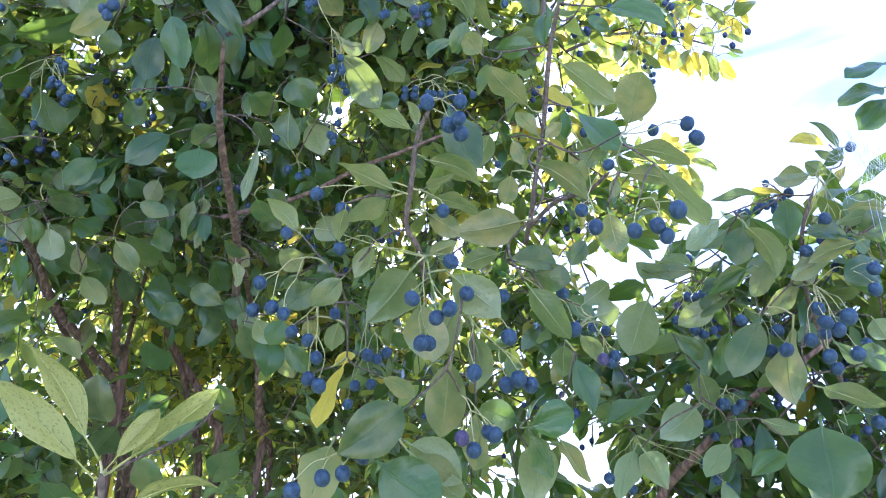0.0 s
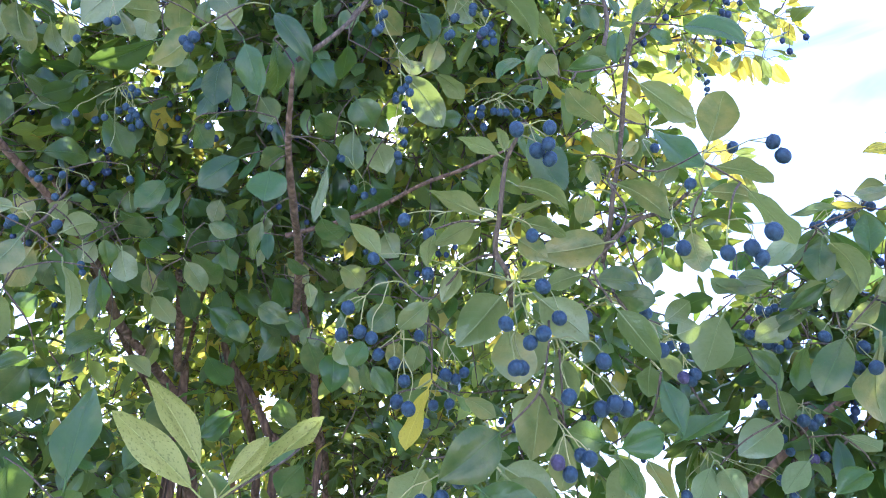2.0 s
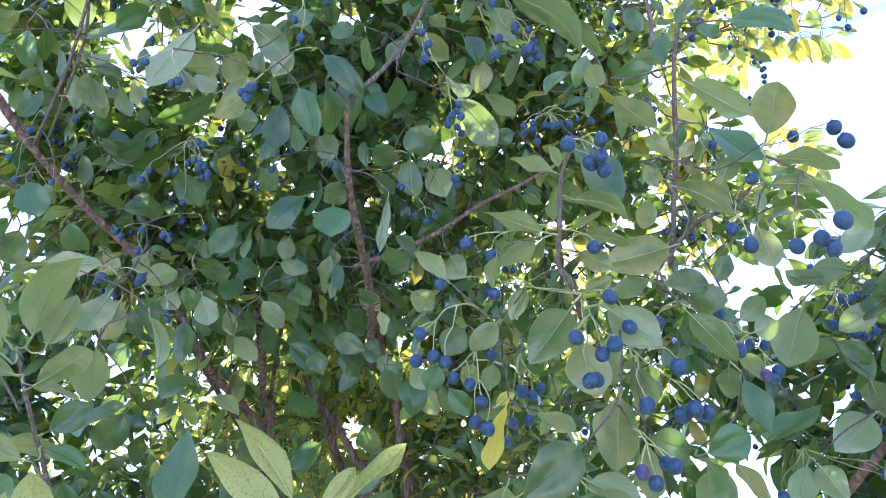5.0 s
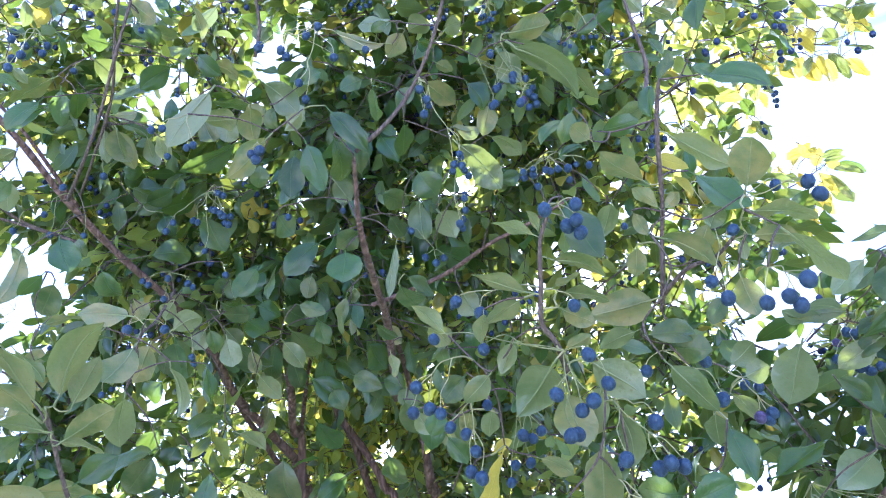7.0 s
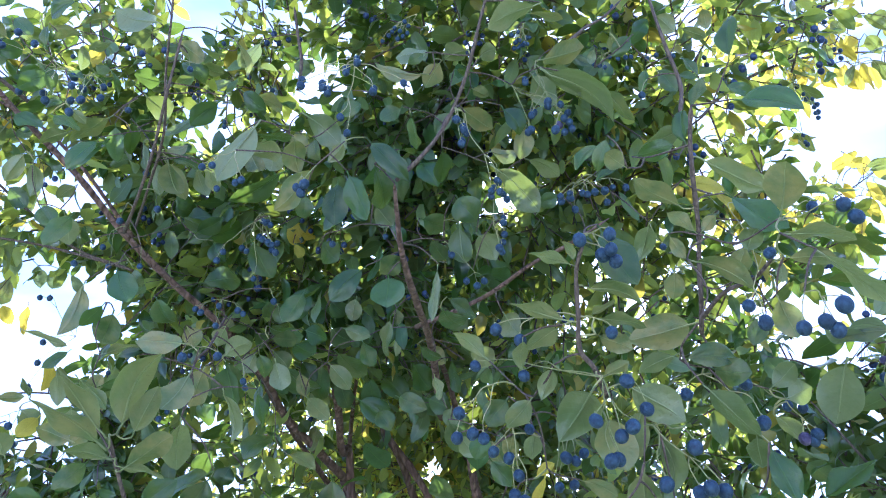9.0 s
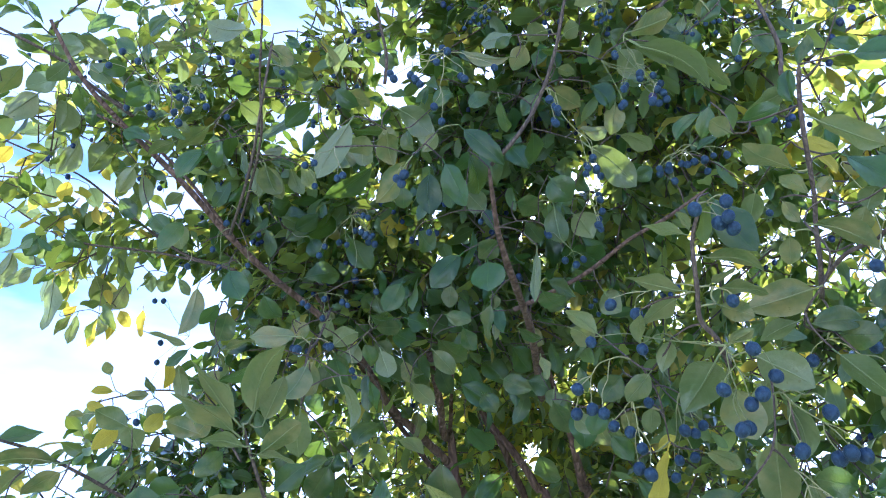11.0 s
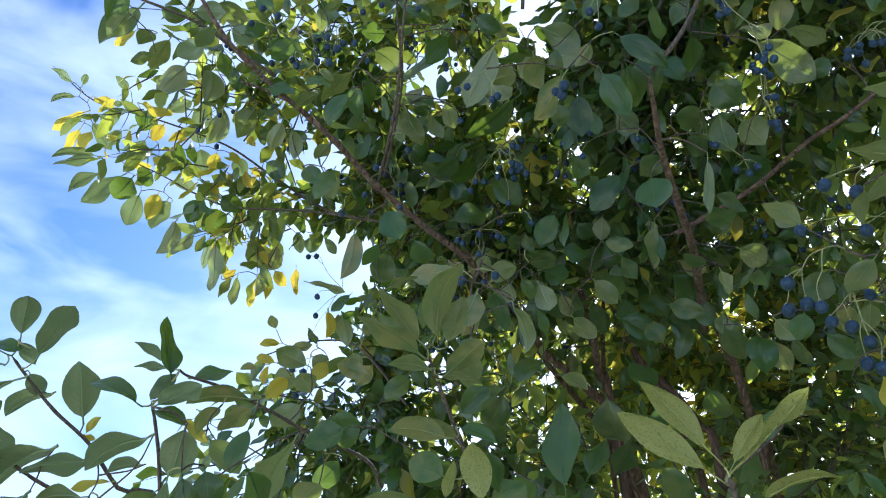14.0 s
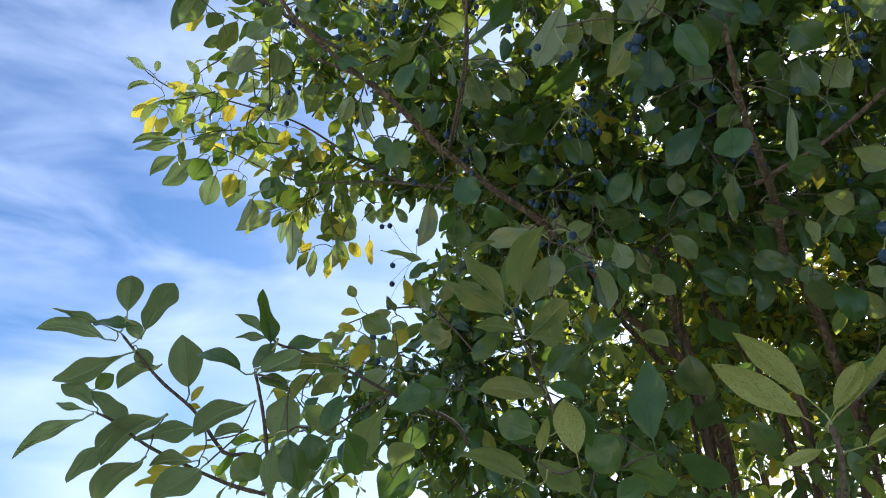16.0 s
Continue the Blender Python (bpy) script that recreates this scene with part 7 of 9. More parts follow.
leaf(boughfive, "T", (-0.286, 0.638, 2.148), (-0.236, 0.665, 2.081), (0.28, -0.94, -0.18), 0.030)
leaf(boughfive, "T", (-0.311, 0.633, 2.096), (-0.285, 0.647, 2.022), (-0.38, -0.88, -0.30), 0.039)
leaf(lead, "T", (-0.288, 0.674, 2.128), (-0.296, 0.733, 2.093), (0.79, -0.23, -0.56), 0.040)
leaf(lead, "T", (-0.265, 0.708, 2.172), (-0.267, 0.727, 2.095), (-0.22, -0.95, -0.23), 0.045)
leaf(boughfive, "T", (-0.215, 0.763, 2.203), (-0.233, 0.824, 2.183), (0.56, -0.10, -0.82), 0.033)
leaf(lead, "T", (-0.213, 0.819, 2.151), (-0.189, 0.840, 2.108), (0.05, -0.91, -0.41), 0.048)
leaf(boughfive, "U", (-0.192, 0.782, 2.293), (-0.150, 0.842, 2.278), (0.03, 0.23, 0.97), 0.042)
leaf(boughfive, "T", (-0.121, 0.770, 2.263), (-0.102, 0.806, 2.228), (0.84, -0.53, -0.11), 0.054)
leaf(boughnine, "U", (-0.092, 0.815, 2.251), (-0.113, 0.852, 2.216), (0.37, 0.74, 0.56), 0.037)
leaf(boughfive, "U", (-0.148, 0.787, 2.171), (-0.083, 0.816, 2.094), (0.38, 0.72, 0.58), 0.048)
leaf(boughone, "T", (-0.058, 0.868, 2.146), (-0.094, 0.852, 2.126), (0.58, -0.60, -0.55), 0.026)
leaf(boughnine, "U", (-0.076, 0.804, 2.345), (-0.047, 0.865, 2.317), (-0.60, 0.55, 0.58), 0.049)
leaf(boughnine, "T", (-0.093, 0.905, 2.477), (-0.062, 0.931, 2.465), (0.22, -0.62, -0.75), 0.028)
leaf(boughfive, "U", (-0.052, 0.682, 2.253), (0.017, 0.740, 2.311), (-0.57, -0.14, 0.81), 0.048)
leaf(boughfive, "U", (-0.050, 0.687, 2.247), (0.002, 0.714, 2.201), (0.44, 0.46, 0.77), 0.035)
leaf(boughnine, "U", (-0.170, 0.786, 2.408), (-0.212, 0.794, 2.405), (-0.03, 0.20, 0.98), 0.043)
leaf(boughnine, "U", (-0.157, 0.799, 2.396), (-0.129, 0.809, 2.422), (-0.70, 0.14, 0.70), 0.037)
leaf(boughfive, "T", (-0.188, 0.755, 2.342), (-0.159, 0.763, 2.340), (-0.10, 0.18, -0.98), 0.025)
leaf(boughnine, "U", (-0.177, 0.816, 2.353), (-0.153, 0.842, 2.348), (0.10, 0.11, 0.99), 0.027)
leaf(boughfive, "T", (-0.259, 0.713, 2.253), (-0.295, 0.713, 2.236), (0.12, -0.96, -0.26), 0.028)
leaf(boughfive, "T", (-0.246, 0.707, 2.232), (-0.254, 0.758, 2.206), (-0.63, -0.43, -0.65), 0.029)
leaf(boughten, "T", (-0.329, 0.734, 2.375), (-0.320, 0.756, 2.352), (0.24, -0.75, -0.62), 0.018)
leaf(lead, "T", (-0.331, 0.649, 2.200), (-0.300, 0.653, 2.222), (0.26, -0.94, -0.21), 0.025)
leaf(boughone, "U", (-0.107, 0.862, 2.224), (-0.057, 0.905, 2.209), (0.20, 0.09, 0.97), 0.039)
leaf(boughfive, "U", (-0.160, 0.834, 2.229), (-0.119, 0.868, 2.244), (-0.53, 0.78, -0.32), 0.042)
leaf(lead, "T", (-0.278, 0.838, 2.133), (-0.239, 0.872, 2.127), (0.29, -0.47, -0.83), 0.039)
leaf(boughthree, "T", (-0.835, 0.974, 2.318), (-0.772, 0.986, 2.330), (0.17, -0.98, 0.02), 0.042)
leaf(mainlimb, "T", (-0.786, 0.960, 2.274), (-0.727, 0.962, 2.301), (0.38, -0.46, -0.80), 0.039)
leaf(mainlimb, "T", (-0.767, 0.974, 2.265), (-0.724, 1.027, 2.323), (0.79, 0.04, -0.61), 0.055)
leaf(stemsix, "T", (-0.834, 0.998, 2.279), (-0.776, 1.015, 2.321), (0.41, -0.89, -0.21), 0.041)
leaf(mainlimb, "T", (-0.804, 0.934, 2.304), (-0.766, 0.967, 2.284), (-0.18, -0.35, -0.92), 0.046)
leaf(mainlimb, "T", (-0.755, 0.980, 2.264), (-0.734, 0.997, 2.219), (0.10, -0.95, -0.30), 0.039)
leaf(mainlimb, "T", (-0.639, 0.934, 2.220), (-0.588, 0.938, 2.131), (0.53, -0.81, 0.26), 0.050)
leaf(boughtwo, "T", (-0.705, 0.691, 2.054), (-0.681, 0.696, 1.994), (0.31, -0.95, 0.04), 0.043)
leaf(boughtwo, "T", (-0.714, 0.735, 2.077), (-0.707, 0.754, 2.050), (-0.10, -0.80, -0.59), 0.031)
leaf(boughsix, "T", (-0.695, 0.673, 1.986), (-0.728, 0.671, 1.954), (0.69, -0.26, -0.67), 0.024)
leaf(boughsix, "T", (-0.719, 0.718, 1.998), (-0.757, 0.753, 1.961), (0.09, -0.66, -0.74), 0.045)
leaf(boughsix, "U", (-0.598, 0.747, 1.936), (-0.705, 0.756, 1.960), (0.03, 0.97, -0.23), 0.041)
leaf(boughsix, "U", (-0.616, 0.852, 1.956), (-0.566, 0.855, 1.976), (-0.34, 0.54, 0.77), 0.037)
leaf(leftfive, "U", (-0.528, 0.602, 1.856), (-0.540, 0.554, 1.776), (-0.98, 0.17, 0.05), 0.025)
leaf(boughsix, "U", (-0.516, 0.647, 1.852), (-0.533, 0.626, 1.797), (-0.40, 0.89, -0.21), 0.042)
leaf(boughsix, "U", (-0.602, 0.833, 1.999), (-0.617, 0.837, 1.969), (-0.78, 0.42, 0.46), 0.029)
leaf(boughsix, "T", (-0.611, 0.858, 1.949), (-0.626, 0.916, 1.896), (-0.41, -0.67, -0.62), 0.055)
leaf(mainlimb, "T", (-0.739, 0.933, 2.146), (-0.688, 0.989, 2.172), (0.70, -0.70, 0.12), 0.049)
leaf(boughsix, "T", (-0.521, 0.937, 2.096), (-0.553, 0.923, 2.034), (0.19, -0.97, 0.12), 0.045)
leaf(boughsix, "T", (-0.568, 0.910, 2.001), (-0.524, 0.925, 2.003), (0.21, -0.49, -0.84), 0.035)
leaf(boughsix, "T", (-0.568, 0.898, 2.020), (-0.536, 0.929, 2.016), (0.02, -0.13, -0.99), 0.036)
leaf(boughsix, "T", (-0.516, 0.924, 2.017), (-0.484, 0.955, 2.003), (0.72, -0.68, 0.14), 0.039)
leaf(mainlimb, "T", (-0.783, 0.876, 2.102), (-0.780, 0.932, 2.072), (0.12, -0.47, -0.87), 0.045)
leaf(boughsix, "U", (-0.678, 0.629, 1.863), (-0.647, 0.661, 1.823), (-0.86, 0.30, -0.40), 0.028)
leaf(boughsix, "U", (-0.713, 0.703, 1.922), (-0.652, 0.708, 1.927), (-0.09, 0.06, 0.99), 0.022)
leaf(boughsix, "T", (-0.726, 0.722, 1.880), (-0.697, 0.769, 1.913), (0.79, -0.05, -0.61), 0.026)
leaf(boughsix, "U", (-0.564, 0.928, 1.973), (-0.557, 0.942, 1.921), (-0.02, 0.97, 0.26), 0.041)
leaf(boughsix, "T", (-0.586, 0.912, 1.982), (-0.582, 0.929, 1.942), (0.87, -0.48, -0.12), 0.032)
leaf(boughsix, "U", (-0.554, 0.995, 1.973), (-0.555, 1.026, 1.934), (0.09, 0.78, 0.62), 0.029)
leaf(boughfour, "T", (-0.811, 0.912, 2.335), (-0.784, 0.941, 2.334), (0.49, -0.51, -0.71), 0.033)
leaf(lead, "T", (-0.444, 0.831, 2.123), (-0.427, 0.865, 2.099), (0.80, -0.56, -0.21), 0.043)
leaf(lead, "T", (-0.356, 0.814, 2.052), (-0.409, 0.797, 1.998), (0.34, -0.94, -0.04), 0.040)
leaf(lead, "T", (-0.297, 0.811, 2.059), (-0.331, 0.808, 2.030), (0.55, -0.59, -0.59), 0.035)
leaf(lead, "T", (-0.315, 0.799, 2.023), (-0.311, 0.791, 1.966), (0.18, -0.97, 0.14), 0.052)
leaf(lead, "T", (-0.345, 0.888, 1.998), (-0.369, 0.935, 1.949), (-0.61, -0.70, -0.37), 0.031)
leaf(lead, "U", (-0.230, 0.771, 2.010), (-0.247, 0.787, 1.932), (0.20, 0.97, 0.16), 0.017)
leaf(lead, "U", (-0.216, 0.840, 2.114), (-0.210, 0.851, 2.046), (-0.60, 0.80, 0.07), 0.040)
leaf(boughone, "U", (-0.193, 0.858, 2.101), (-0.171, 0.898, 2.070), (0.03, 0.60, 0.80), 0.046)
leaf(lead, "T", (-0.271, 0.914, 2.011), (-0.254, 0.968, 1.995), (0.04, -0.29, -0.96), 0.045)
leaf(lead, "T", (-0.359, 1.059, 2.014), (-0.324, 1.090, 1.996), (-0.14, -0.40, -0.91), 0.030)
leaf(boughone, "T", (-0.447, 1.015, 2.022), (-0.430, 1.032, 1.975), (0.79, -0.61, 0.05), 0.036)
leaf(lead, "U", (-0.255, 0.818, 1.869), (-0.253, 0.828, 1.834), (0.62, 0.74, 0.27), 0.024)
leaf(lead, "T", (-0.259, 0.910, 2.026), (-0.228, 0.968, 2.008), (0.85, -0.50, -0.13), 0.028)
leaf(lead, "T", (-0.269, 0.858, 2.106), (-0.250, 0.884, 2.078), (-0.29, -0.58, -0.76), 0.035)
leaf(droop, "T", (-1.276, 0.775, 2.316), (-1.311, 0.767, 2.262), (0.67, -0.66, -0.34), 0.045)
leaf(droop, "T", (-1.278, 0.818, 2.347), (-1.251, 0.862, 2.307), (0.85, -0.53, -0.02), 0.050)
leaf(droop, "U", (-1.380, 0.794, 2.310), (-1.474, 0.815, 2.252), (-0.02, 0.93, 0.37), 0.054)
leaf(droop, "U", (-1.351, 0.827, 2.275), (-1.412, 0.804, 2.229), (-0.25, 0.96, -0.15), 0.045)
leaf(droop, "U", (-1.277, 0.823, 2.235), (-1.286, 0.827, 2.111), (-0.12, 0.99, 0.04), 0.048)
leaf(droop, "U", (-1.284, 0.915, 2.285), (-1.290, 0.989, 2.219), (-0.98, 0.10, 0.20), 0.056)
leaf(droop, "T", (-1.162, 0.839, 2.401), (-1.121, 0.865, 2.355), (0.26, -0.92, -0.28), 0.040)
leaf(boughthree, "U", (-1.202, 0.749, 2.522), (-1.271, 0.766, 2.448), (-0.23, 0.88, 0.42), 0.055)
leaf(boughthree, "U", (-1.137, 0.783, 2.515), (-1.170, 0.767, 2.424), (-0.94, 0.08, 0.33), 0.053)
leaf(boughthree, "U", (-1.132, 0.652, 2.527), (-1.207, 0.702, 2.499), (0.07, 0.58, 0.81), 0.059)
leaf(boughthree, "U", (-1.175, 0.625, 2.540), (-1.251, 0.610, 2.482), (-0.34, 0.91, 0.21), 0.067)
leaf(boughthree, "T", (-1.074, 0.619, 2.523), (-1.087, 0.667, 2.473), (0.98, 0.17, -0.09), 0.046)
leaf(boughthree, "T", (-1.056, 0.646, 2.492), (-1.072, 0.680, 2.448), (0.19, -0.74, -0.65), 0.028)
leaf(boughthree, "U", (-1.153, 0.563, 2.557), (-1.231, 0.574, 2.513), (-0.49, -0.17, 0.85), 0.045)
leaf(upleft, "T", (-0.935, 0.577, 2.595), (-0.989, 0.561, 2.560), (0.41, -0.88, -0.24), 0.035)
leaf(upleft, "U", (-1.026, 0.554, 2.564), (-0.988, 0.616, 2.544), (-0.34, 0.48, 0.81), 0.044)
leaf(upleft, "T", (-1.089, 0.484, 2.528), (-1.046, 0.523, 2.515), (0.21, -0.52, -0.83), 0.033)
leaf(upleft, "U", (-1.141, 0.523, 2.528), (-1.185, 0.514, 2.514), (-0.28, -0.08, 0.96), 0.039)
leaf(droop, "Y", (-1.331, 0.994, 2.221), (-1.373, 1.011, 2.153), (0.14, -0.94, -0.32), 0.023)
leaf(droop, "Y", (-1.306, 1.003, 2.225), (-1.319, 1.017, 2.161), (0.98, 0.09, -0.19), 0.030)
leaf(droop, "Y", (-1.289, 1.007, 2.230), (-1.264, 1.027, 2.185), (0.33, -0.92, -0.22), 0.030)
leaf(outer, "Y", (-1.237, 1.029, 2.234), (-1.248, 1.049, 2.165), (0.06, -0.95, -0.29), 0.026)
leaf(droop, "U", (-1.331, 0.939, 2.207), (-1.371, 0.958, 2.142), (-0.09, 0.94, 0.32), 0.033)
leaf(droop, "U", (-1.344, 0.936, 2.202), (-1.389, 0.933, 2.158), (-0.66, -0.26, 0.70), 0.031)
leaf(droop, "U", (-1.274, 0.957, 2.222), (-1.323, 0.990, 2.161), (0.02, 0.88, 0.47), 0.033)
leaf(droop, "U", (-1.245, 0.977, 2.273), (-1.290, 1.002, 2.224), (-0.05, 0.87, 0.50), 0.051)
leaf(droop, "Y", (-1.411, 0.954, 2.227), (-1.378, 0.969, 2.239), (0.46, -0.30, -0.84), 0.021)
leaf(droop, "Y", (-1.430, 0.789, 2.490), (-1.440, 0.794, 2.458), (0.82, -0.47, -0.33), 0.030)
leaf(outer, "Y", (-1.470, 0.697, 2.614), (-1.390, 0.743, 2.579), (-0.27, -0.25, -0.93), 0.048)
leaf(outer, "Y", (-1.377, 0.777, 2.551), (-1.428, 0.768, 2.521), (0.47, 0.18, -0.86), 0.026)
leaf(outer, "Y", (-1.271, 0.887, 2.447), (-1.250, 0.917, 2.435), (0.17, -0.47, -0.87), 0.022)
leaf(droop, "Y", (-1.350, 0.863, 2.427), (-1.318, 0.877, 2.410), (0.19, -0.89, -0.40), 0.018)
leaf(sprig, "U", (-0.957, 0.778, 2.029), (-0.894, 0.820, 2.003), (0.12, 0.38, 0.92), 0.026)
leaf(boughtwo, "U", (-0.781, 0.716, 2.057), (-0.808, 0.715, 1.968), (-0.19, 0.98, 0.04), 0.037)
leaf(boughsix, "U", (-0.704, 0.871, 2.032), (-0.699, 0.898, 2.003), (-0.36, 0.71, 0.61), 0.035)
leaf(mainlimb, "U", (-0.763, 1.088, 2.151), (-0.798, 1.117, 2.112), (-0.07, 0.77, 0.63), 0.035)
leaf(mainlimb, "T", (-0.719, 1.106, 2.119), (-0.711, 1.144, 2.092), (0.81, -0.45, -0.39), 0.033)
leaf(mainlimb, "T", (-0.654, 1.070, 2.085), (-0.589, 1.067, 2.071), (-0.18, -0.67, -0.72), 0.035)
leaf(mainlimb, "T", (-0.663, 1.068, 2.089), (-0.627, 1.075, 2.107), (0.46, -0.01, -0.89), 0.040)
leaf(mainlimb, "T", (-0.587, 1.081, 2.185), (-0.626, 1.077, 2.110), (0.41, -0.89, -0.17), 0.047)
leaf(mainlimb, "U", (-0.638, 1.046, 2.136), (-0.630, 1.062, 2.100), (-0.81, 0.59, 0.08), 0.030)
leaf(stemone, "T", (-0.551, 1.097, 2.154), (-0.530, 1.131, 2.128), (0.15, -0.66, -0.74), 0.040)
leaf(boughsix, "T", (-0.672, 0.945, 1.996), (-0.665, 0.999, 1.935), (0.81, -0.49, -0.34), 0.034)
leaf(mainlimb, "U", (-0.667, 1.036, 2.038), (-0.698, 1.046, 2.005), (-0.10, 0.92, 0.39), 0.037)
leaf(mainlimb, "U", (-0.687, 1.126, 2.079), (-0.668, 1.163, 2.046), (-0.72, 0.63, 0.30), 0.042)
leaf(mainlimb, "T", (-0.710, 1.184, 2.072), (-0.684, 1.199, 2.010), (-0.15, -0.94, -0.30), 0.048)
leaf(boughsix, "T", (-0.639, 1.012, 1.975), (-0.647, 1.038, 1.899), (-0.49, -0.84, -0.23), 0.044)
leaf(boughsix, "U", (-0.647, 0.858, 1.947), (-0.708, 0.909, 1.905), (0.12, 0.72, 0.68), 0.046)
leaf(boughsix, "U", (-0.701, 0.953, 1.976), (-0.718, 0.963, 1.919), (-0.95, 0.04, 0.30), 0.044)
leaf(mainlimb, "T", (-0.733, 1.045, 2.011), (-0.774, 1.075, 1.978), (-0.13, -0.82, -0.56), 0.041)
leaf(mainlimb, "T", (-0.826, 1.158, 1.998), (-0.860, 1.180, 1.962), (-0.14, -0.90, -0.41), 0.052)
leaf(stemone, "T", (-0.654, 1.186, 2.074), (-0.630, 1.213, 2.031), (0.72, -0.70, -0.04), 0.039)
leaf(stemone, "T", (-0.631, 1.238, 2.084), (-0.664, 1.307, 2.022), (-0.18, -0.70, -0.70), 0.054)
leaf(stemone, "U", (-0.653, 1.302, 2.063), (-0.673, 1.316, 1.993), (-0.84, 0.44, 0.33), 0.054)
leaf(stemone, "T", (-0.603, 1.253, 2.054), (-0.592, 1.301, 1.996), (0.10, -0.78, -0.62), 0.043)
leaf(stemone, "U", (-0.710, 1.385, 1.998), (-0.754, 1.452, 1.954), (0.39, 0.68, 0.62), 0.046)
leaf(mainlimb, "T", (-0.749, 1.377, 2.011), (-0.736, 1.396, 1.983), (0.70, -0.70, -0.13), 0.033)
leaf(stemsix, "T", (-0.783, 1.347, 2.071), (-0.749, 1.364, 2.040), (-0.05, -0.85, -0.52), 0.035)
leaf(mainlimb, "T", (-0.645, 1.125, 2.086), (-0.591, 1.127, 2.057), (0.22, -0.91, 0.35), 0.051)
leaf(stemone, "T", (-0.572, 1.138, 2.114), (-0.538, 1.190, 2.091), (0.35, -0.56, -0.75), 0.056)
leaf(stemthree, "T", (-0.519, 1.139, 2.116), (-0.491, 1.151, 2.069), (-0.30, -0.87, -0.40), 0.053)
leaf(boughone, "U", (-0.496, 1.101, 2.153), (-0.514, 1.117, 2.109), (-0.46, 0.76, 0.46), 0.034)
leaf(stemone, "T", (-0.538, 1.255, 2.057), (-0.538, 1.351, 1.980), (-0.29, -0.60, -0.74), 0.052)
leaf(stemone, "T", (-0.591, 1.330, 2.011), (-0.556, 1.322, 2.026), (-0.36, -0.86, 0.36), 0.045)
leaf(stemsix, "T", (-0.879, 1.483, 2.008), (-0.949, 1.481, 1.964), (0.13, -0.98, -0.14), 0.043)
leaf(sprig, "T", (-0.811, 1.150, 1.900), (-0.867, 1.196, 1.866), (-0.08, -0.65, -0.76), 0.050)
leaf(stemsix, "T", (-0.945, 1.463, 2.043), (-0.908, 1.469, 1.998), (0.46, -0.85, 0.27), 0.043)
leaf(mainlimb, "T", (-0.871, 1.309, 1.908), (-0.892, 1.315, 1.865), (0.24, -0.94, -0.24), 0.050)
leaf(lead, "T", (-0.311, 1.086, 2.087), (-0.281, 1.123, 2.063), (0.56, -0.72, -0.41), 0.046)
leaf(boughone, "U", (-0.402, 1.074, 2.102), (-0.410, 1.088, 2.072), (0.43, 0.86, 0.28), 0.029)
leaf(lead, "U", (-0.393, 1.084, 2.083), (-0.424, 1.123, 2.024), (0.65, 0.74, 0.14), 0.028)
leaf(boughone, "T", (-0.246, 1.108, 2.163), (-0.196, 1.148, 2.156), (0.23, -0.44, -0.87), 0.057)
leaf(boughone, "U", (-0.186, 0.981, 2.018), (-0.164, 1.011, 1.987), (-0.53, 0.76, 0.37), 0.045)
leaf(lead, "U", (-0.270, 1.072, 2.003), (-0.234, 1.115, 1.984), (-0.13, 0.49, 0.86), 0.046)
leaf(stemthree, "T", (-0.506, 1.261, 2.047), (-0.457, 1.271, 1.985), (0.47, -0.85, 0.24), 0.055)
leaf(stemone, "T", (-0.535, 1.303, 2.003), (-0.532, 1.374, 1.961), (0.05, -0.51, -0.86), 0.055)
leaf(lead, "T", (-0.470, 1.292, 1.986), (-0.416, 1.287, 1.968), (-0.29, -0.72, -0.63), 0.047)
leaf(lead, "T", (-0.409, 1.253, 1.982), (-0.363, 1.275, 1.961), (0.41, -0.91, -0.04), 0.047)
leaf(lead, "T", (-0.329, 1.169, 2.026), (-0.321, 1.184, 1.960), (-0.51, -0.83, -0.25), 0.031)
leaf(lead, "U", (-0.399, 1.203, 2.064), (-0.357, 1.234, 2.042), (-0.19, 0.73, 0.66), 0.041)
leaf(lead, "T", (-0.326, 1.122, 1.894), (-0.313, 1.169, 1.844), (0.05, -0.73, -0.69), 0.045)
leaf(lead, "T", (-0.280, 1.132, 1.877), (-0.281, 1.126, 1.804), (0.53, -0.84, 0.05), 0.052)
leaf(lead, "U", (-0.328, 1.160, 1.929), (-0.342, 1.176, 1.896), (0.22, 0.92, 0.33), 0.035)
leaf(lead, "U", (-0.273, 1.139, 1.862), (-0.244, 1.178, 1.817), (-0.01, 0.76, 0.65), 0.037)
leaf(lead, "T", (-0.223, 1.064, 1.839), (-0.204, 1.085, 1.793), (-0.55, -0.66, -0.51), 0.031)
leaf(stemthree, "T", (-0.483, 1.226, 2.124), (-0.444, 1.232, 2.121), (0.17, -0.91, 0.38), 0.035)
leaf(stemone, "T", (-0.526, 1.229, 2.114), (-0.500, 1.282, 2.094), (0.08, -0.38, -0.92), 0.050)
leaf(lead, "U", (-0.383, 0.906, 2.224), (-0.357, 0.934, 2.191), (-0.06, 0.79, 0.61), 0.042)
leaf(boughten, "T", (-0.291, 0.884, 2.281), (-0.261, 0.888, 2.221), (0.22, -0.98, 0.04), 0.040)
leaf(boughnine, "T", (-0.217, 0.857, 2.346), (-0.254, 0.858, 2.309), (0.12, -0.98, -0.15), 0.031)
leaf(boughten, "T", (-0.402, 0.800, 2.212), (-0.411, 0.802, 2.129), (0.13, -0.99, -0.03), 0.044)
leaf(lead, "T", (-0.327, 0.805, 2.234), (-0.346, 0.878, 2.197), (0.46, -0.30, -0.83), 0.030)
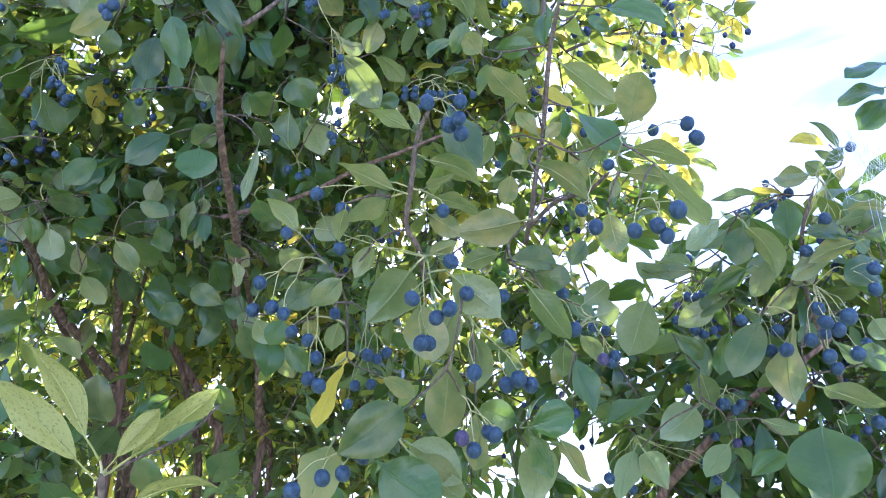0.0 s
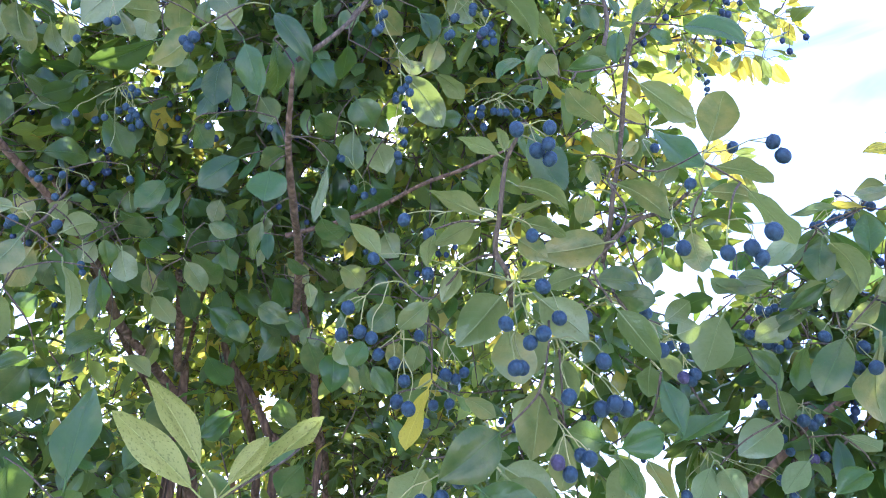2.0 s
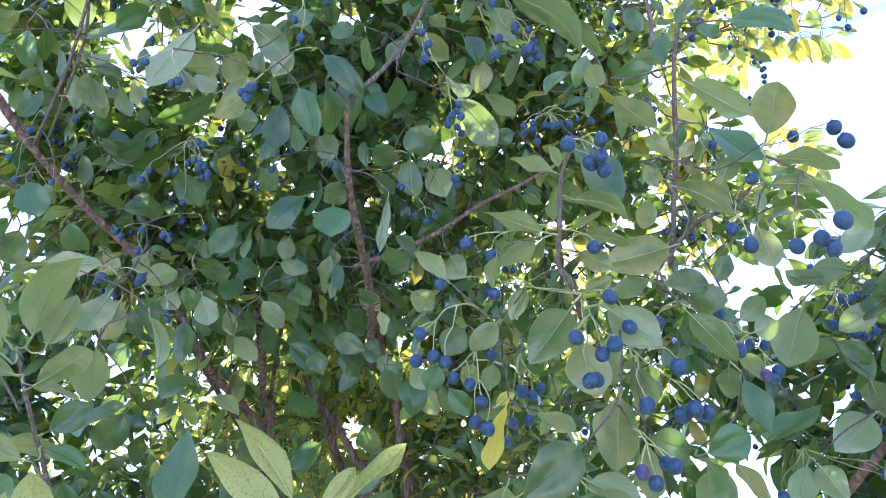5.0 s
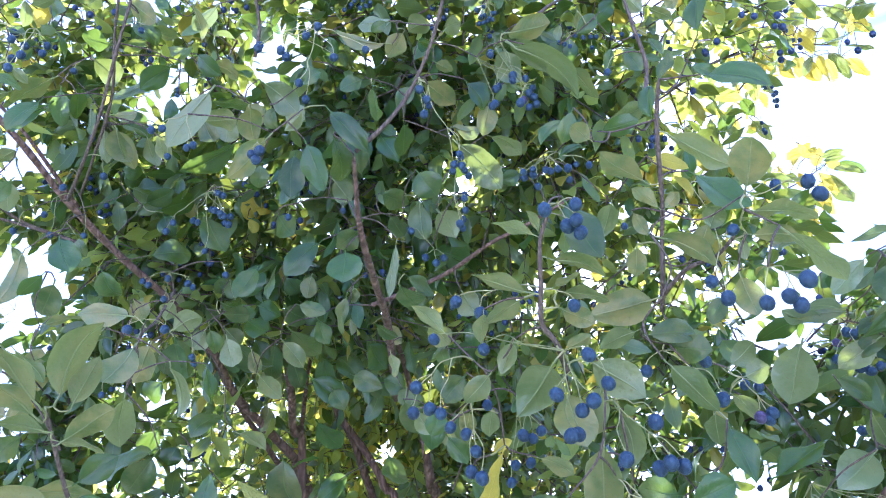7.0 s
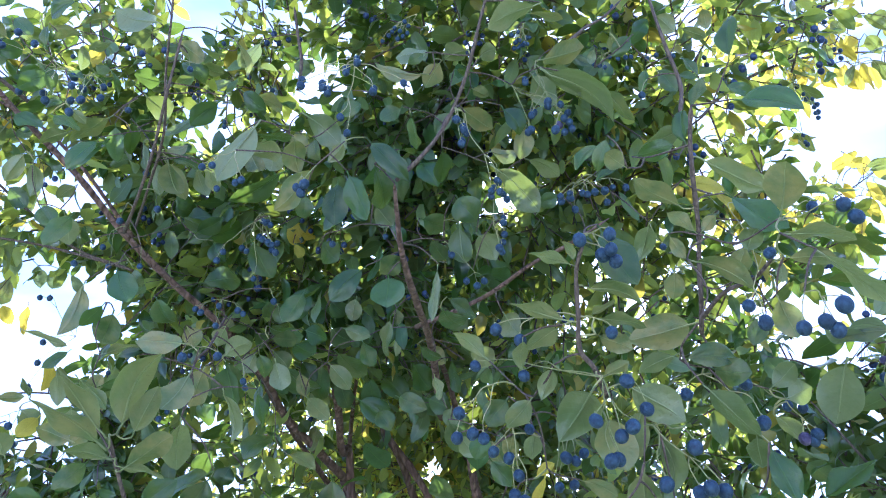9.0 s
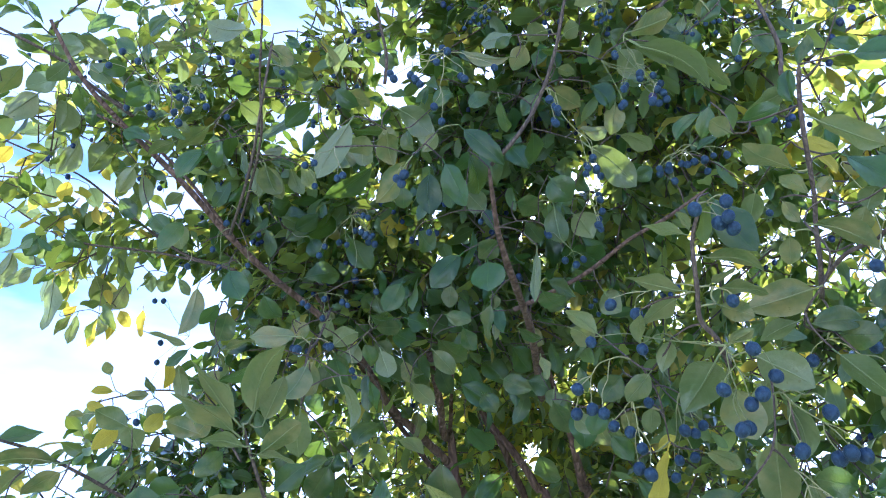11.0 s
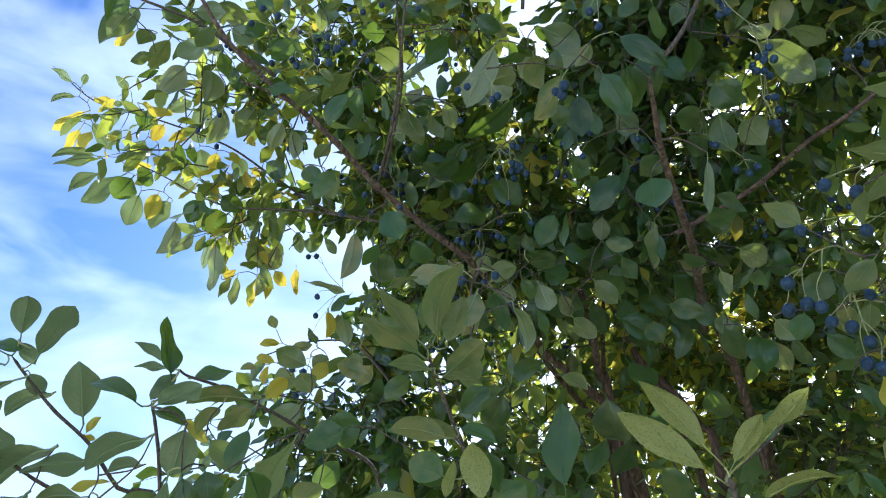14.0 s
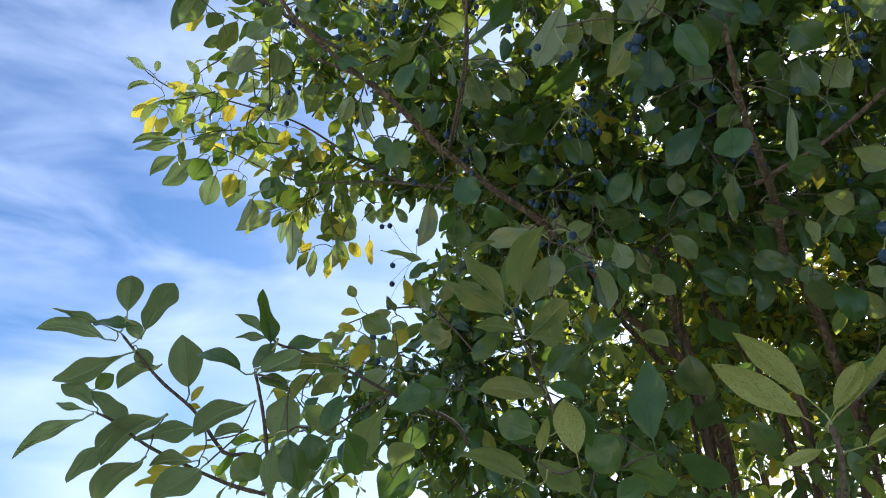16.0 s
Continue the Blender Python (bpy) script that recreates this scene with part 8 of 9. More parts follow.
leaf(boughfour, "U", (-0.772, 0.822, 2.361), (-0.776, 0.907, 2.320), (-0.26, 0.41, 0.87), 0.039)
leaf(boughfour, "U", (-0.740, 0.874, 2.371), (-0.735, 0.917, 2.325), (-0.87, 0.39, 0.29), 0.031)
leaf(boughten, "U", (-0.519, 0.834, 2.362), (-0.497, 0.861, 2.330), (-0.08, 0.79, 0.61), 0.040)
leaf(boughten, "U", (-0.574, 0.878, 2.380), (-0.593, 0.900, 2.340), (-0.07, 0.86, 0.50), 0.047)
leaf(boughfour, "U", (-0.631, 0.871, 2.388), (-0.593, 0.874, 2.322), (-0.36, 0.92, -0.17), 0.037)
leaf(boughthree, "T", (-0.830, 0.942, 2.452), (-0.789, 0.959, 2.442), (-0.05, -0.38, -0.92), 0.033)
leaf(boughthree, "T", (-0.859, 0.975, 2.379), (-0.836, 1.019, 2.370), (0.46, -0.40, -0.79), 0.044)
leaf(boughten, "U", (-0.434, 0.808, 2.308), (-0.404, 0.830, 2.294), (-0.46, 0.84, 0.30), 0.039)
leaf(stemsix, "Y", (-0.632, 1.046, 2.323), (-0.607, 1.085, 2.285), (0.26, -0.76, -0.60), 0.048)
leaf(stemsix, "Y", (-0.612, 1.066, 2.306), (-0.584, 1.084, 2.292), (0.63, -0.73, 0.27), 0.046)
leaf(stemsix, "Y", (-0.625, 1.068, 2.279), (-0.608, 1.085, 2.255), (-0.22, -0.70, -0.67), 0.028)
leaf(stemsix, "Y", (-0.668, 1.074, 2.423), (-0.643, 1.080, 2.416), (-0.13, -0.49, -0.86), 0.019)
leaf(stemsix, "T", (-0.676, 1.006, 2.449), (-0.762, 1.040, 2.412), (0.46, 0.22, -0.86), 0.049)
leaf(lead, "T", (-0.556, 1.141, 1.824), (-0.555, 1.205, 1.746), (-0.10, -0.77, -0.63), 0.070)
leaf(leftfive, "T", (-0.549, 0.759, 1.642), (-0.551, 0.802, 1.591), (0.86, -0.37, -0.34), 0.052)
leaf(leftfour, "T", (-0.656, 0.698, 1.673), (-0.641, 0.745, 1.634), (0.37, -0.66, -0.66), 0.049)
leaf(leftfour, "T", (-0.559, 1.033, 1.638), (-0.507, 1.101, 1.590), (0.32, -0.70, -0.64), 0.052)
leaf(leftfour, "T", (-0.575, 0.886, 1.627), (-0.569, 0.999, 1.582), (1.00, -0.07, -0.05), 0.056)
leaf(lead, "T", (-0.493, 1.191, 1.700), (-0.460, 1.243, 1.638), (0.07, -0.78, -0.62), 0.054)
leaf(sprig, "T", (-0.621, 1.168, 1.683), (-0.583, 1.199, 1.754), (-0.16, -0.87, 0.47), 0.054)
leaf(boughsix, "T", (-0.601, 1.009, 1.995), (-0.570, 1.107, 1.975), (0.10, -0.23, -0.97), 0.059)
leaf(lead, "T", (-0.519, 1.157, 1.970), (-0.469, 1.210, 1.919), (0.69, -0.72, -0.05), 0.053)
leaf(boughone, "T", (-0.519, 1.055, 2.028), (-0.499, 1.162, 2.007), (0.44, -0.25, -0.86), 0.043)
leaf(boughsix, "T", (-0.624, 1.052, 1.885), (-0.663, 1.020, 1.838), (0.06, -0.85, 0.52), 0.058)
leaf(lead, "T", (-0.403, 1.151, 2.022), (-0.385, 1.213, 1.984), (0.76, -0.49, -0.43), 0.050)
leaf(lead, "T", (-0.431, 1.360, 1.861), (-0.414, 1.429, 1.808), (-0.19, -0.57, -0.80), 0.058)
leaf(lead, "T", (-0.476, 1.281, 1.812), (-0.546, 1.294, 1.767), (-0.21, -0.98, 0.06), 0.053)
leaf(lead, "T", (-0.356, 1.232, 1.944), (-0.331, 1.256, 1.894), (0.67, -0.74, 0.00), 0.055)
leaf(boughsix, "U", (-0.613, 1.078, 1.855), (-0.584, 1.139, 1.836), (-0.18, 0.37, 0.91), 0.035)
leaf(stemone, "T", (-0.559, 1.291, 1.925), (-0.528, 1.355, 1.875), (0.10, -0.64, -0.76), 0.052)
leaf(boughsix, "T", (-0.551, 0.766, 1.750), (-0.593, 0.775, 1.707), (0.51, -0.61, -0.61), 0.042)
leaf(leftfour, "T", (-0.728, 0.648, 1.709), (-0.775, 0.613, 1.686), (0.43, -0.82, 0.38), 0.047)
leaf(leftfour, "U", (-0.659, 0.679, 1.702), (-0.627, 0.761, 1.697), (-0.46, 0.23, 0.86), 0.036)
leaf(leftfour, "T", (-0.702, 0.414, 1.615), (-0.739, 0.421, 1.575), (0.18, -0.93, -0.33), 0.040)
leaf(leftfour, "T", (-0.707, 0.457, 1.632), (-0.724, 0.505, 1.590), (0.92, -0.02, -0.39), 0.036)
leaf(leftfour, "U", (-0.738, 0.565, 1.594), (-0.706, 0.570, 1.626), (-0.70, 0.28, 0.66), 0.038)
leaf(lead, "T", (-0.571, 1.301, 1.766), (-0.623, 1.315, 1.711), (0.52, -0.59, -0.63), 0.056)
leaf(lead, "T", (-0.541, 1.355, 1.836), (-0.553, 1.460, 1.785), (-0.33, -0.44, -0.83), 0.057)
leaf(lead, "T", (-0.337, 1.236, 1.716), (-0.377, 1.236, 1.658), (0.66, -0.60, -0.45), 0.061)
leaf(leftfive, "T", (-0.511, 0.826, 1.577), (-0.560, 0.806, 1.559), (0.24, -0.90, 0.36), 0.040)
leaf(backtwig, "Y", (0.532, 1.458, 2.453), (0.524, 1.443, 2.479), (0.07, -0.86, -0.50), 0.019)
leaf(backtwig, "Y", (0.537, 1.461, 2.451), (0.558, 1.453, 2.473), (-0.30, -0.95, -0.03), 0.020)
leaf(backtwig, "U", (0.559, 1.466, 2.450), (0.619, 1.472, 2.462), (-0.22, 0.52, 0.83), 0.021)
leaf(backtwig, "U", (0.563, 1.471, 2.443), (0.624, 1.479, 2.452), (-0.19, 0.64, 0.75), 0.016)
leaf(backtwig, "U", (0.580, 1.482, 2.429), (0.661, 1.507, 2.416), (0.02, 0.40, 0.92), 0.021)
leaf(backtwig, "Y", (0.559, 1.483, 2.418), (0.591, 1.515, 2.373), (0.12, -0.85, -0.51), 0.019)
leaf(backtwig, "U", (0.575, 1.483, 2.424), (0.628, 1.527, 2.365), (0.42, 0.51, 0.75), 0.020)
leaf(backtwig, "Y", (0.565, 1.498, 2.393), (0.573, 1.522, 2.351), (-0.44, -0.73, -0.52), 0.021)
leaf(backtwig, "Y", (0.510, 1.468, 2.427), (0.532, 1.492, 2.392), (-0.48, -0.56, -0.68), 0.019)
leaf(backtwig, "Y", (0.530, 1.532, 2.317), (0.542, 1.546, 2.296), (-0.17, -0.76, -0.62), 0.015)
leaf(backtwig, "Y", (0.470, 1.499, 2.354), (0.509, 1.520, 2.331), (-0.28, -0.41, -0.87), 0.021)
leaf(backtwig, "Y", (0.419, 1.481, 2.367), (0.449, 1.499, 2.345), (-0.24, -0.55, -0.80), 0.019)
leaf(backtwig, "Y", (0.362, 1.461, 2.381), (0.401, 1.481, 2.359), (0.25, -0.89, -0.39), 0.016)
leaf(backtwig, "Y", (0.581, 1.362, 2.651), (0.589, 1.391, 2.601), (-0.61, -0.63, -0.47), 0.019)
leaf(backtwig, "Y", (0.609, 1.366, 2.655), (0.628, 1.398, 2.604), (-0.07, -0.83, -0.55), 0.019)
leaf(backtwig, "U", (0.634, 1.371, 2.656), (0.656, 1.398, 2.614), (0.51, 0.57, 0.64), 0.021)
leaf(backtwig, "Y", (0.659, 1.379, 2.651), (0.705, 1.411, 2.610), (-0.48, -0.34, -0.81), 0.023)
leaf(backtwig, "U", (0.587, 1.358, 2.660), (0.553, 1.376, 2.614), (-0.21, 0.85, 0.48), 0.022)
leaf(backtwig, "U", (0.648, 1.364, 2.674), (0.722, 1.386, 2.663), (0.12, 0.09, 0.99), 0.013)
leaf(backtwig, "U", (0.611, 1.312, 2.755), (0.673, 1.347, 2.716), (0.34, 0.37, 0.86), 0.027)
leaf(backtwig, "Y", (0.674, 1.333, 2.741), (0.719, 1.369, 2.694), (0.02, -0.81, -0.58), 0.025)
leaf(backtwig, "Y", (0.712, 1.333, 2.758), (0.731, 1.354, 2.725), (-0.48, -0.58, -0.66), 0.017)
leaf(backtwig, "Y", (0.555, 1.328, 2.703), (0.589, 1.357, 2.663), (-0.49, -0.46, -0.74), 0.023)
leaf(backtwig, "U", (0.518, 1.319, 2.704), (0.540, 1.343, 2.669), (-0.05, 0.84, 0.54), 0.022)
leaf(backtwig, "Y", (0.494, 1.344, 2.649), (0.527, 1.363, 2.627), (-0.26, -0.50, -0.82), 0.016)
leaf(backtwig, "Y", (0.234, 1.289, 2.327), (0.255, 1.318, 2.282), (-0.41, -0.66, -0.62), 0.022)
leaf(backtwig, "Y", (0.241, 1.314, 2.283), (0.258, 1.328, 2.263), (0.11, -0.85, -0.52), 0.017)
leaf(right, "T", (0.323, 0.690, 1.866), (0.385, 0.732, 1.827), (-0.26, -0.42, -0.87), 0.028)
leaf(right, "U", (0.378, 0.638, 1.882), (0.331, 0.634, 1.871), (-0.10, 1.00, -0.01), 0.016)
leaf(right, "T", (0.354, 0.725, 1.886), (0.305, 0.761, 1.858), (-0.15, -0.73, -0.67), 0.033)
leaf(right, "U", (0.393, 0.636, 1.839), (0.442, 0.642, 1.847), (-0.20, 0.57, 0.80), 0.021)
leaf(right, "U", (0.396, 0.652, 1.805), (0.334, 0.648, 1.771), (-0.27, 0.89, 0.37), 0.023)
leaf(right, "T", (0.393, 0.655, 1.800), (0.445, 0.689, 1.769), (-0.22, -0.45, -0.86), 0.028)
leaf(right, "U", (0.291, 0.754, 1.823), (0.223, 0.764, 1.836), (0.11, 0.98, -0.19), 0.022)
leaf(right, "T", (0.332, 0.714, 1.814), (0.281, 0.728, 1.785), (0.15, -0.77, -0.62), 0.017)
leaf(right, "U", (0.353, 0.689, 1.822), (0.328, 0.726, 1.783), (0.70, 0.68, 0.21), 0.024)
leaf(right, "T", (0.393, 0.654, 1.897), (0.418, 0.644, 1.917), (0.06, -0.87, -0.48), 0.014)
leaf(right, "U", (0.385, 0.722, 1.797), (0.351, 0.747, 1.768), (0.08, 0.80, 0.59), 0.024)
leaf(right, "T", (0.328, 0.764, 1.801), (0.289, 0.790, 1.783), (-0.53, -0.85, -0.03), 0.023)
berries_at(right, (0.398, 0.668, 1.895), [(0.373, 0.681, 1.814, 0.0055), (0.407, 0.677, 1.823, 0.0060), (0.418, 0.677, 1.823, 0.0051), (0.393, 0.667, 1.845, 0.0059), (0.445, 0.687, 1.802, 0.0053), (0.356, 0.655, 1.869, 0.0054), (0.446, 0.697, 1.780, 0.0058)])
berries_at(right, (0.334, 0.850, 1.857), [(0.316, 0.851, 1.831, 0.0054), (0.323, 0.850, 1.834, 0.0055), (0.333, 0.851, 1.832, 0.0050), (0.339, 0.870, 1.793, 0.0058), (0.329, 0.872, 1.788, 0.0055)])
berries_at(right, (0.405, 0.804, 1.961), [(0.373, 0.809, 1.926, 0.0053), (0.394, 0.807, 1.930, 0.0058), (0.406, 0.806, 1.935, 0.0053), (0.423, 0.812, 1.925, 0.0055), (0.426, 0.802, 1.945, 0.0051)])

# ways cleared through the crowns to fit the camera's view and admit sun: start, end, radius at both
SIGHT_AND_SUN_GAPS = (
    # from the camera's positions to limbs that should show
    ((-0.38, 0.59, 1.80), (-0.68, 1.10, 2.00), 0.015, 0.029),
    ((-0.38, 0.64, 1.78), (-0.68, 1.17, 1.96), 0.016, 0.031),
    ((-0.36, 0.66, 1.74), (-0.65, 1.22, 1.89), 0.017, 0.032),
    ((-0.36, 0.71, 1.71), (-0.64, 1.30, 1.85), 0.017, 0.032),
    ((-0.32, 0.68, 1.74), (-0.57, 1.24, 1.89), 0.013, 0.026),
    ((-0.28, 0.74, 1.75), (-0.51, 1.35, 1.92), 0.013, 0.026),
    ((-0.26, 0.76, 1.72), (-0.48, 1.39, 1.86), 0.014, 0.027),
    ((-0.43, 0.63, 1.74), (-0.67, 1.18, 1.92), 0.017, 0.032),
    ((-0.41, 0.66, 1.71), (-0.64, 1.23, 1.88), 0.017, 0.032),
    ((-0.40, 0.71, 1.69), (-0.63, 1.32, 1.85), 0.018, 0.034),
    ((-0.39, 0.75, 1.62), (-0.61, 1.40, 1.73), 0.018, 0.034),
    ((-0.39, 0.77, 1.59), (-0.61, 1.43, 1.68), 0.017, 0.032),
    ((-0.39, 0.64, 1.78), (-0.68, 1.11, 1.99), 0.013, 0.026),
    ((-0.40, 0.71, 1.76), (-0.69, 1.23, 1.95), 0.014, 0.027),
    ((-0.40, 0.77, 1.73), (-0.70, 1.35, 1.90), 0.014, 0.028),
    ((-0.15, 0.43, 1.76), (-0.25, 0.75, 1.95), 0.010, 0.020),
    ((-0.14, 0.39, 1.78), (-0.24, 0.68, 1.99), 0.009, 0.020),
    ((-0.15, 0.48, 1.74), (-0.27, 0.84, 1.92), 0.010, 0.021),
    ((-0.32, 0.81, 1.76), (-0.56, 1.42, 1.96), 0.013, 0.025),
    ((-0.30, 0.83, 1.72), (-0.51, 1.45, 1.89), 0.014, 0.027),
    ((-0.20, 0.81, 1.71), (-0.36, 1.41, 1.87), 0.013, 0.025),
    ((-0.20, 0.38, 1.75), (-0.28, 0.74, 1.96), 0.010, 0.020),
    ((-0.21, 0.42, 1.74), (-0.29, 0.81, 1.93), 0.011, 0.022),
    ((-0.46, 0.29, 1.86), (-0.73, 0.58, 2.14), 0.011, 0.021),
    ((-0.45, 0.31, 1.84), (-0.71, 0.63, 2.10), 0.011, 0.021),
    ((-0.47, 0.25, 1.88), (-0.75, 0.52, 2.18), 0.010, 0.021),
    # shafts towards the sun, cleared so direct light reaches chosen leaves
    ((-0.53, 0.94, 2.18), (-0.99, 3.16, 3.46), 0.045, 0.054),
    ((-0.67, 1.05, 2.41), (-1.13, 3.27, 3.68), 0.050, 0.060),
    ((-0.55, 1.06, 2.39), (-1.01, 3.28, 3.67), 0.050, 0.060),
    ((-0.24, 0.88, 1.89), (-0.70, 3.10, 3.17), 0.040, 0.048),
    ((-0.34, 1.47, 1.99), (-0.80, 3.69, 3.26), 0.040, 0.048),
    ((-0.16, 1.00, 2.29), (-0.62, 3.22, 3.57), 0.050, 0.060),
    ((-0.55, 0.91, 2.59), (-1.01, 3.13, 3.86), 0.080, 0.096),
    ((-1.37, 0.85, 2.53), (-1.83, 3.06, 3.80), 0.100, 0.120),
    ((-0.73, 0.54, 2.34), (-1.19, 2.76, 3.61), 0.060, 0.072),
    ((-0.81, 0.98, 1.84), (-1.27, 3.20, 3.11), 0.060, 0.072),
    ((-0.67, 1.39, 2.07), (-1.13, 3.61, 3.35), 0.035, 0.042),
    ((-0.55, 1.57, 1.99), (-1.01, 3.79, 3.26), 0.040, 0.048),
    ((-0.81, 1.34, 1.90), (-1.27, 3.56, 3.18), 0.040, 0.048),
    ((-0.34, 1.64, 1.86), (-0.80, 3.86, 3.14), 0.040, 0.048),
    ((-0.70, 1.52, 2.06), (-1.16, 3.74, 3.33), 0.035, 0.042),
    ((-0.38, 1.46, 1.92), (-0.84, 3.68, 3.20), 0.040, 0.048),
    ((-0.77, 1.31, 2.13), (-1.23, 3.53, 3.41), 0.035, 0.042),
    # from the camera's positions out to patches of open sky
    ((0.28, 0.65, 2.00), (1.11, 2.61, 3.48), 0.057, 0.206),
    ((0.34, 0.67, 1.96), (1.36, 2.68, 3.33), 0.069, 0.256),
    ((0.39, 0.64, 2.01), (1.58, 2.57, 3.55), 0.091, 0.343),
    ((0.24, 0.73, 1.83), (0.96, 2.91, 2.83), 0.038, 0.132),
    ((0.18, 0.73, 1.82), (0.74, 2.93, 2.79), 0.032, 0.107),
    ((0.30, 0.70, 1.90), (1.19, 2.78, 3.10), 0.041, 0.144),
    ((0.17, 0.82, 1.63), (0.67, 3.29, 2.02), 0.034, 0.114),
    ((0.25, 0.79, 1.70), (0.98, 3.16, 2.29), 0.026, 0.082),
    ((0.38, 0.79, 1.69), (1.50, 3.17, 2.27), 0.022, 0.070),
    ((-0.57, 0.43, 1.83), (-1.98, 2.07, 2.87), 0.041, 0.144),
    ((-0.56, 0.38, 1.93), (-1.94, 1.88, 3.26), 0.029, 0.094),
    ((-0.66, 0.40, 1.75), (-2.35, 1.96, 2.54), 0.047, 0.169),
    ((-0.69, 0.37, 1.75), (-2.48, 1.84, 2.57), 0.044, 0.157),
    ((-0.72, 0.33, 1.79), (-2.61, 1.66, 2.72), 0.053, 0.194),
    ((-0.67, 0.49, 1.57), (-2.39, 2.31, 1.85), 0.035, 0.119),
    ((-0.70, 0.41, 1.67), (-2.53, 1.99, 2.23), 0.022, 0.070),
    ((-0.61, 0.48, 1.88), (-2.51, 2.18, 2.94), 0.044, 0.157),
    ((-0.60, 0.51, 1.84), (-2.47, 2.30, 2.76), 0.041, 0.144),
    ((-0.63, 0.52, 1.80), (-2.59, 2.35, 2.61), 0.035, 0.119),
    ((-0.37, 0.39, 2.15), (-1.57, 1.83, 4.01), 0.032, 0.107),
    ((-0.55, 0.44, 1.99), (-2.26, 2.01, 3.35), 0.030, 0.099),
    ((-0.44, 0.59, 1.78), (-1.85, 2.63, 2.50), 0.024, 0.075),
    ((0.27, 0.65, 2.02), (1.02, 2.87, 3.49), 0.053, 0.194),
    ((-0.11, 0.79, 1.70), (-0.46, 3.16, 2.29), 0.016, 0.045),
    ((-0.25, 0.79, 1.70), (-1.00, 3.16, 2.29), 0.019, 0.055),
)
crown = Foliage(11)
# fitted to the view: twigs are pushed back from the camera's eye, behind the outer sprays
crown.eye_point = np.array([-0.02, -0.08, 1.51])
for way in SIGHT_AND_SUN_GAPS:
    crown.gap(*way)
for wood in (trunk, stemone, stemtwo, stemthree, stemfour, stemfive, mainlimb, lead):
    # two of the camera's positions
    for side in ((-0.04, -0.02, 1.50), (-0.05, -0.11, 1.50)):
        crown.clear_sightline(LINES[wood.name], 0.022, side, 1.62, 2.12)
crown.bough((-0.74, 1.21, 2.46), (0.34, 0.30, 0.28), 111, fruit=0.18, top=0.3, thin=0.22)
crown.bough((-0.42, 1.13, 2.27), (0.25, 0.22, 0.22), 63, fruit=0.16)
crown.bough((-0.14, 1.00, 2.31), (0.24, 0.25, 0.22), 52, fruit=0.18, thin=0.5, top=0.3)
crown.bough((0.07, 0.91, 2.28), (0.20, 0.25, 0.22), 46, fruit=0.18, thin=0.5, top=0.3)
crown.bough((-0.71, 1.71, 2.33), (0.50, 0.2, 0.26), 81, thin=0.3, size=0.061, top=0.25)
crown.bough((-0.10, 1.40, 2.28), (0.36, 0.25, 0.32), 110, thin=0.3, size=0.061, top=0.25)
crown.bough((0.15, 1.05, 2.08), (0.14, 0.25, 0.22), 48)
crown.bough((-1.01, 1.92, 1.88), (0.40, 0.2, 0.25), 92, thin=0.3, size=0.061, top=0.25)
crown.bough((-0.35, 1.65, 1.74), (0.40, 0.2, 0.18), 101, thin=0.3, size=0.061, top=0.25)
crown.bough((0.18, 1.07, 1.80), (0.20, 0.25, 0.22), 96, fruit=0.15)
crown.bough((0.46, 1.38, 2.79), (0.18, 0.25, 0.10), 28, yellow=0.4, size=0.055, thin=0.3, top=0.25)
crown.bough((0.39, 1.54, 2.45), (0.16, 0.3, 0.18), 35, yellow=0.35, size=0.055, thin=0.3, top=0.25)
crown.bough((-0.65, 0.78, 2.48), (0.32, 0.28, 0.24), 66, fruit=0.18, top=0.3, thin=0.22)
crown.bough((-0.30, 0.85, 2.50), (0.32, 0.28, 0.24), 65, fruit=0.2)
crown.bough((0.04, 0.94, 2.47), (0.26, 0.3, 0.24), 54, fruit=0.2, thin=0.5, top=0.3)
crown.bough((-1.01, 0.95, 2.35), (0.28, 0.25, 0.24), 40, fruit=0.16, top=0.3, thin=0.22)
crown.bough((-0.94, 1.02, 1.92), (0.20, 0.2, 0.2), 48)
crown.bough((-0.04, 0.96, 2.83), (0.8, 0.4, 0.30), 63, fruit=0.16)
crown.bough((-0.77, 0.78, 2.87), (0.6, 0.4, 0.30), 46, fruit=0.16)
crown.bough((0.67, 1.53, 2.90), (0.22, 0.3, 0.16), 35, yellow=0.35, size=0.055, thin=0.3, top=0.25)
crown.bough((0.69, 1.87, 2.51), (0.16, 0.25, 0.14), 23, yellow=0.5, size=0.055, thin=0.3, top=0.25)
crown.bough((-0.94, 0.68, 2.47), (0.14, 0.25, 0.18), 34, fruit=0.08, top=0.3, thin=0.22)
crown.bough((-1.24, 0.85, 2.48), (0.17, 0.3, 0.10), 51, yellow=0.15, size=0.061, top=0.3, thin=0.22)
crown.bough((-1.30, 1.06, 2.40), (0.18, 0.3, 0.08), 35, yellow=0.3, thin=0.3, size=0.061, top=0.25)
crown.bough((-0.92, 0.84, 2.34), (0.18, 0.25, 0.22), 27, fruit=0.16, top=0.3, thin=0.22)
crown.bough((-0.72, 0.89, 2.28), (0.28, 0.25, 0.26), 91, fruit=0.16)
crown.bough((-0.80, 1.20, 2.13), (0.28, 0.28, 0.24), 127, thin=0.3, size=0.061, top=0.25)
crown.bough((-0.95, 0.95, 1.87), (0.14, 0.22, 0.12), 55)
crown.bough((-1.00, 0.86, 1.69), (0.18, 0.22, 0.11), 63, top=0.4)
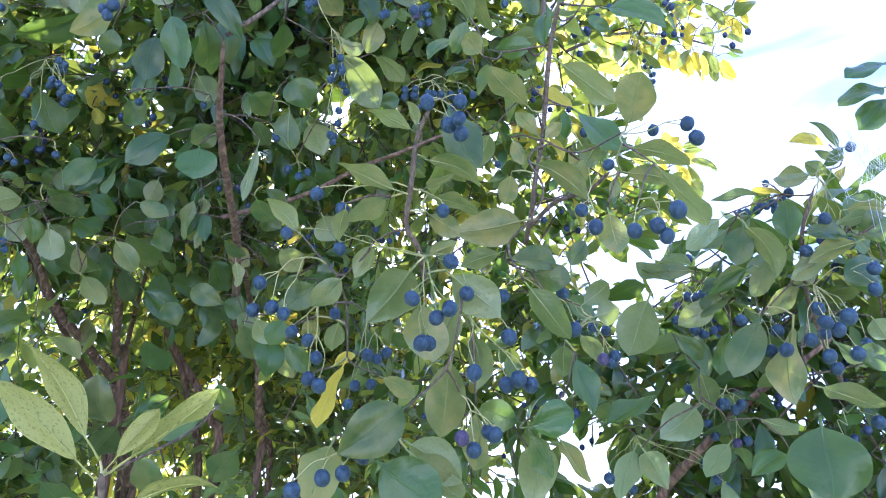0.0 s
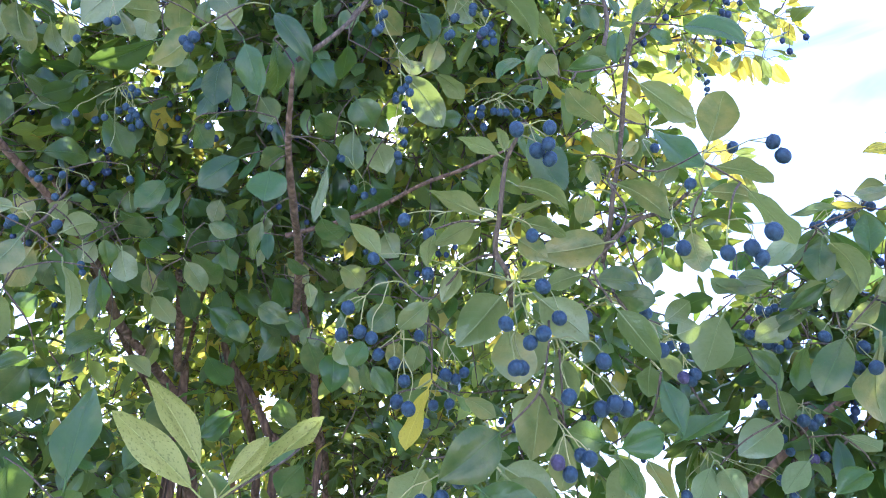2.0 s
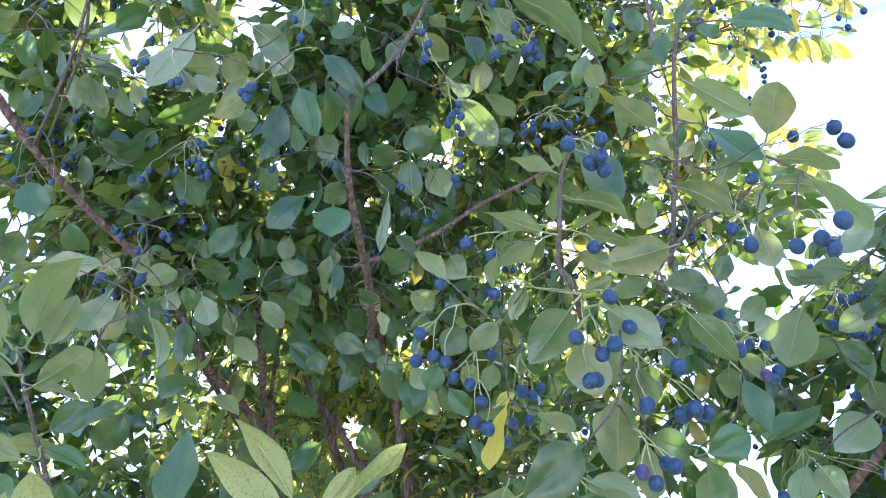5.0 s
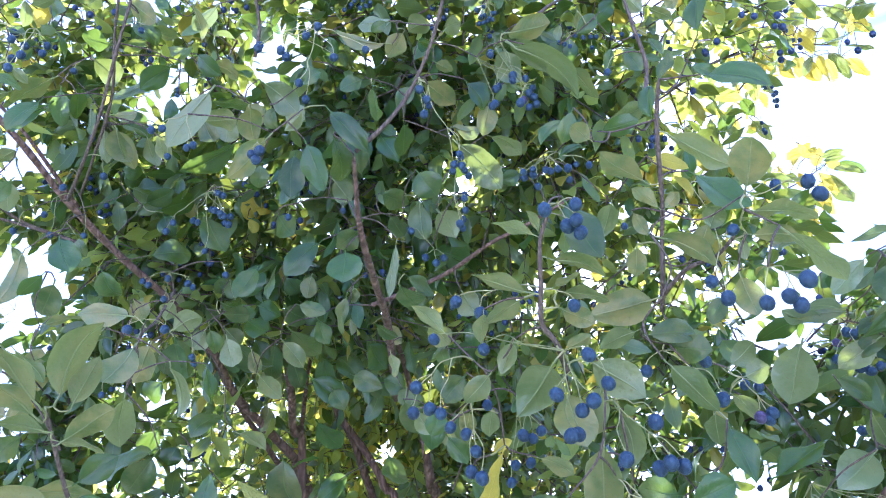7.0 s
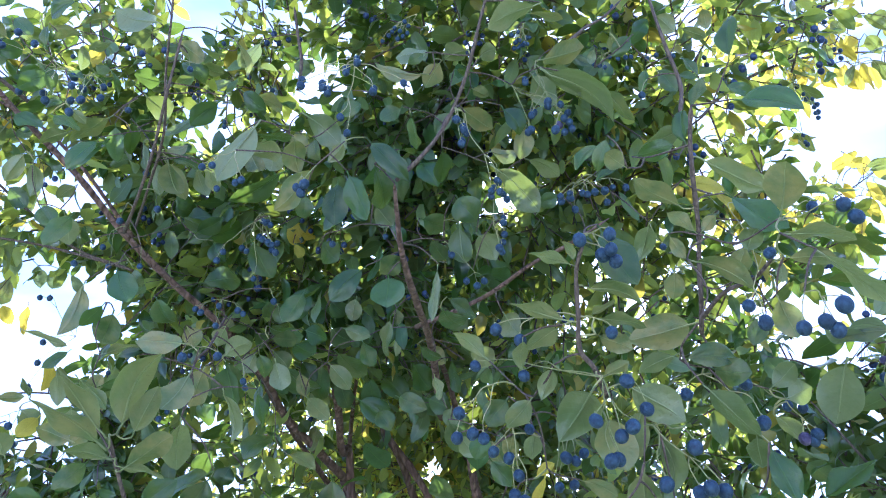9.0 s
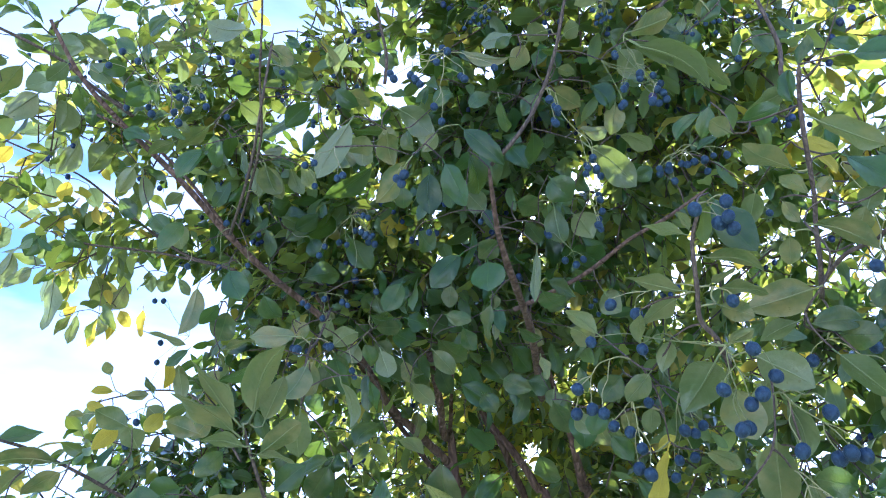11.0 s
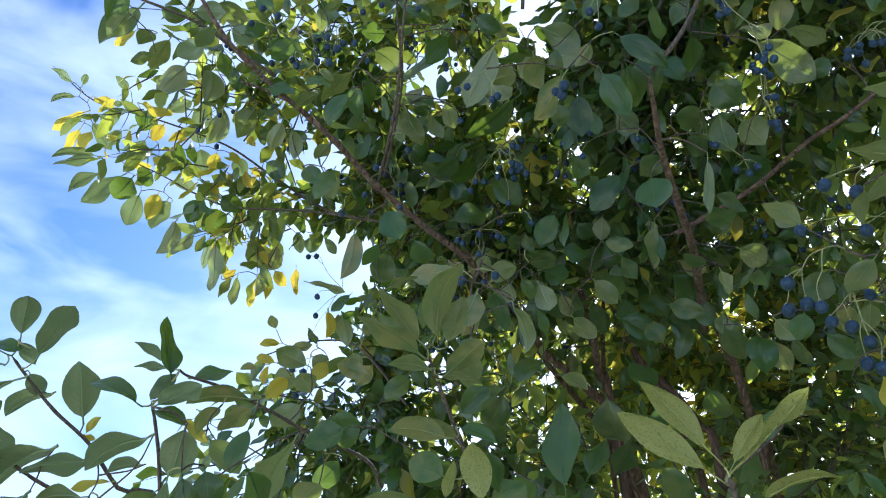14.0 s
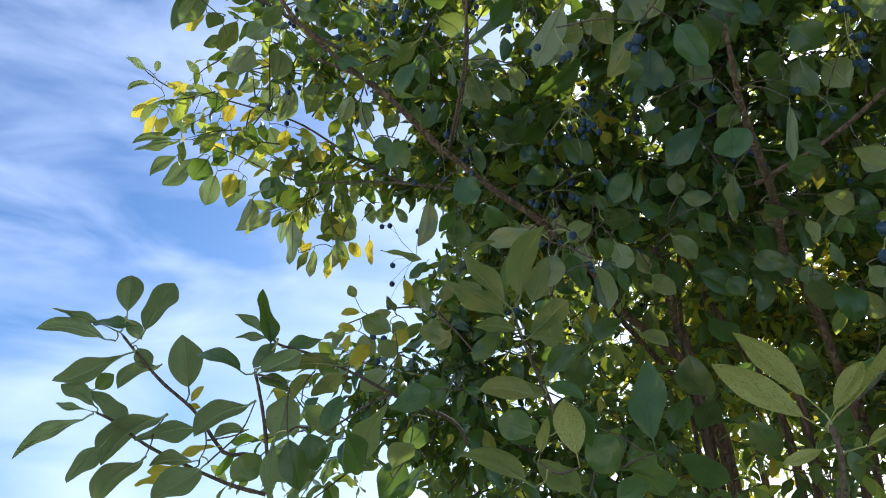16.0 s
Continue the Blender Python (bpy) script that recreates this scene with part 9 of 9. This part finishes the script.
crown.bough((-0.84, 1.01, 1.65), (0.26, 0.25, 0.15), 96, top=0.6)
crown.bough((-0.75, 1.50, 1.66), (0.35, 0.2, 0.16), 92, thin=0.3, size=0.061, top=0.25)
crown.bough((-0.34, 1.13, 1.95), (0.09, 0.06, 0.16), 23)
crown.bough((-0.49, 1.09, 2.52), (0.26, 0.15, 0.25), 80, top=0.35, size=0.064)
crown.bough((-0.27, 1.40, 2.53), (0.22, 0.15, 0.22), 60, top=0.35, size=0.064)
crown.bough((-0.44, 1.79, 2.26), (0.24, 0.12, 0.26), 100, top=0.4, size=0.061)
crown.bough((-0.79, 1.62, 2.22), (0.24, 0.12, 0.24), 80, top=0.4, size=0.061)
crown.bough((-0.20, 1.99, 2.14), (0.24, 0.12, 0.24), 70, top=0.4, size=0.061)
crown.bough((-0.43, 1.43, 2.41), (0.18, 0.12, 0.16), 40, top=0.35, size=0.061)
crown.bough((-0.20, 1.58, 2.55), (0.2, 0.1, 0.22), 60, top=0.35, size=0.064)
crown.bough((-0.33, 1.15, 2.52), (0.25, 0.15, 0.3), 70, top=0.35, size=0.064)
crown.bough((-0.31, 2.05, 1.93), (0.26, 0.12, 0.22), 70, top=0.25, size=0.061)
crown.bough((-0.32, 2.05, 1.69), (0.3, 0.12, 0.18), 80, top=0.25, size=0.061)
crown.bough((-0.04, 1.83, 1.80), (0.26, 0.12, 0.18), 60, top=0.25, size=0.061)
crown.bough((-1.00, 0.97, 2.63), (0.26, 0.16, 0.22), 60, thin=0.2, size=0.060, top=0.45, fruit=0.1)
crown.bough((-0.69, 1.01, 2.68), (0.26, 0.16, 0.22), 60, thin=0.2, size=0.060, top=0.45, fruit=0.1)
crown.bough((-0.38, 1.08, 2.67), (0.26, 0.16, 0.22), 60, thin=0.2, size=0.060, top=0.45, fruit=0.1)
crown.bough((-0.07, 1.10, 2.66), (0.26, 0.16, 0.22), 50, thin=0.2, size=0.060, top=0.45, fruit=0.1)
crown.bough((-1.07, 1.19, 2.41), (0.26, 0.16, 0.22), 60, thin=0.2, size=0.060, top=0.45, fruit=0.1)
crown.bough((-0.65, 1.21, 2.43), (0.26, 0.16, 0.22), 70, thin=0.2, size=0.060, top=0.45, fruit=0.1)
crown.bough((-0.29, 1.23, 2.44), (0.26, 0.16, 0.22), 60, thin=0.2, size=0.060, top=0.45, fruit=0.1)
crown.bough((0.16, 1.08, 2.47), (0.26, 0.16, 0.22), 40, thin=0.2, size=0.060, top=0.45, fruit=0.1)
crown.bough((-0.94, 1.40, 2.19), (0.26, 0.16, 0.22), 50, thin=0.2, size=0.060, top=0.45, fruit=0.1)
crown.bough((-0.57, 1.51, 2.24), (0.26, 0.16, 0.22), 40, thin=0.2, size=0.060, top=0.45, fruit=0.1)
crown.bough((-1.13, 1.67, 2.40), (0.26, 0.16, 0.2), 60, thin=0.12, size=0.058, top=0.6)
crown.bough((-0.89, 1.77, 2.33), (0.26, 0.16, 0.2), 60, thin=0.12, size=0.058, top=0.6)
crown.bough((-1.19, 1.56, 2.51), (0.26, 0.16, 0.2), 40, thin=0.12, size=0.058, top=0.6)
crown.bough((-0.68, 1.71, 2.37), (0.26, 0.16, 0.2), 50, thin=0.12, size=0.058, top=0.6)
crown.bough((-0.48, 1.80, 2.31), (0.26, 0.16, 0.2), 40, thin=0.12, size=0.058, top=0.6)
crown.finish(fringe_tree)

side = Foliage(23)
for way in SIGHT_AND_SUN_GAPS:
    side.gap(*way)
side.bough((0.36, 1.21, 1.87), (0.14, 0.25, 0.20), 63, fruit=0.15)
side.bough((0.39, 1.25, 1.66), (0.20, 0.25, 0.2), 71, fruit=0.2)
side.bough((0.57, 1.12, 1.83), (0.16, 0.25, 0.18), 88, fruit=0.2)
side.bough((0.67, 1.23, 1.70), (0.25, 0.25, 0.2), 88, fruit=0.15)
side.bough((0.78, 1.15, 1.87), (0.22, 0.3, 0.2), 71, fruit=0.15)
side.finish(right_tree)

behind = Foliage(31)
for way in SIGHT_AND_SUN_GAPS:
    behind.gap(*way)
behind.bough((-0.74, 2.03, 2.47), (0.5, 0.25, 0.35), 138, yellow=0.2, thin=0.75, size=0.061, top=0.25)
behind.bough((-1.03, 2.63, 2.54), (1.25, 0.25, 0.95), 740, yellow=0.2, thin=0.75, size=0.061, top=0.25)
behind.bough((-0.99, 2.83, 2.19), (0.5, 0.25, 0.5), 147, yellow=0.2, thin=0.75, size=0.061, top=0.25)
behind.bough((-0.38, 2.12, 2.15), (0.3, 0.25, 0.25), 92, yellow=0.2, thin=0.75, size=0.061, top=0.25)
behind.bough((-0.48, 2.19, 2.31), (0.35, 0.25, 0.4), 174, yellow=0.2, thin=0.75, size=0.061, top=0.25)
behind.bough((-0.62, 2.05, 2.09), (0.5, 0.25, 0.25), 155, yellow=0.2, thin=0.75, size=0.061, top=0.25)
behind.bough((-0.95, 2.29, 2.02), (0.4, 0.25, 0.25), 110, yellow=0.2, thin=0.75, size=0.061, top=0.25)
behind.bough((-0.67, 2.16, 2.28), (0.4, 0.2, 0.4), 150, thin=0.35, size=0.061, top=0.3)
behind.bough((-0.26, 2.46, 2.17), (0.35, 0.2, 0.35), 100, thin=0.35, size=0.061, top=0.3)
behind.bough((-1.42, 2.12, 2.29), (0.24, 0.15, 0.16), 50, thin=0.4, size=0.061, top=0.3, yellow=0.2)
behind.bough((0.14, 2.65, 2.45), (0.3, 0.25, 0.4), 110, yellow=0.2, thin=0.75, size=0.061, top=0.25)
behind.finish(back_tree)

# ---- a spider web between the leaves ----
silk, _n, _l, _b = material("spider_silk")
_t = _n.new("ShaderNodeTexNoise")
_t.inputs["Scale"].default_value = 400.0
_l.new(blend(_n, _l, _t.outputs["Fac"], (0.70, 0.71, 0.73), (0.90, 0.90, 0.92)), _b.inputs["Base Color"])
_b.inputs["Roughness"].default_value = 0.25


def spider_web(x, y, z, size, threads, seed):
    """A torn web: fine threads that run from a crowded middle to the leaves around it."""
    rng = np.random.default_rng(seed)
    tubes = []
    for i in range(threads):
        a = rng.normal(size=3) * size * np.array([0.25, 0.15, 0.35])
        b = a + unit(rng.normal(size=3) * np.array([0.8, 0.4, 1.3])) * size * rng.uniform(0.4, 1.1)
        sag = (a + b) / 2 - np.array([0, 0, size * rng.uniform(0, 0.12)])
        tubes.append(tube_arrays(smooth_line([a, sag, b], 3), 0.00016, 0.00012, 3))
    ob = part("spider_web", joined_tubes("spider_web", tubes, silk), None, None, "torn silvery spider web strung between the leaves")
    ob.location = (x, y, z)
    return tagged(ob, category="spider web")


spider_web(0.383, 0.564, 1.851, 0.045, 110, 5)
